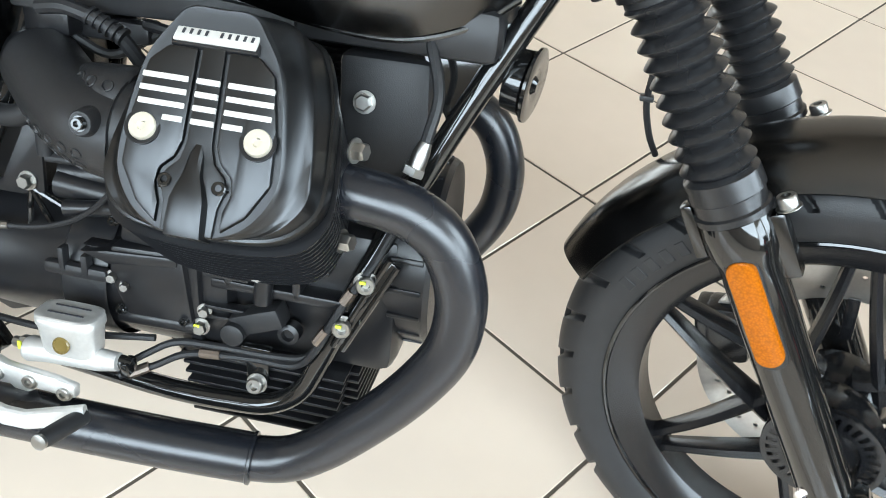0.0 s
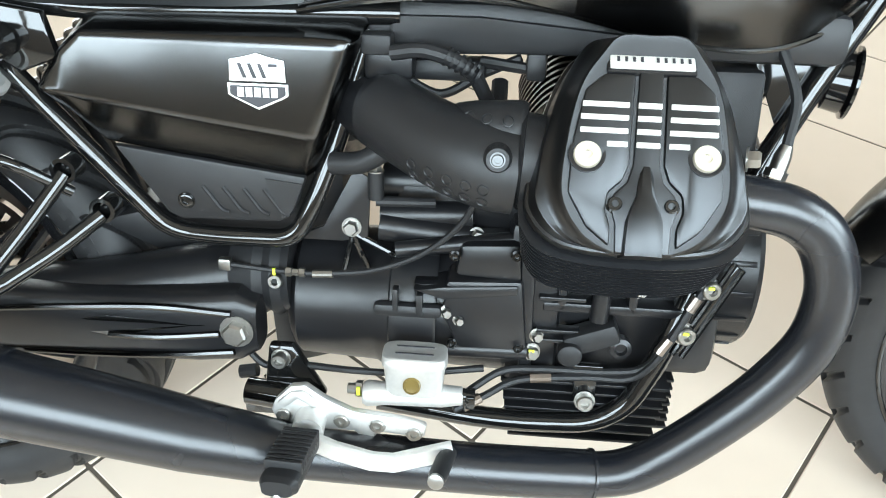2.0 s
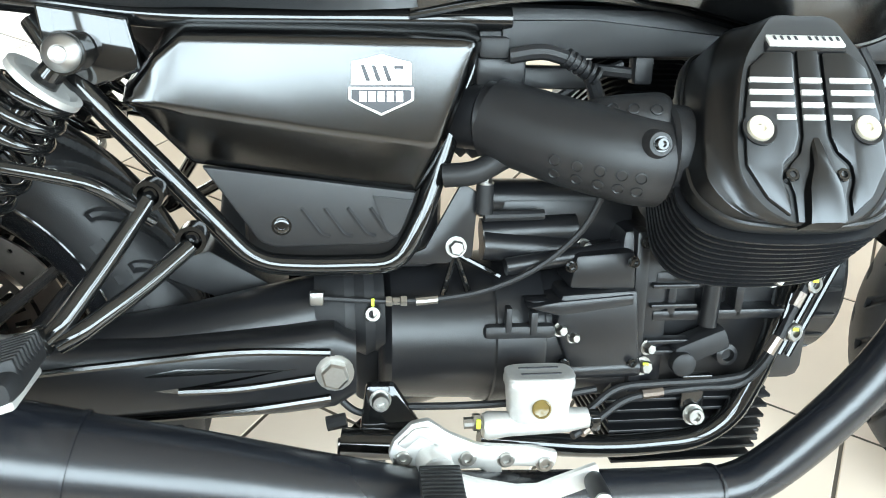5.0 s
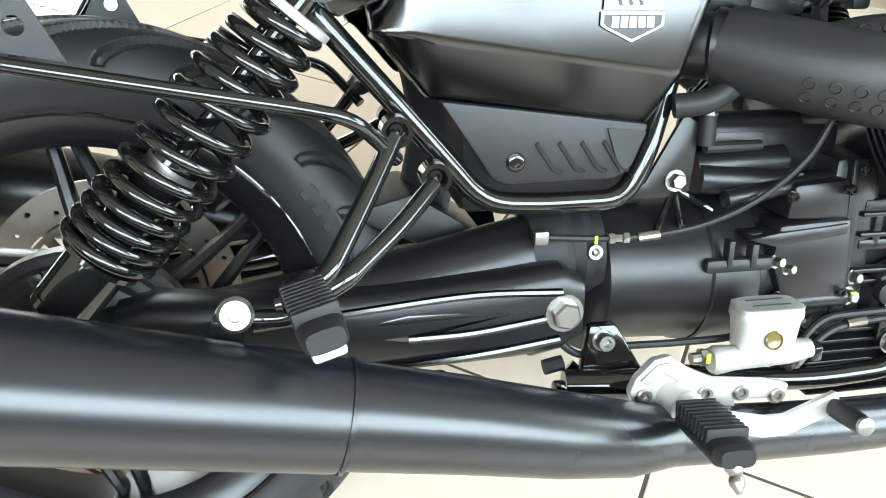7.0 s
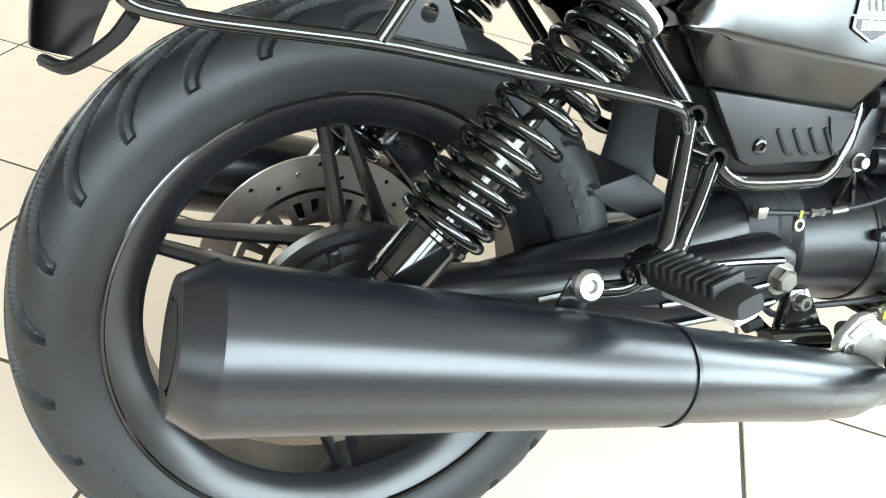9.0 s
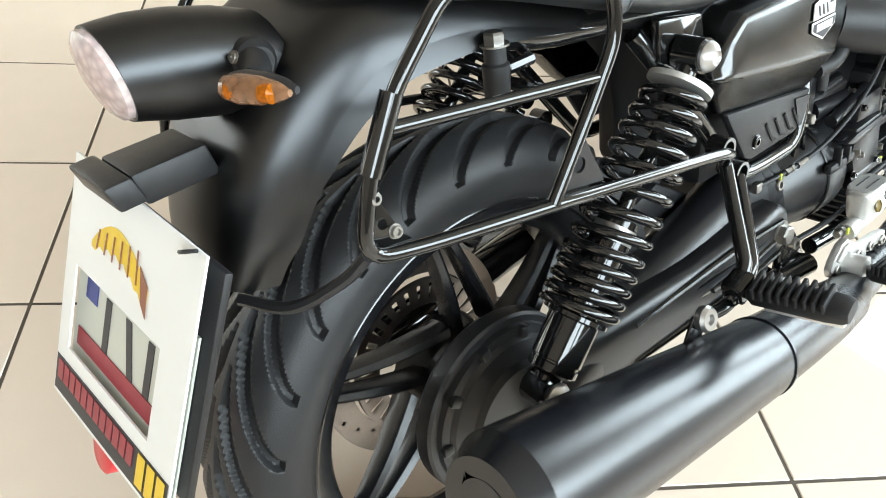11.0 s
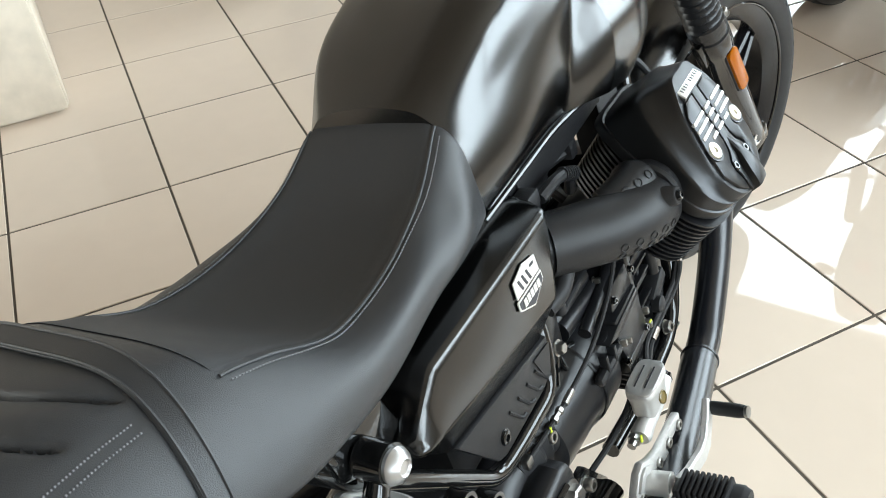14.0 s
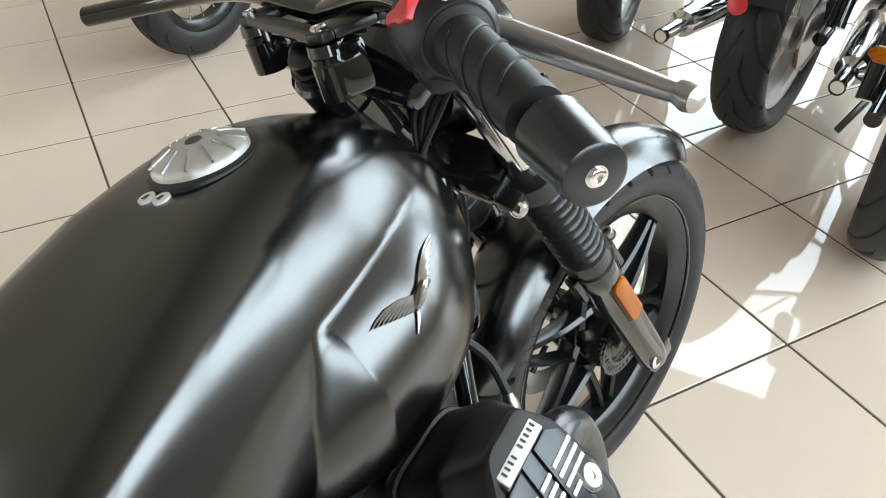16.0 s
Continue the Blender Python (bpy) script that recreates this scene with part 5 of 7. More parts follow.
def build_covers():
    y0 = 0.128
    for s in (-1, 1):
        # the upper side cover is a folded shell: flat upright flank, a slope that falls in below it and a chamfer above
        rings = []
        for x, ry, rz, fy, fz, by, bz in ((.270, .140, .636, .150, .628, .140, .622), (.279, .149, .640, .158, .627, .145, .618), (.300, .153, .664, .158, .6235, .136, .594), (.322, .154, .682, .157, .620, .129, .568),
                                          (.44, .153, .682, .156, .603, .128, .552), (.545, .150, .681, .154, .590, .127, .538), (.557, .147, .680, .152, .588, .125, .537), (.566, .130, .679, .134, .592, .114, .546)):
            lean = 0.36 * min(1.0, max(0.0, (x - 0.40) / 0.14))
            out = [(.086, max(rz + 0.014, .650 if x < .29 else .690)), (ry - 0.004, rz + 0.002), (ry, rz - 0.004), (fy, fz), (fy - 0.003, fz - 0.005), (by, bz), (by - 0.014, bz - 0.003)]
            inn = [(y - 0.03, z) for y, z in out][::-1]
            rings.append([Vector((x + lean * (z - 0.62), s * y, z)) for y, z in out + inn])
        bm = loft(rings)
        bmesh.ops.bevel(bm, geom=[e for e in bm.edges if e.calc_face_angle(0) > 0.22], offset=0.004, segments=3, affect="EDGES", profile=0.5)
        cover = part("side_cover", bm, PANEL, bike, "satin black side cover with a silver badge", angle=40)
        # shield badge as plain shapes
        bc = Vector((0.493, s * 0.1536, .645))
        nrm, upv = Vector((0.02, s * 0.998, 0.035)).normalized(), Vector((0, s * -0.035, 0.998)).normalized()
        def bp(u, v, d=0.0):
            return bc + Vector((u, 0, 0)) + Vector((0, -0.02 * s * u, 0)) + upv * v + nrm * d
        top = [(-.026, .018), (-.012, .021), (0, .0245), (.012, .021), (.026, .018), (.027, -.002), (-.027, -.002)]
        low = [(-.029, -.004), (.029, -.004), (.029, -.015), (.024, -.018), (0, -.029), (-.024, -.018), (-.029, -.015)]
        part("badge_field", slab([bp(u, v, .001) for u, v in top], nrm * 0.0016, 0.0004), SILVERLOGO, cover, "silver shield badge")
        part("badge_band", slab([bp(u, v, .001) for u, v in low], nrm * 0.0016, 0.0004), SILVERLOGO, cover)
        inner = [(-.0265, -.006), (.0265, -.006), (.0265, -.014), (.0225, -.0165), (0, -.0265), (-.0225, -.0165), (-.0265, -.014)]
        part("badge_inlay", slab([bp(u, v, .0027) for u, v in inner], nrm * 0.0005), DARKPRINT, cover)
        for k in range(5):
            u0 = -.0195 + .0081 * k
            part("badge_bar", slab([bp(u, v, .0033) for u, v in ((u0, -.0075), (u0 + .0062, -.0075), (u0 + .0062, -.0165), (u0, -.0165))], nrm * 0.0006), SILVERLOGO, cover)
        for quad in tuple(((u0, .0150), (u0 + .0035, .0150), (u0 + .0085, .0015), (u0 + .0050, .0015)) for u0 in (-.0185, -.0090, .0005)) + (((.011, .0150), (.0195, .0150), (.0195, .0120), (.011, .0120)),):
            part("badge_line", slab([bp(u, v, .0027) for u, v in quad], nrm * 0.0006), DARKPRINT, cover)
        # lower cover with slanted slots
        lo = [(.330, .566), (.529, .541), (.516, .505), (.506, .493), (.495, .489), (.394, .487), (.380, .493)]
        lower = part("lower_cover", slab([(x, s * 0.122, z) for x, z in lo], (0, s * 0.012, 0), 0.004), PLASTIC, bike, "black plastic lower side cover with slanted slots")
        part("cover_facet", slab([(x, s * 0.1345, z) for x, z in ((.487, .538), (.525, .534), (.513, .503), (.503, .495))], (0, s * 0.0015, 0)), PLASTIC, lower)
        part("slot", merge(*[tube(rounded([(.420 + .0215 * k, s * 0.1345, .526), (.438 + .0215 * k, s * 0.1345, .500), (.446 + .0215 * k, s * 0.1345, .498)], 0.006), 0.0022, 6) for k in range(4)]), RUBBER, lower)
        part("cover_screw", capbolt((0.401, s * 0.1335, .509), (0, s, 0), 0.0075, 0.004), GLOSS, lower)


AXIS = Vector((0, -0.82, 0.572)).normalized()
FACE_UP = Vector((0, 0.572, 0.82)).normalized()
HEAD_AT = Vector((0.843, -0.236, 0.610))


def hp(x, u, a):
    """A point in the cylinder head's own directions: forward, up its face, outward."""
    return HEAD_AT + Vector((x, 0, 0)) + FACE_UP * u + AXIS * a


RIM = [(0, .118), (.040, .117), (.060, .106), (.078, .066), (.087, .029), (.095, -.019), (.092, -.049), (.063, -.074), (0, -.080)]
RIDGE = [(0, .109), (.036, .108), (.053, .097), (.071, .058), (.079, .026), (.086, -.018), (.083, -.046), (.056, -.072), (0, -.080)]
FACE = [(0, .095), (.026, .094), (.040, .079), (.056, .052), (.065, .008), (.067, -.036), (.050, -.066), (.026, -.080), (0, -.083)]


FIN = [(0, .104), (.046, .102), (.070, .078), (.088, .032), (.098, -.019), (.097, -.054), (.072, -.080), (0, -.088)]


def outline(half, n=5):
    """A closed, symmetrical outline from its right half, smoothed through its points."""
    pts = [Vector((x, u, 0)) for x, u in half] + [Vector((-x, u, 0)) for x, u in half[-2:0:-1]]
    m = len(pts)
    out = []
    for i in range(m):
        a, b, c, d = pts[i - 1], pts[i], pts[(i + 1) % m], pts[(i + 2) % m]
        for k in range(n):
            t = k / n
            q = 0.5 * (2 * b + (c - a) * t + (2 * a - 5 * b + 4 * c - d) * t * t + (3 * b - a - 3 * c + d) * t ** 3)
            out.append((q.x, q.y))
    return out


def build_cylinder(side):
    flip = (lambda b: b) if side < 0 else mirrored
    def P(name, bm, mat, parent, label="", angle=35):
        return part(name, flip(bm), mat, parent, label, angle)
    F = 0.0255
    def fz(u):
        return F + 0.17 * u
    rim_o, ridge_o, face_o = outline(RIM), outline(RIDGE), outline(FACE)
    def mix(A, C, t, a_of):
        return [hp(p[0] + (q[0] - p[0]) * t, p[1] + (q[1] - p[1]) * t, a_of(p[1] + (q[1] - p[1]) * t)) for p, q in zip(A, C)]
    def ra(u):
        return -0.024 - 0.25 * u
    def mid_a(u):
        return ra(u) + 0.56 * (fz(u) - ra(u))
    rings = [[hp(x, u, ra(u) - 0.014) for x, u in rim_o], [hp(x, u, ra(u) - 0.003) for x, u in rim_o], [hp(x * 0.988, u * 0.988, ra(u)) for x, u in rim_o],
             [hp(x * 0.960, u * 0.960, ra(u) + 0.0005) for x, u in rim_o], [hp(x * 0.954, u * 0.955, ra(u) + 0.003) for x, u in rim_o]]
    for t in (0.25, 0.5, 0.75, 0.93):
        rings.append([hp(p[0] * 0.954 * (1 - t) + q[0] * t, p[1] * 0.955 * (1 - t) + q[1] * t, (ra(p[1]) + 0.003) * (1 - t) + mid_a(q[1]) * t) for p, q in zip(rim_o, ridge_o)])
    for t in (0.05, 0.3, 0.6, 0.88, 0.96):
        bulge = 0.006 * math.sin(t * math.pi)
        rings.append([hp(p[0] + (q[0] - p[0]) * t, p[1] + (q[1] - p[1]) * t, mid_a(p[1]) * (1 - t) + fz(q[1]) * t - bulge * 0.6) for p, q in zip(ridge_o, face_o)])
    rings.append([hp(x * 0.985, u * 0.985, fz(u) + 0.0004) for x, u in face_o])
    rings.append([hp(x * 0.93, u * 0.93, fz(u * 0.93)) for x, u in face_o])
    rings.append([hp(x * 0.5, u * 0.5, fz(u * 0.5)) for x, u in face_o])
    cover = P("rocker_cover", loft(rings), HEADPAINT, bike, "black faceted rocker cover with silver bars", 32)
    # raised spine down the middle, between two pads, with grooves left open either side
    half = [(.0095, .064), (.0105, -.010), (.0145, -.024), (.0245, -.034), (.0275, -.043), (.0225, -.058), (.0215, -.081)]
    spine = half + [(-x, u) for x, u in half[::-1]]
    P("cover_spine", slab([hp(x, u, fz(u) - 0.004) for x, u in spine], AXIS * 0.0075, 0.0015), HEADPAINT, cover)
    rings = []
    for u, w, h in ((-.010, .0045, .001), (-.022, .007, .006), (-.036, .0085, .009), (-.046, .013, .011), (-.056, .0165, .012), (-.076, .0180, .012), (-.084, .0180, .010)):
        rings.append([hp(x, u, fz(u) + d) for x, d in ((-w, -.006), (-w * .82, h), (-w * .5, h + .002), (w * .5, h + .002), (w * .82, h), (w, -.006))])
    P("spine_wedge", loft(rings), HEADPAINT, cover)
    for sx in (-1, 1):
        wall = [(.0125, .062), (.037, .062), (.052, .049), (.060, .008), (.062, -.034), (.046, -.061), (.0265, -.076), (.0262, -.060), (.0312, -.046), (.0295, -.033), (.0185, -.023), (.0138, -.010)]
        wall = [(x * sx, u) for x, u in wall]
        P("cover_pad", slab([hp(x, u, fz(u) - 0.004) for x, u in (wall if sx > 0 else wall[::-1])], AXIS * 0.0080, 0.0030), HEADPAINT, cover)
    # silver bars: three long rows and a short one, each in three pieces
    bars = []
    for r, u in enumerate((.0365, .0262, .0157, .0052)):
        d = fz(u) + 0.0040
        outer = (.054, .055, .055, .033)[r]
        for x0, x1 in ((-outer, -.0165), (-.0095, .0095), (.0165, outer)):
            bars.append(slab([hp(x0, u - .0022, d - .004), hp(x1, u - .0022, d - .004), hp(x1, u + .0022, d - .004), hp(x0, u + .0022, d - .004)], AXIS * 0.0055, 0.0005))
    first = True
    for b in bars:
        P("silver_bar", b, SILVERLOGO, cover)
    for x, u in ((-.048, -.004), (.047, -.003)):
        P("plug_well", lathe(hp(x, u, fz(u) + 0.002), AXIS, [(0, .0118), (.0005, .0150), (.0025, .0150), (.0027, .0142), (.0020, .0118)], 28, False), ENGINE, cover)
        P("cover_plug", lathe(hp(x, u, fz(u) + 0.0005), AXIS, [(-0.01, .0115), (.004, .0115), (.006, .0105), (.006, .004), (.004, .0035), (.004, .0005)], 28), PLUG, cover, "zinc plug screw")
    for x, u in ((-.0235, -.042), (.0215, -.042)):
        P("cover_screw", capbolt(hp(x, u, fz(u) - 0.001), AXIS, 0.006, 0.006), GLOSS, cover)
    up = HEAD_AT + Vector((0.000, 0, 0)) + FACE_UP * 0.072 + AXIS * 0.036
    plate_n = (AXIS * 0.93 + FACE_UP * 0.36).normalized()
    plate_u = (FACE_UP * 0.93 - AXIS * 0.36).normalized()
    def np_(x, u, d=0.0):
        return up + Vector((x, 0, 0)) + plate_u * u + plate_n * d
    P("plate_base", slab([np_(x, u, -.010) for x, u in ((-.036, -.010), (.036, -.010), (.036, .009), (-.036, .009))], plate_n * 0.012, 0.002), ENGINE, cover)
    nm = P("name_plate", slab([np_(x, u, .0015) for x, u in ((-.034, -.0085), (.034, -.0085), (.034, .0075), (-.034, .0075))], plate_n * 0.003, 0.001), SILVERLOGO, cover, "silver name plate")
    marks = [slab([np_(x, u, .0047) for x, u in ((-.0284 + .0063 * k, -.0026), (-.0262 + .0063 * k, -.0026), (-.0262 + .0063 * k, .0026), (-.0284 + .0063 * k, .0026))], plate_n * 0.0004) for k in range(10) if k != 4]
    P("name_bar", merge(*marks), DARKPRINT, nm)
    for x in (-.012, .017):
        P("top_screw", capbolt(np_(x, .022, -.004), plate_n, 0.006, 0.005), GLOSS, cover)
    P("top_boss", slab([np_(x, u, -.016) for x, u in ((-.026, .010), (.030, .010), (.026, .032), (-.022, .032))], plate_n * 0.012, 0.004), ENGINE, cover)
    # fins below the cover
    fin_o = outline(FIN)
    for k in range(11):
        a = -0.019 - 0.0085 * k
        ring = [(x * (1.0 - 0.006 * k), u * (1.0 - 0.004 * k) - 0.0018 * k) for x, u in fin_o]
        fin = loft([[hp(x, u, a + ra(u)) for x, u in ring], [hp(x, u, a + ra(u) - 0.0034) for x, u in ring]])
        P("cooling_fin", fin, ENGINE, bike)
    P("cylinder_core", lathe(hp(0, -0.01, -0.040), -AXIS, [(0, .064), (.09, .064), (.20, .064)], 32), ENGINE, bike, "black finned cylinder")
    # exhaust flange studs and lambda sensor
    for p in ((0.945, -0.182, .600), (0.938, -0.186, .513)):
        P("flange_nut", hexbolt(p, (0.9, -0.3, 0.1), 0.0085, 0.011), ZINC, bike)
    sens = P("lambda_sensor", tube([(0.990, -0.135, .572), (0.994, -0.131, .588), (0.997, -0.128, .598)], [0.0085, 0.0085, 0.006], 12), ZINC, bike, "bright oxygen sensor with dark cable")
    P("sensor_nut", lathe((0.988, -0.137, .568), (0.3, 0.25, 1), [(0, .011), (.008, .011)], 6), ZINC, sens)
    P("sensor_cable", tube(spline([(0.997, -0.128, .598), (1.002, -0.112, .640), (0.985, -0.09, .685), (0.975, -0.08, .715)], 6), 0.0055, 8), RUBBER, sens)


def build_exhaust(side):
    flip = (lambda b: b) if side < 0 else mirrored
    line = spline([(0.915, -0.175, .560), (0.958, -0.178, .557), (0.998, -0.176, .548), (1.029, -0.174, .526), (1.048, -0.173, .488), (1.053, -0.172, .448), (1.044, -0.172, .402), (1.011, -0.172, .348),
                   (0.967, -0.172, .297), (0.926, -0.171, .256), (0.889, -0.171, .230), (0.850, -0.173, .2215), (0.80, -0.178, .2235)], 6)
    pipe = part("exhaust_header", flip(tube(line, 0.0252, 28)), EXHAUST, bike, "satin black exhaust header pipe")
    part("header_flange", flip(lathe((0.918, -0.175, .560), (1, -0.02, -0.02), [(0, .036), (.010, .036), (.014, .031), (.02, .0265)], 28)), ENGINE, pipe)
    sleeve = [(0.845, -0.174, .2215), (0.74, -0.191, .233), (0.62, -0.210, .250), (0.50, -0.228, .268)]
    part("exhaust_sleeve", flip(tube(spline(sleeve, 5), [0.0278] * 15 + [0.029], 28)), EXHAUST, bike, "satin black exhaust sleeve")
    part("sleeve_clamp", flip(lathe((0.848, -0.1735, .2212), Vector((-1, -0.155, 0.10)), [(0, .0268), (.001, .0295), (.004, .0295), (.005, .0285)], 28)), EXHAUST, bike)
    cone = [((0.53, -0.223, .264), .029), ((0.515, -0.226, .266), .0305), ((0.49, -0.230, .270), .0345), ((0.42, -0.237, .287), .0385), ((0.33, -0.245, .312), .0415), ((0.23, -0.250, .3345), .0445)]
    part("muffler_cone", flip(tube([q for q, _ in cone], [r for _, r in cone], 36)), EXHAUST, bike, "satin black muffler inlet cone")
    part("cone_rivet", flip(capbolt((0.313, -0.232, .351), (-0.1, -0.4, 1), 0.006, 0.003)), EXHAUST, bike)
    can = [((0.232, -0.250, .3337), .040), ((0.2315, -0.250, .3339), .0455), ((0.222, -0.250, .3357), .0465), ((0.05, -0.250, .371), .0535), ((-0.14, -0.250, .410), .0612), ((-0.160, -0.250, .414), .0618), ((-0.163, -0.250, .4147), .0600),
           ((-0.184, -0.250, .4190), .0480), ((-0.185, -0.250, .4192), .030), ((-0.17, -0.250, .416), .026)]
    muf = part("muffler", flip(tube([q for q, _ in can], [r for _, r in can], 48)), EXHAUST, bike, "satin black slash-cut cone muffler", 30)
    part("muffler_seam", flip(tube([Vector((0.2340, -0.250, .3333)), Vector((0.2305, -0.250, .3341))], 0.0474, 36)), EXHAUST, muf)


def build_engine():
    part("crankcase", block((0.86, 0, .395), (0.24, 0.21, 0.17), 0.02), ENGINE, bike, "black engine crankcase")
    part("bell_housing", block((0.77, 0, .40), (0.06, 0.25, 0.20), 0.012), ENGINE, bike)
    part("timing_case", block((0.955, 0, .40), (0.05, 0.18, 0.15), 0.015), ENGINE, bike)
    part("front_cover", lathe((0.955, 0, .425), (1, 0, 0), [(0, .105), (.05, .108), (.056, .104), (.058, .06)], 40), ENGINE, bike, "black round alternator cover")
    for k in range(20):
        part("cover_rib", moved(block((0.985, 0, 0.1075), (0.035, 0.006, 0.004), 0.001), Matrix.Translation((0, 0, .425)) @ pose(0, 0, 0, 18 * k, 0, 0)), ENGINE, bike)
    fins = [block((0.835, 0, .305 - 0.0125 * k), (0.19 - 0.004 * k, 0.245, 0.004), 0.001) for k in range(7)]
    sump = part("oil_sump", block((0.84, 0, .265), (0.165, 0.21, 0.085), 0.015), ENGINE, bike, "black finned oil sump")
    for f in fins:
        part("sump_fin", f, ENGINE, sump)
    front = [moved(block((0.925, 0, .30 - 0.011 * k), (0.03, 0.19, 0.004), 0.001), Matrix()) for k in range(7)]
    for f in front:
        part("front_fin", f, ENGINE, sump)
    # gearbox: a barrel with bosses
    gear = part("gearbox", lathe((0.495, -0.052, .370), (1, 0, 0), [(0, .060), (.006, .070), (.012, .076), (.10, .080), (.105, .083), (.155, .085), (.158, .079), (.19, .080), (.26, .082)], 48), ENGINE, bike, "black gearbox housing")
    part("gearbox_block", merge(slab([(0.684, -0.02, .440), (0.690, -0.02, .476), (0.752, -0.02, .480), (0.756, -0.02, .436)], (0, -0.116, 0), 0.006),
                                slab([(0.672, -0.02, .398), (0.676, -0.02, .436), (0.756, -0.02, .440), (0.766, -0.02, .352), (0.690, -0.02, .352)], (0, -0.121, 0), 0.005),
                                slab([(0.640, -0.02, .424), (0.674, -0.02, .430), (0.752, -0.02, .436), (0.752, -0.02, .424), (0.674, -0.02, .414)], (0, -0.1235, 0), 0.003)), ENGINE, gear)
    for x0, z0, x1, z1 in ((0.684, .346, .766, .330), (0.700, .340, .780, .352)):
        part("gearbox_strut", slab([(x0, -0.118, z0), (x1, -0.118, z1 - .003), (x1, -0.118, z1 + .003), (x0, -0.118, z0 + .006)], (0, 0.012, 0), 0.001), ENGINE, gear)
    part("end_collar", lathe((0.612, -0.052, .370), (1, 0, 0), [(0, .0850), (.002, .0868), (.050, .0875), (.053, .0855)], 48, False), ENGINE, gear)
    part("bell_flange", slab([(0.752, -0.0, .500), (0.768, -0.0, .500), (0.772, -0.0, .320), (0.758, -0.0, .320)], (0, -0.134, 0), 0.004), ENGINE, gear)
    part("gearbox_ridge", merge(slab([(0.640, -0.135, .428), (0.745, -0.135, .430), (0.690, -0.135, .416)], (0, 0.02, 0), 0.002), tube([(0.68, -0.132, .350), (0.766, -0.132, .352)], 0.011, 14), tube([(0.62, -0.125, .462), (0.76, -0.112, .478)], 0.009, 12), tube([(0.60, -0.100, .478), (0.70, -0.100, .470)], 0.016, 14)), ENGINE, gear)
    part("gearbox_clip", merge(block((0.635, -0.139, .398), (0.075, 0.014, 0.016), 0.006), block((0.622, -0.141, .412), (0.006, 0.012, 0.026), 0.001), block((0.648, -0.141, .408), (0.007, 0.012, 0.024), 0.001)), PLASTIC, gear)
    part("gearbox_rib", lathe((0.638, -0.052, .370), (1, 0, 0), [(0, .0835), (.0015, .0865), (.004, .0865), (.0055, .0835)], 48, False), ENGINE, gear)
    # webs and cap screws round the bell housing joint
    for z in (.440, .418, .378, .366):
        part("housing_web", block((0.800, -0.126, z), (0.050, 0.014, 0.005), 0.0015), ENGINE, gear)
    for x, z in ((0.684, .466), (0.748, .470), (0.684, .360), (0.756, .360), (0.760, .490)):
        part("housing_screw", capbolt((x, -0.140, z), (0, -1, 0.1), 0.0048, 0.006), GLOSS, gear)
    part("selector_hub", lathe((0.665, -0.085, .470), (0, -0.6, 1), [(0, .020), (.010, .020), (.012, .016), (.009, .012), (.009, .001)], 24), ENGINE, gear)
    bolts = [((0.676, -0.139, .3985), 0.0055), ((0.690, -0.139, .390), 0.005), ((0.771, -0.134, .3525), 0.0075), ((0.704, -0.108, .477), 0.0065), ((0.775, -0.131, .372), 0.006), ((0.864, -0.20, .472), 0.007), ((0.690, -0.118, .340), 0.005)]
    for p, r in bolts:
        part("engine_bolt", hexbolt(p, (0.25, -1, 0.15), r, 0.009), ZINC, bike)
    part("bolt_mark", block((0.771, -0.143, .3585), (0.006, 0.002, 0.003)), PAINTMARK, bike)
    # brackets, cooling pipes and switches on the crankcase flank
    part("side_casting", merge(block((0.845, -0.112, .445), (0.13, 0.03, 0.020), 0.004), block((0.855, -0.112, .405), (0.15, 0.03, 0.012), 0.003), block((0.80, -0.112, .425), (0.010, 0.03, 0.05), 0.003), block((0.84, -0.112, .425), (0.010, 0.03, 0.05), 0.003), block((0.875, -0.112, .425), (0.010, 0.03, 0.05), 0.003),
                               tube([(0.843, -0.128, .455), (0.840, -0.130, .395)], 0.010, 12)), ENGINE, bike)
    part("oil_switch", merge(block((0.835, -0.125, .372), (0.060, 0.030, 0.026), 0.006, (0, -22, 0)), lathe((0.812, -0.135, .357), (0, -1, 0), [(0, .013), (.012, .013), (.014, .010)], 18)), RUBBER, bike)
    part("flank_plug", lathe((0.868, -0.115, .358), (0, -1, 0.1), [(0, .012), (.014, .012), (.016, .007), (.010, .006)], 18), ENGINE, bike)
    br = part("hose_bracket", merge(block((0.834, -0.128, .315), (0.026, 0.006, 0.042), 0.002), block((0.834, -0.132, .335), (0.034, 0.010, 0.010), 0.002)), GLOSS, bike)
    part("bracket_bolt", capbolt((0.835, -0.134, .292), (0, -1, 0.2), 0.0095, 0.011), ZINC, br)
    part("oil_hose", merge(tube(spline([(0.690, -0.165, .300), (0.715, -0.150, .315), (0.745, -0.140, .330), (0.79, -0.136, .332), (0.86, -0.136, .334), (0.895, -0.138, .345), (0.915, -0.142, .385), (0.935, -0.138, .425), (0.960, -0.120, .47), (0.985, -0.10, .53)], 6), 0.0042, 8),
                           tube(spline([(0.690, -0.168, .292), (0.722, -0.150, .300), (0.76, -0.140, .318), (0.83, -0.138, .326), (0.88, -0.140, .330), (0.905, -0.146, .36), (0.925, -0.142, .405), (0.952, -0.125, .455), (0.975, -0.11, .51)], 6), 0.0042, 8)), RUBBER, bike, "black hydraulic hoses")
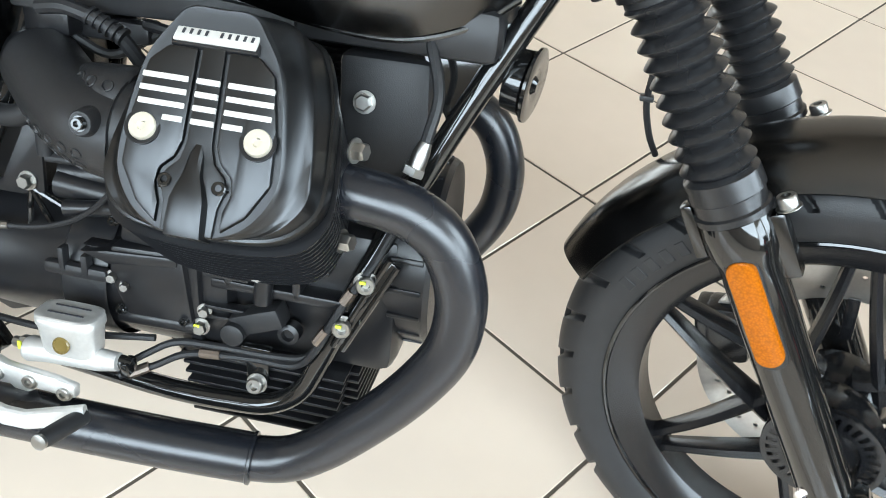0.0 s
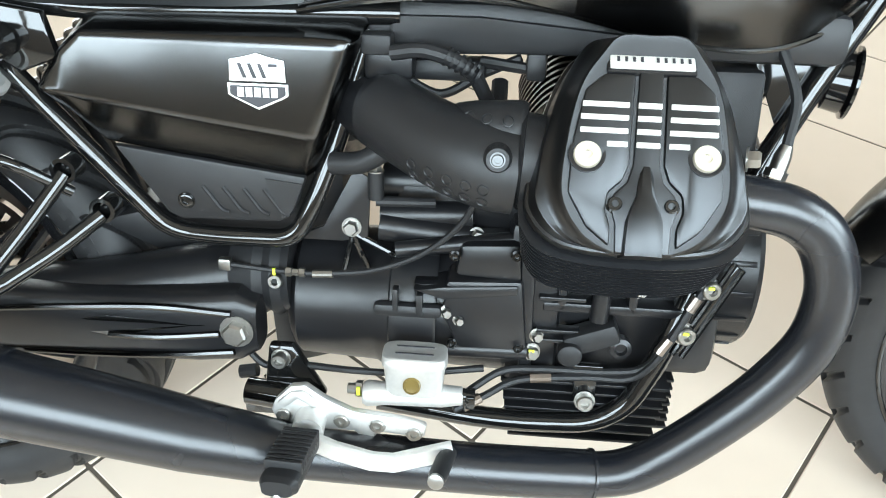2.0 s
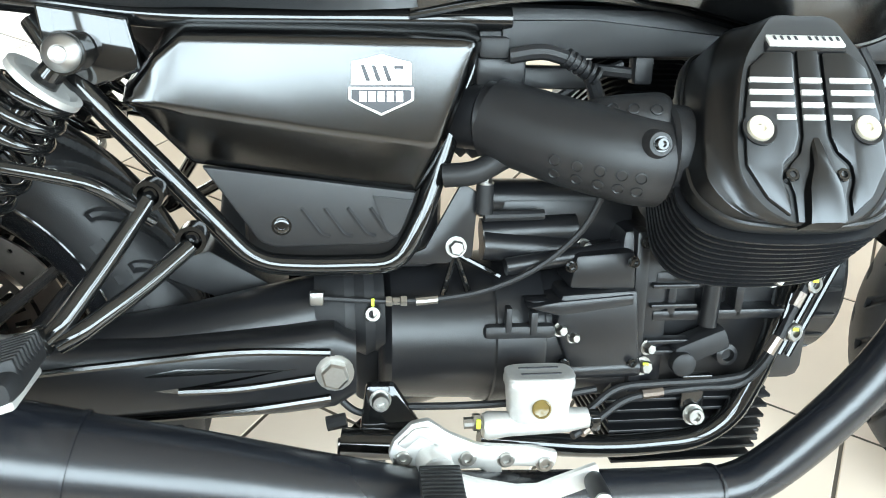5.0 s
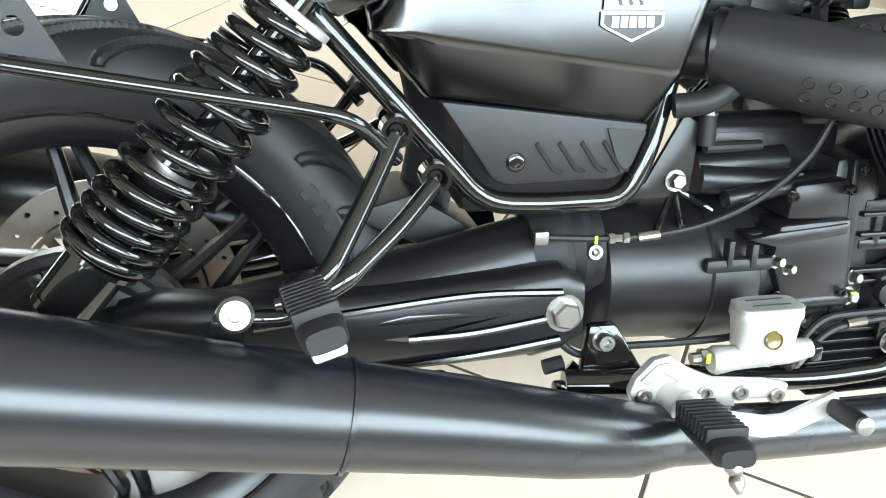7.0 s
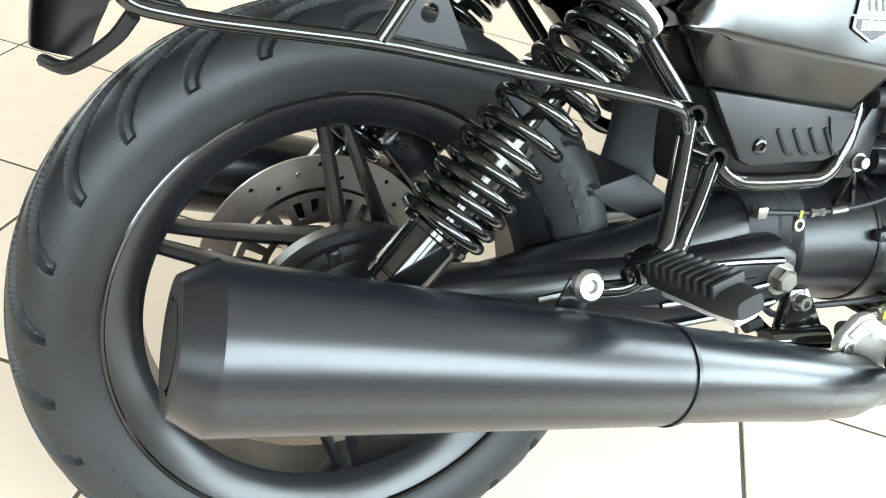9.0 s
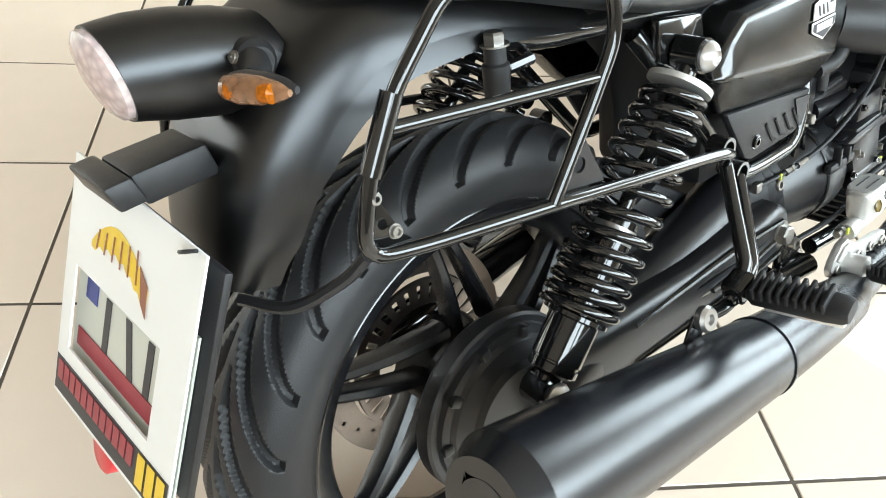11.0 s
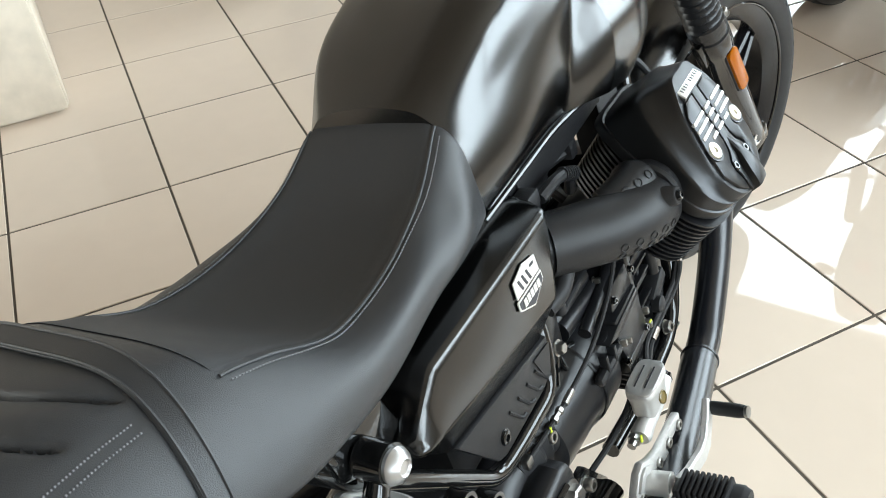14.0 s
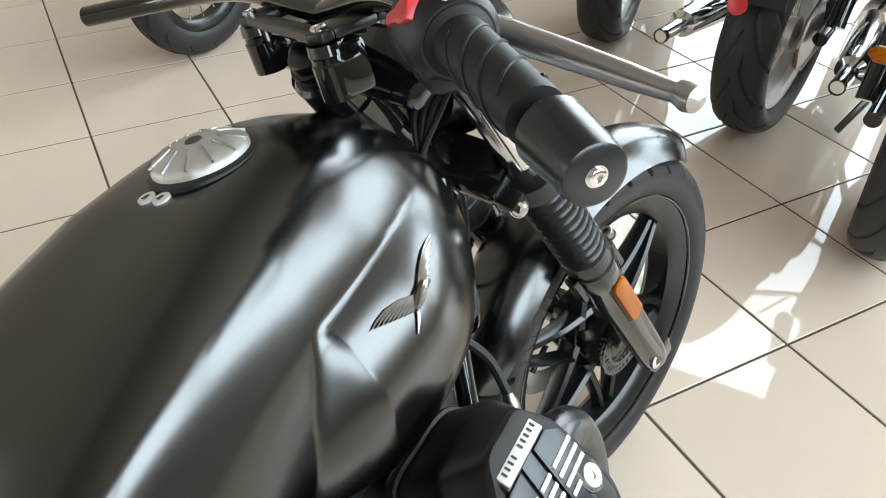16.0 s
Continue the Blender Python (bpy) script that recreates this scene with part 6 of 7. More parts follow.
    for p, q in (((0.772, -0.1385, .3215), (0.795, -0.138, .3235)), ((0.905, -0.1455, .368), (0.915, -0.1435, .385)), ((0.930, -0.139, .418), (0.938, -0.136, .432)), ((0.700, -0.163, .293), (0.718, -0.153, .300))):
        part("hose_fitting", tube([p, q], 0.0062, 10), STEEL, bike)
    # intake elbow and throttle body
    e = spline([(0.740, -0.190, .582), (0.720, -0.190, .584), (0.698, -0.183, .588), (0.668, -0.164, .593), (0.638, -0.140, .600), (0.606, -0.112, .608)], 8)
    rad = [0.0420 - 0.003 * (k / (len(e) - 1)) ** 1.4 for k in range(len(e))]
    elbow = part("intake_elbow", tube(e, rad, 40), PLASTIC, bike, "black plastic intake elbow with round dimples")
    def on_elbow(f, th):
        k = f * (len(e) - 1)
        i = min(int(k), len(e) - 2)
        c, t = e[i].lerp(e[i + 1], k - i), (e[i + 1] - e[i]).normalized()
        out = t.cross(Vector((0, 0, 1))).normalized()
        if out.y > 0:
            out = -out
        n = (out * math.cos(radians(th)) + t.cross(out) * (1 if t.cross(out).z > 0 else -1) * math.sin(radians(th))).normalized()
        return c + n * (rad[i] + (rad[i + 1] - rad[i]) * (k - i)), n
    for th, fs in ((-14, (0.20, 0.30, 0.40, 0.50, 0.60)), (-34, (0.20, 0.30, 0.40, 0.50, 0.60))):
        for f in fs:
            p, nn = on_elbow(f, th)
            part("dimple", lathe(p, nn, [(-.004, .0058), (.0006, .0058), (.0010, .0048), (-.0012, .0036), (-.0014, .0005)], 16), PLASTIC, elbow)
    # upper lobe of the elbow, with three more dimples
    lobe = spline([(0.744, -0.178, .610), (0.724, -0.177, .613), (0.702, -0.168, .614), (0.680, -0.152, .611)], 8)
    lr = [0.0300, 0.0310, 0.0315, 0.0315, 0.0310, 0.0305] + [0.0300 - 0.0006 * k for k in range(len(lobe) - 8)] + [0.012, 0.004]
    part("elbow_lobe", tube(lobe, lr, 32), PLASTIC, elbow)
    for k in (5, 10, 15):
        t = (lobe[k + 1] - lobe[k]).normalized()
        o = t.cross(Vector((0, 0, 1))).normalized()
        o = -o if o.y > 0 else o
        nn = (o * 0.80 + Vector((0, 0, 0.60))).normalized()
        part("dimple", lathe(lobe[k] + nn * lr[k], nn, [(-.004, .0058), (.0006, .0058), (.0010, .0048), (-.0012, .0036), (-.0014, .0005)], 16), PLASTIC, elbow)
    part("elbow_boss", lathe((0.723, -0.204, .599), (0, -1, 0.2), [(0, .016), (.031, .0115), (.033, .0100)], 24), PLASTIC, elbow)
    part("elbow_screw", capbolt((0.723, -0.2365, .6055), (0, -1, 0.2), 0.0055, 0.005), GLOSS, elbow)
    part("elbow_flange", lathe((0.741, -0.187, .590), (1, -0.02, -0.05), [(.000, .042), (.003, .046), (.004, .044), (.03, .042)], 36), PLASTIC, elbow)
    part("elbow_trim", slab([(0.746, -0.200, .630), (0.753, -0.200, .630), (0.753, -0.208, .548), (0.746, -0.208, .548)], (0, 0.02, 0), 0.002), ZINC, elbow)
    part("throttle_body", merge(lathe((0.606, -0.112, .608), (-0.75, 0.62, 0), [(-.005, .034), (.006, .036), (.010, .032), (.03, .032), (.04, .033)], 28), block((0.61, -0.085, .655), (0.05, 0.045, 0.035), 0.006), block((0.585, -0.075, .665), (0.03, 0.03, 0.03), 0.005)), ENGINE, bike, "dark cast throttle body")
    part("inlet_rubber", lathe((0.592, -0.072, .605), (-1, 0.35, 0), [(-.01, .039), (0, .042), (.006, .037), (.012, .042), (.018, .037), (.026, .044), (.07, .046)], 28), RUBBER, bike)
    part("breather_hose", tube(spline([(0.555, -0.125, .555), (0.585, -0.132, .560), (0.612, -0.130, .574), (0.640, -0.115, .578)], 6), 0.0115, 12), RUBBER, bike)
    part("injector_loom", merge(tube(spline([(0.615, -0.12, .668), (0.650, -0.125, .672), (0.69, -0.12, .655), (0.71, -0.105, .62)], 8), 0.0075, 10), *[lathe((0.668 + 0.006 * k, -0.1235 + 0.0004 * k, .668 - 0.0032 * k), (0.8, 0, -0.45), [(0, .0095), (.003, .0095)], 12) for k in range(6)],
                                block((0.600, -0.11, .675), (0.03, 0.025, 0.02), 0.004), tube(spline([(0.62, -0.09, .64), (0.66, -0.08, .62), (0.70, -0.075, .64), (0.74, -0.08, .66)], 6), 0.005, 8)), RUBBER, bike, "ribbed black wiring loom")
    part("fuel_rail", merge(block((0.665, -0.07, .645), (0.08, 0.03, 0.022), 0.005), tube([(0.70, -0.08, .655), (0.76, -0.09, .650)], 0.006, 8), block((0.755, -0.09, .655), (0.02, 0.022, 0.028), 0.004), tube([(0.72, -0.06, .63), (0.72, -0.09, .60)], 0.009, 10)), PLASTIC, bike)
    # coil and plates ahead of the head
    part("ignition_plate", slab([(0.895, -0.075, .655), (0.985, -0.070, .655), (0.990, -0.070, .560), (0.955, -0.075, .52), (0.900, -0.080, .52)], (0, 0.05, 0), 0.008), RUBBER, bike, "black ignition coil housing")
    part("coil_bolt", hexbolt((0.925, -0.082, .612), (0, -1, 0.2), 0.0085, 0.008), ZINC, bike)
    horn = part("horn", lathe((1.070, -0.028, .640), (0.96, -0.20, -0.1), [(-.018, .012), (-.012, .031), (.006, .033), (.008, .028), (.010, .038), (.013, .038), (.015, .032), (.012, .010), (.016, .006)], 32), GLOSS, bike, "black disc horn")
    # swing arm and final drive
    arm = []
    for x, z, h, y, w in ((0.470, .366, .030, -.132, .020), (0.449, .366, .043, -.132, .024), (0.40, .360, .043, -.130, .026), (0.28, .350, .042, -.120, .028), (0.15, .342, .046, -.110, .030), (0.07, .332, .058, -.100, .035), (0.04, .325, .060, -.098, .036)):
        arm.append([Vector((x, y + math.copysign(abs(math.cos(a)) ** 0.5, math.cos(a)) * w, z + math.copysign(abs(math.sin(a)) ** 0.6, math.sin(a)) * h)) for a in (2 * math.pi * i / 24 for i in range(24))])
    swing = part("swing_arm", loft(arm), ENGINE, bike, "black shaft-drive swing arm")
    part("arm_rib", merge(slab([(0.42, -0.152, .372), (0.30, -0.145, .372), (0.20, -0.136, .350), (0.30, -0.145, .345)], (0, -0.005, 0), 0.002), tube(spline([(0.445, -0.157, .388), (0.36, -0.155, .390), (0.26, -0.146, .378), (0.16, -0.138, .365)], 5), 0.004, 8), tube(spline([(0.445, -0.157, .340), (0.36, -0.154, .328), (0.26, -0.146, .318), (0.16, -0.138, .312)], 5), 0.004, 8),
                          tube(spline([(0.43, -0.157, .362), (0.36, -0.155, .352), (0.30, -0.150, .348)], 5), 0.004, 8)), PANEL, swing)
    part("pivot_bolt", hexbolt((0.449, -0.155, .366), (0, -1, 0.05), 0.0140, 0.012), ZINC, swing, "large zinc pivot bolt")
    part("shaft_boot", lathe((0.50, -0.075, .405), (-1, 0.0, -0.03), [(0, .052), (.01, .048), (.02, .053), (.03, .048), (.04, .053), (.06, .046), (.07, .042)], 28), RUBBER, bike)
    part("shaft_tube", tube([(0.45, -0.075, .400), (0.30, -0.085, .372), (0.10, -0.090, .340)], [0.043, 0.040, 0.040], 20), ENGINE, bike)
    drive = part("final_drive", lathe((0, -0.050, .317), (0, -1, 0), [(0, .104), (.008, .111), (.026, .111), (.029, .108), (.030, .101), (.036, .099), (.038, .090), (.044, .086), (.050, .066), (.058, .062), (.060, .04), (.062, .001)], 48), ENGINE, bike, "black bevel drive housing")
    for k in range(10):
        part("drive_rib", moved(block((0.082, -0.084, 0), (0.036, 0.016, 0.014), 0.004), Matrix.Translation((0, 0, .317)) @ pose(0, 0, 0, 0, 36 * k, 0)), ENGINE, drive)
    part("drive_neck", tube([(0.02, -0.09, .320), (0.12, -0.09, .340)], [0.06, 0.045], 20), ENGINE, drive)
    part("left_arm", tube([(0.449, 0.13, .366), (0.2, 0.125, .345), (-0.03, 0.12, .315)], [0.03, 0.026, 0.03], 16), GLOSS, bike)
    part("rear_caliper", merge(block((0.108, 0.095, .452), (0.08, 0.04, 0.05), 0.01, (0, 50, 0)), capbolt((0.090, 0.074, .470), (0, -1, 0), 0.009, 0.010)), CASTBLACK, bike, "black rear brake caliper")
    part("rear_guard", slab([(0.32, -0.05, .46), (0.40, -0.05, .41), (0.34, -0.05, .40), (0.25, -0.05, .44)], (0, 0.11, 0), 0.004), PLASTIC, bike)
    part("inner_guard", tube(spline([(0.335, 0, .42), (0.350, 0, .52), (0.325, 0, .62), (0.25, 0, .70)], 6), 0.034, 16, flat=0.14), PLASTIC, bike)
    part("battery_box", block((0.460, 0, .565), (0.20, 0.17, 0.24), 0.015), PLASTIC, bike)
    # frame plate with clutch-side bolts
    part("pivot_plate", slab([(0.462, -0.085, .425), (0.545, -0.085, .425), (0.545, -0.085, .300), (0.500, -0.085, .285), (0.470, -0.085, .300)], (0, 0.16, 0), 0.006), ENGINE, bike, "black swing arm pivot casting")
    part("engine_mount", slab([(0.575, -0.112, .545), (0.592, -0.112, .535), (0.588, -0.112, .468), (0.560, -0.112, .462), (0.500, -0.112, .462), (0.54, -0.112, .478)], (0, 0.006, 0), 0.001), ENGINE, bike)
    part("mount_bolt", hexbolt((0.571, -0.113, .480), (0, -1, 0.1), 0.0080, 0.009), ZINC, bike)
    part("mount_strut", merge(*[tube([(0.571, -0.11, .472), q], 0.0035, 8) for q in ((0.560, -0.105, .425), (0.588, -0.105, .425), (0.618, -0.105, .445))]), GLOSS, bike)
    part("frame_bolt", capbolt((0.487, -0.118, .414), (0, -1, 0.15), 0.0085, 0.012), ZINC, bike)
    part("bolt_mark", block((0.487, -0.128, .428), (0.003, 0.002, 0.008)), PAINTMARK, bike)
    cable = spline([(0.432, -0.124, .432), (0.50, -0.126, .428), (0.55, -0.128, .430), (0.60, -0.132, .440), (0.65, -0.138, .465), (0.69, -0.145, .505), (0.71, -0.15, .55)], 8)
    cab = part("clutch_cable", tube(cable, 0.0032, 8), RUBBER, bike, "black control cable with steel ends")
    part("cable_end", merge(block((0.432, -0.124, .432), (0.014, 0.010, 0.014), 0.002), tube([(0.44, -0.1245, .431), (0.50, -0.126, .428)], 0.0018, 8), lathe((0.500, -0.126, .428), (1, 0, 0), [(0, .0055), (.006, .0055), (.007, .004), (.014, .004), (.015, .0055), (.021, .0055)], 6), tube([(0.530, -0.1275, .428), (0.552, -0.128, .430)], 0.0046, 10)), ZINC, cab)
    part("breather_valve", merge(tube([(0.598, -0.115, .515), (0.598, -0.115, .545)], 0.0085, 12), tube([(0.598, -0.115, .512), (0.66, -0.11, .512)], 0.0055, 10)), RUBBER, bike)
    part("valve_nut", hexbolt((0.598, -0.115, .545), (0, 0, 1), 0.0065, 0.012), ZINC, bike)
    part("upper_casting", merge(tube([(0.60, -0.09, .487), (0.70, -0.09, .492)], 0.016, 14), tube([(0.60, -0.07, .520), (0.72, -0.07, .520)], 0.02, 14), block((0.69, -0.05, .50), (0.15, 0.08, 0.06), 0.01)), ENGINE, bike)


def build_foot_controls():
    # alloy hanger plate on its black bracket
    part("hanger_bracket", merge(slab([(0.480, -0.146, .345), (0.508, -0.146, .345), (0.545, -0.150, .285), (0.515, -0.150, .262), (0.470, -0.150, .270)], (0, 0.014, 0), 0.004), tube([(0.455, -0.15, .285), (0.53, -0.16, .285)], 0.016, 14)), GLOSS, bike)
    part("bracket_bolt", capbolt((0.494, -0.147, .330), (0, -1, 0.1), 0.0090, 0.012), ZINC, bike)
    out = [(0.503, .316), (0.520, .334), (0.536, .337), (0.556, .322), (0.585, .308), (0.640, .302), (0.664, .296), (0.662, .280), (0.640, .281), (0.608, .284), (0.612, .266), (0.600, .262), (0.588, .282), (0.560, .282), (0.520, .281), (0.504, .288), (0.498, .302)]
    plate = part("peg_plate", slab([(x, -0.196, z) for x, z in out], (0, -0.012, 0.002), 0.003), CASTALLOY, bike, "bare alloy rider peg plate")
    part("plate_rim", slab([(x, -0.206, z) for x, z in ((0.506, .316), (0.522, .331), (0.535, .333), (0.553, .319), (0.545, .312), (0.528, .322), (0.514, .310))], (0, -0.006, 0.001), 0.002), CASTALLOY, plate)
    for p in ((0.512, .300), (0.574, .297), (0.612, .294), (0.651, .287)):
        part("plate_bolt", capbolt((p[0], -0.207, p[1]), (0, -1, 0.05), 0.0075, 0.005), ZINC, plate)
    part("peg_boss", tube([(0.540, -0.200, .296), (0.543, -0.235, .298)], 0.017, 16), CASTALLOY, plate)
    pm = Matrix.Translation((0.543, -0.222, .296)) @ Matrix.Rotation(radians(-93), 4, "Z") @ pose(0, 0, 0, 0, -6, 0)
    peg = foot_peg("rider_peg", pm, 0.108, 0.038, 9, "ribbed rubber rider footpeg")
    part("peg_feeler", lathe((0.100, 0, -0.008), (0.55, 0, -0.85), [(0, .008), (.004, .008), (.009, .005), (.012, .0065), (.016, .0065), (.024, .002)], 14), ZINC, peg, "silver peg feeler bolt")
    # brake pedal
    part("brake_pedal", band([(0.552, -0.240, .292), (0.575, -0.246, .288), (0.612, -0.249, .281), (0.635, -0.248, .280), (0.665, -0.243, .287), (0.694, -0.236, .292)], (0, 0.15, 1), 0.0100, 0.005), CASTALLOY, bike, "polished alloy brake pedal")
    part("pedal_toe", tube([(0.690, -0.234, .287), (0.687, -0.252, .291), (0.683, -0.282, .297), (0.682, -0.290, .2985)], [0.0085, 0.0095, 0.0095, 0.008], 16), RUBBER, bike, "knurled rubber pedal toe")
    part("toe_screw", lathe((0.682, -0.290, .2985), (-0.05, -1, 0.2), [(0, .008), (.004, .008), (.005, .004)], 16), ZINC, bike)
    # master cylinder with its reservoir
    c = Vector((0.648, -0.178, .345))
    def oval(z, rx, ry):
        return [c + Vector((math.copysign(abs(math.cos(w)) ** 0.5, math.cos(w)) * rx, math.copysign(abs(math.sin(w)) ** 0.5, math.sin(w)) * ry, z)) for w in (2 * math.pi * i / 32 for i in range(32))]
    res = part("brake_reservoir", loft([oval(-0.024, .028, .014), oval(-0.018, .030, .0165), oval(0.010, .0325, .0185), oval(0.014, .0345, .0200), oval(0.020, .0345, .0200), oval(0.022, .0335, .0190)]), CASTALLOY, bike, "bare alloy rear brake reservoir")
    part("master_cylinder", tube([c + Vector((-0.055, -0.002, -0.030)), c + Vector((-0.050, -0.002, -0.030)), c + Vector((-0.030, -0.002, -0.029)), c + Vector((0.030, -0.002, -0.027)), c + Vector((0.052, -0.002, -0.025))], [0.012, 0.0145, 0.0125, 0.0125, 0.010], 18), CASTALLOY, res)
    part("lid", loft([oval(0.022, .0340, .0195), oval(0.0255, .0340, .0195), oval(0.0265, .0325, .018), oval(0.0262, .026, .014)]), CASTALLOY, res)
    part("sight_glass", lathe((0.647, -0.1965, .340), (0, -1, 0.25), [(0, .0095), (.002, .0095), (.003, .008), (.0015, .0075), (.001, .0005)], 20), SIGHT, res)
    for k in (-1, 1):
        part("lid_bar", block(c + Vector((0, 0.007 * k, .0270)), (0.040, 0.0018, 0.0008)), DARKPRINT, res)
    part("push_rod", merge(tube([(0.575, -0.175, .316), (0.598, -0.176, .317)], 0.006, 10), lathe((0.584, -0.175, .3165), (1, 0, 0), [(0, .009), (.007, .009)], 6), lathe((0.594, -0.175, .3165), (1, 0, 0), [(0, .009), (.005, .009)], 6)), ZINC, res)
    part("rod_mark", block((0.588, -0.185, .320), (0.004, 0.002, 0.010)), PAINTMARK, res)
    part("brake_banjo", merge(tube([(0.698, -0.176, .318), (0.712, -0.176, .316)], 0.008, 12), block((0.708, -0.176, .314), (0.01, 0.02, 0.016), 0.002)), GLOSS, res)
    part("lower_loom", merge(tube(spline([(0.50, -0.13, .305), (0.47, -0.135, .312), (0.45, -0.13, .33), (0.44, -0.12, .345)], 6), 0.004, 8), tube(spline([(0.52, -0.14, .318), (0.58, -0.15, .322), (0.64, -0.15, .324), (0.72, -0.14, .33)], 6), 0.004, 8), tube([(0.46, -0.13, .30), (0.44, -0.13, .296)], 0.008, 10)), RUBBER, bike)
    part("stand_spring", merge(tube([(0.47, -0.12, .29), (0.50, -0.14, .262)], 0.008, 10), block((0.475, -0.14, .268), (0.05, 0.03, 0.022), 0.004)), GLOSS, bike)
    # side stand on the far side
    part("side_stand", tube(rounded([(0.62, 0.13, .24), (0.60, 0.22, .15), (0.57, 0.305, .093)], 0.03), 0.011, 12), GLOSS, bike, "black side stand")


build_frame()
build_covers()
build_engine()
build_foot_controls()
for sd in (-1, 1):
    build_cylinder(sd)
    build_exhaust(sd)


# ---- handlebar ----
def build_handlebar():
    part("handlebar", tube(rounded([(1.020, -0.03, 1.010), (0.985, -0.12, 1.030), (0.905, -0.222, 1.022), (0.80, -0.332, .993)], 0.05), 0.0115, 14), GLOSS, bike, "black handlebar")
    part("handlebar_left", tube(rounded([(1.020, -0.03, 1.010), (1.065, 0.10, 1.035), (1.085, 0.22, 1.030), (1.06, 0.34, 1.030)], 0.05), 0.0115, 14), GLOSS, bike, "black handlebar")
    g0, g1 = Vector((0.887, -0.236, 1.017)), Vector((0.795, -0.331, .995))
    d = (g1 - g0).normalized()
    grip = part("grip", tube([g0 + d * t * 0.118 for t in (0, .03, .06, .5, .9, 1.0)], [0.024, 0.024, 0.019, 0.0185, 0.0185, 0.018], 28), RUBBER, bike, "black rubber throttle grip")
    wrap = []
    for k in range(4):
        u = d.orthogonal().normalized()
        v = d.cross(u)
        wrap.append(tube([g0 + d * (0.018 + 0.085 * t) + (u * math.cos(5 * t + k * 1.57) + v * math.sin(5 * t + k * 1.57)) * 0.0186 for t in (i / 24 for i in range(25))], 0.0014, 6))
    part("grip_ridge", merge(*wrap), RUBBER, grip)
    e = part("bar_end", tube([g1 + d * t for t in (-0.002, .002, .042, .048, .049)], [0.0180, 0.0205, 0.0180, 0.0170, 0.0150], 28), EXHAUST, bike, "black bar-end weight")
    part("bar_end_screw", capbolt(g1 + d * 0.0485, d, 0.0048, 0.003), CHROME, e)
    sw = part("switch_housing", merge(lathe(g0 - d * 0.052, d, [(0, .026), (.004, .031), (.030, .033), (.048, .031), (.054, .026)], 32), block(g0 - d * 0.03 + Vector((0, 0, -.026)), (0.05, 0.05, 0.03), 0.010, (0, 0, 45)), block((0.938, -0.180, 1.004), (0.056, 0.05, 0.034), 0.010, (0, 0, 45))), PLASTIC, bike, "black throttle switch housing")
    ks_n, ks_l = Vector((-0.70, 0.56, 0.43)).normalized(), Vector((-0.46, -0.84, 0.31)).normalized()
    ks_l = (ks_l - ks_n * ks_l.dot(ks_n)).normalized()
    ks_w = ks_n.cross(ks_l)
    ks = Vector((0.886, -0.203, 1.037)) - ks_n * 0.004
    part("kill_switch", slab([ks + ks_l * u + ks_w * v for u, v in ((-.020, -.004), (-.004, -.005), (.004, -.008), (.018, -.008), (.018, .008), (.004, .008), (-.004, .005), (-.020, .004))], ks_n * 0.011, 0.002), RED, sw, "red engine stop switch")
    part("switch_mark", lathe(g0 - d * 0.012 + Vector((-.014, -.010, .027)), (-.4, -.35, 1), [(0, .003), (.0006, .003)], 14), LABELWHITE, sw)
    lv = rounded([(0.955, -0.212, 1.004), (0.952, -0.240, .996), (0.928, -0.300, .983), (0.903, -0.350, .974), (0.889, -0.375, .971)], 0.03)
    n = len(lv)
    part("brake_lever", tube(lv, [0.0125 - 0.0060 * (k / (n - 1)) for k in range(n - 1)] + [0.0065], 16), ALLOY, bike, "polished alloy brake lever")
    part("lever_ball", lathe((0.888, -0.377, .971), (-0.5, -0.85, -0.2), [(-.010, .004), (-.007, .008), (0, .0100), (.006, .0085), (.010, .003)], 20), ALLOY, bike)
    part("brake_master", merge(block((0.965, -0.19, 1.035), (0.05, 0.05, 0.032), 0.008, (0, 0, -45)), lathe((0.985, -0.172, 1.048), (0, 0, 1), [(0, .030), (.028, .031), (.030, .028), (.034, .028), (.036, .024)], 32), lathe((0.952, -0.212, 1.040), (0, 0, 1), [(0, .011), (.010, .011), (.011, .008)], 20)), GLOSS, bike, "black front brake reservoir")
    ca, cb = Vector((1.028, 0.066, 1.019)), Vector((0.947, -0.077, 1.019))
    lat = (ca - cb).normalized()
    fwd = Vector((lat.y, -lat.x, 0))
    mid = (ca + cb) / 2
    reach = (ca - cb).length / 2
    def at(u, f, h):
        return mid + lat * u + fwd * f + Vector((0, 0, h))
    def bar(u0, u1, f0, f1, h0, h1, bev):
        return slab([at(u0, f0, h0), at(u1, f0, h0), at(u1, f1, h0), at(u0, f1, h0)], (0, 0, h1 - h0), bev)
    cap = slab([at(u * (reach + 0.013), f, -0.012) for u, f in ((-0.86, -0.012), (-0.74, -0.008), (0.74, -0.008), (0.86, -0.012), (1, -0.004), (1, 0.008), (-1, 0.008), (-1, -0.004))], (0, 0, 0.009), 0.002)
    clamp = part("bar_clamp", merge(cap, bar(-reach - 0.013, -reach + 0.024, 0.008, 0.048, -0.012, -0.003, 0.002), bar(reach - 0.024, reach + 0.013, 0.008, 0.048, -0.012, -0.003, 0.002),
                                    bar(-reach - 0.013, reach + 0.013, 0.048, 0.062, -0.012, -0.003, 0.002), bar(-reach + 0.022, reach - 0.022, 0.006, 0.010, -0.016, -0.006, 0.001)), HEADPAINT, bike, "satin black handlebar clamp with a pocket")
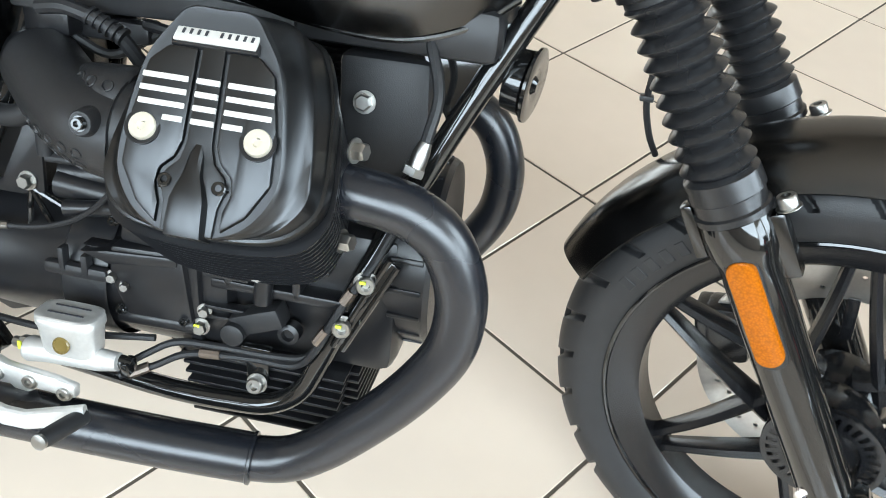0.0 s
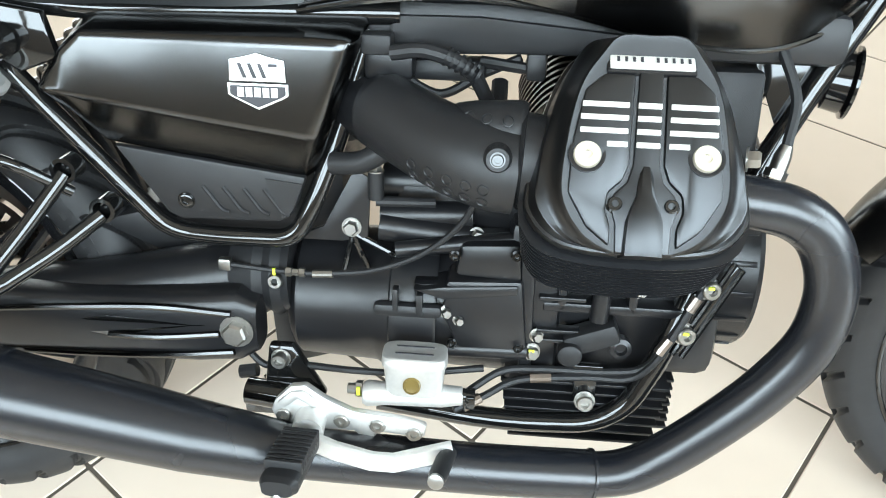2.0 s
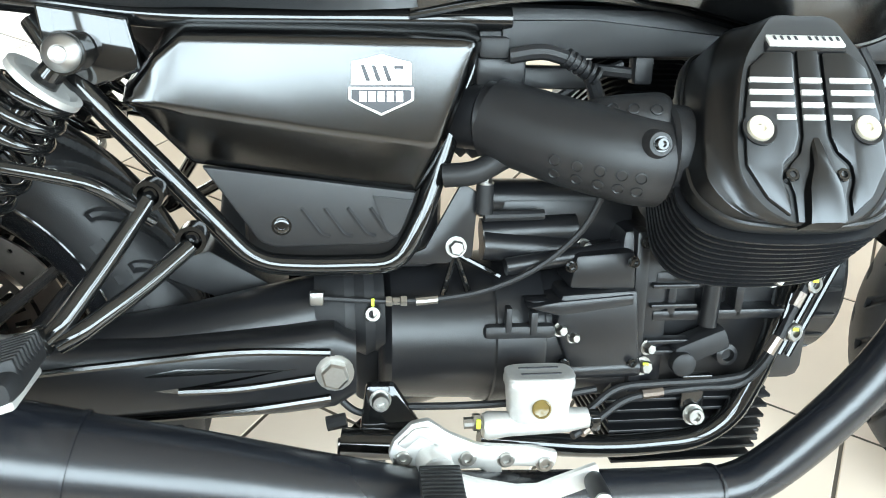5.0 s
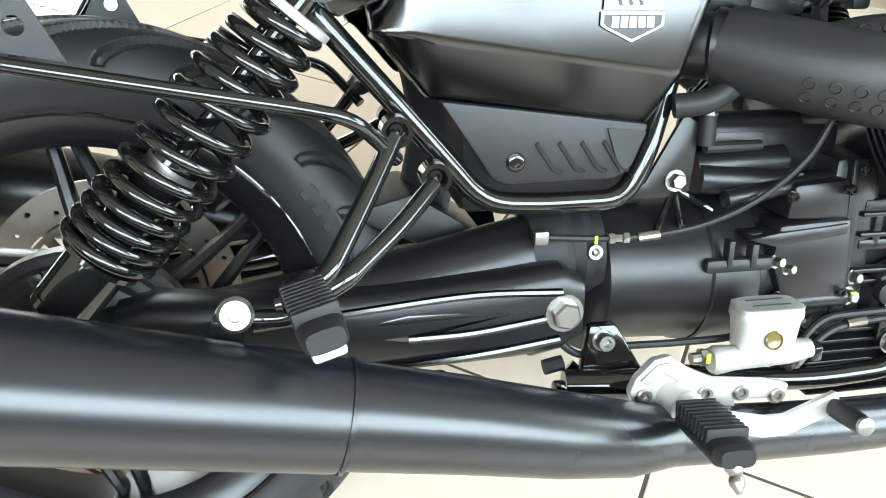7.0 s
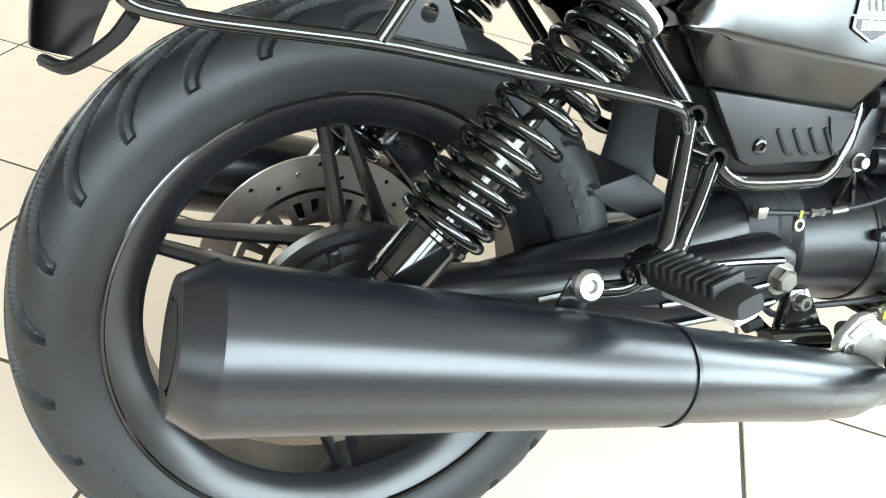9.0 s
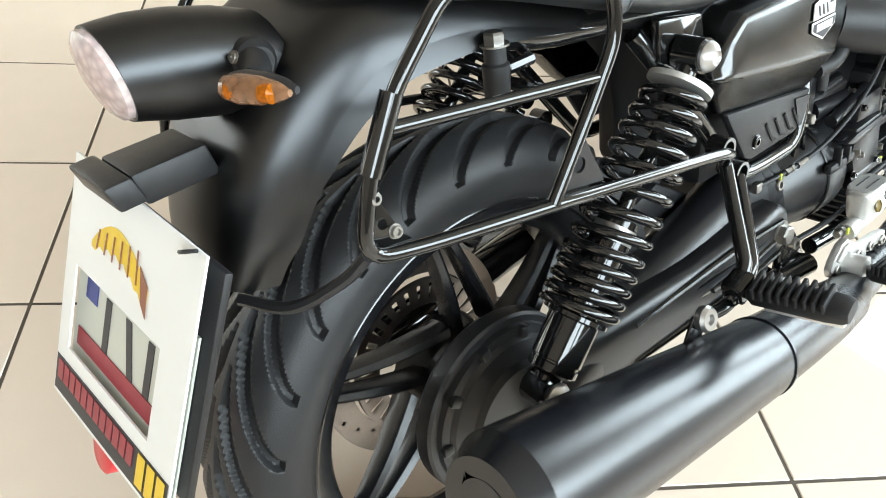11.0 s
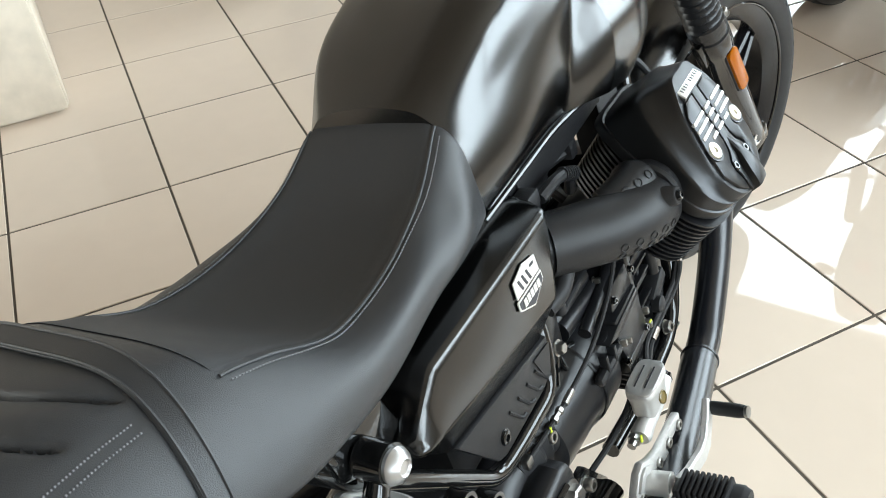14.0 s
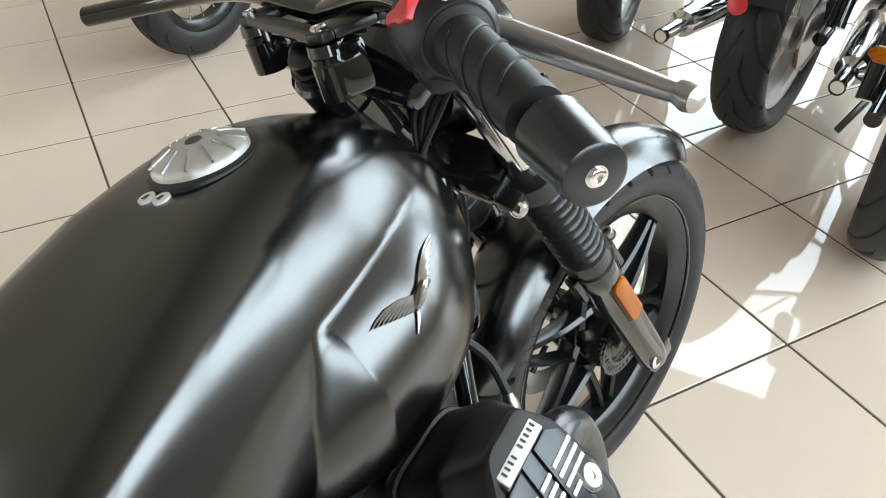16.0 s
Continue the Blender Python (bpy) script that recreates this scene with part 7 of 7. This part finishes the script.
    part("clamp_floor", bar(-reach + 0.020, reach - 0.020, 0.008, 0.050, -0.024, -0.016, 0.001), GLOSS, clamp)
    for sgn in (-1, 1):
        part("riser", merge(lathe(at(sgn * reach, 0.003, -0.060), (0, 0, 1), [(0, .016), (.030, .017), (.032, .0155), (.036, .0155), (.038, .017), (.047, .016)], 24),
                            bar(sgn * reach - 0.018, sgn * reach + 0.018, 0.0, 0.030, -0.060, -0.014, 0.006)), GLOSS, clamp, "gloss black riser block")
        for f in (0.001, 0.053):
            part("clamp_bolt", lathe(at(sgn * reach, f, -0.004), (0, 0, 1), [(0, .0068), (.004, .0068), (.005, .0058), (.005, .0036), (.001, .0032), (.001, .0005)], 24), CHROME, clamp)
    stem = Vector((0.992, -0.022, 0.978))
    part("head_nut", lathe(stem, HEAD_DIR, [(-.012, .024), (-.008, .024), (-.007, .021), (-.004, .021), (-.003, .023), (0, .023), (.001, .0195), (.010, .019), (.012, .016), (.012, .001)], 36), HEADPAINT, bike, "machined steering head nut")
    part("head_tube", lathe(stem - HEAD_DIR * 0.115, HEAD_DIR, [(0, .028), (.004, .033), (.060, .034), (.062, .030), (.098, .030), (.103, .026)], 36), GLOSS, bike, "gloss black steering head")
    for k in range(4):
        part("control_cable", (tube(spline([(0.955 + 0.01 * k, -0.19 + 0.02 * k, 1.00), (1.01 + 0.01 * k, -0.16, 0.96), (1.06, -0.10 + 0.01 * k, .90), (1.05, -0.06, .84 - 0.01 * k), (1.06, -0.03, .76)], 6), 0.0036, 8)), RUBBER, bike)
    part("brake_line", tube(spline([(0.995, -0.165, 1.045), (1.05, -0.17, 1.03), (1.10, -0.14, .97), (1.12, -0.09, .88)], 6), 0.0048, 8), STEEL, bike)
    part("headlamp", lathe((1.17, -0.03, .90), (1, -0.22, 0), [(-.05, .02), (-.04, .06), (0, .082), (.05, .088), (.055, .085), (.07, .05), (.072, .001)], 36), SATIN, bike, "black round headlamp shell")
    part("instrument", lathe((1.13, -0.02, 1.02), (-0.5, 0.1, 0.9), [(-.02, .03), (0, .05), (.02, .052), (.022, .048), (.020, .001)], 32), PLASTIC, bike, "round black instrument")


build_handlebar()


# ---- the other motorcycles of the showroom ----
def twin_pipe(b, s):
    """A chromed pipe with its can and dark outlet on one side of a parked machine."""
    can = [((-0.26, 0.255 * s, .305), .022), ((-0.14, 0.25 * s, .305), .024), ((-0.13, 0.25 * s, .305), .042), ((0.0, 0.24 * s, .305), .052), ((0.30, 0.19 * s, .29), .045), ((0.42, 0.18 * s, .27), .025), ((0.95, 0.15 * s, .24), .02)]
    pipe = part("exhaust", tube([q for q, _ in can], [r for _, r in can], 28), CHROME, b, "chromed exhaust pipe")
    part("tail_pipe", lathe((-0.261, 0.2552 * s, .305), (-1, 0.05 * s, 0.0), [(-.03, .014), (0, .018), (0.001, .0225), (-.01, .0235)], 24, False), GLOSS, pipe)


def parked_bike(m, body_mat, body_name, label, pipes=(-1, 1)):
    """A plain roadster parked upright: wheels, swing arm, twin pipes, tail, tank, seat, fork and bar, along +x."""
    b = thing("parked_motorcycle", label, "motorcycle", m, group="motorcycles on show")
    for name, x, R, wd in (("rear_wheel", 0.0, 0.315, 0.16), ("front_wheel", 1.45, 0.31, 0.11)):
        w = part(name, rim(R - 0.085, wd * 0.7), CASTALLOY if name == "rear_wheel" else CASTBLACK, b, at=Matrix.Translation((x, 0, R)))
        part("tyre", tyre(R, wd, R - 0.087, 14, 1.0, 480, 0.006, sweep=0.5, half_w=0.005), TYRE, w, "black tyre with curved grooves")
        part("hub", lathe((0, -0.06, 0), (0, 1, 0), [(0, .03), (.01, .05), (.06, .04), (.11, .05), (.12, .03)], 24), CASTALLOY, w)
        first = None
        for k in range(18):
            at = pose(0, 0, 0, 0, 20 * k, 0)
            if first is None:
                first = part("spoke", tube([(0.008, -0.03, 0.04), (0.0, 0.01, R - 0.11)], 0.0022, 6), CHROME, w, at=at)
            else:
                again(first, at)
        part("brake_disc", brake_disc(0.07, 0.12, 0.075, 24), STEEL, w)
    part("swing_arm", merge(tube([(0.0, -0.12, .315), (0.45, -0.10, .37)], 0.022, 12), tube([(0.0, 0.12, .315), (0.45, 0.10, .37)], 0.022, 12)), GLOSS, b)
    part("sprocket", lathe((0, -0.092, .315), (0, 1, 0), [(0, .10), (.006, .10)], 36), STEEL, b)
    part("chain", tube([(0.45, -0.09, .40), (0.0, -0.09, .415), (-0.07, -0.09, .38), (-0.10, -0.09, .315), (-0.07, -0.09, .25), (0.0, -0.09, .215), (0.45, -0.09, .33)], 0.008, 6), STEEL, b)
    for s in (-1, 1):
        if s in pipes:
            twin_pipe(b, s)
        part("shock", tube([(0.0, 0.15 * s, .36), (0.16, 0.14 * s, .66)], 0.026, 14), GLOSS, b)
        part("fork_leg", tube([(1.45, 0.10 * s, .31), (1.12, 0.10 * s, .98)], 0.023, 14), CHROME, b)
        part("indicator", lathe((-0.27, 0.13 * s, .58), (0.1, s, 0), [(-.03, .006), (-.02, .016), (.02, .018), (.035, .006)], 16), AMBER, b, "amber turn indicator")
        part("indicator_stalk", tube([(-0.22, 0.02 * s, .60), (-0.265, 0.12 * s, .58)], 0.006, 8), GLOSS, b)
    part("mudguard", tube(spline([(0.15, 0, .70), (-0.05, 0, .70), (-0.20, 0, .66), (-0.30, 0, .56)], 5), 0.085, 16, flat=0.18), body_mat, b)
    lampb = part("tail_lamp", lathe((-0.24, 0, .66), (-1, 0, 0.1), [(0, .03), (.02, .045), (.05, .045), (.06, .03), (.062, .001)], 24), RED, b, "red tail lamp")
    part("plate_board", block((-0.32, 0, .54), (0.008, 0.17, 0.13), 0.003, (0, -15, 0)), PLASTIC, b)
    part("tail_reflector", lathe((-0.335, 0.030, .478), (-1, 0, 0.25), [(-.006, .026), (.004, .026), (.006, .022)], 24), RED, b, "round red reflector")
    part("frame", merge(tube(rounded([(0.10, -0.10, .70), (0.55, -0.09, .70), (1.05, -0.03, .85)], 0.1), 0.016, 10), tube(rounded([(0.10, 0.10, .70), (0.55, 0.09, .70), (1.05, 0.03, .85)], 0.1), 0.016, 10), tube(rounded([(1.10, 0, .80), (0.95, 0, .35), (0.80, 0, .25), (0.45, 0, .27), (0.42, 0, .68)], 0.06), 0.018, 10)), GLOSS, b)
    part("engine", merge(block((0.68, 0, .42), (0.36, 0.28, 0.26), 0.05), block((0.76, 0, .60), (0.2, 0.2, 0.16), 0.03, (0, -15, 0))), ENGINE, b)
    body = {0.45: [(0, .80), (.05, .79), (.09, .76), (.10, .72)], 0.60: [(0, .88), (.07, .87), (.13, .81), (.12, .73)], 0.85: [(0, .95), (.08, .93), (.15, .86), (.13, .77)], 1.02: [(0, .93), (.05, .91), (.09, .86), (.07, .80)]}
    part("fuel_tank", loft(skin(body, 0, 5, None, 6)), body_mat, b, body_name)
    saddle = {-0.22: [(0, .80), (.05, .79), (.07, .77), (.06, .75)], 0.0: [(0, .82), (.09, .81), (.12, .78), (.10, .74)], 0.3: [(0, .78), (.10, .77), (.13, .74), (.11, .71)], 0.47: [(0, .80), (.07, .79), (.10, .75), (.08, .72)]}
    part("seat", loft(skin(saddle, 0, 5, None, 6)), VINYL, b)
    part("handlebar", tube(rounded([(0.92, -0.38, 1.02), (1.06, -0.15, 1.03), (1.08, 0, 1.0), (1.06, 0.15, 1.03), (0.92, 0.38, 1.02)], 0.06), 0.012, 12), CHROME, b)
    part("headlamp", lathe((1.20, 0, .92), (1, 0, 0), [(-.08, .03), (-.05, .08), (.03, .09), (.05, .085), (.055, .001)], 28), CHROME, b)
    part("mirror_stem", merge(*[tube([(1.03, 0.2 * s, 1.03), (1.02, 0.3 * s, 1.18)], 0.005, 8) for s in (-1, 1)]), GLOSS, b)
    part("stand", tube([(0.55, 0.10, .28), (0.52, 0.22, .012)], 0.012, 8), GLOSS, b)
    return b


parked = parked_bike(pose(2.95, -0.01, 0, 0, 0, -12), SATIN, "black fuel tank", "dark roadster motorcycle parked on the showroom floor")
parked_bike(pose(2.46, -0.42, 0, 0, 0, -6), SATIN, "black fuel tank", "dark roadster motorcycle parked close to the front wheel", (-1,))
copy_thing(parked, pose(4.01, 1.84, 0, 0, 0, 178))
copy_thing(parked, pose(3.40, 0.62, 0, 0, 0, 4))
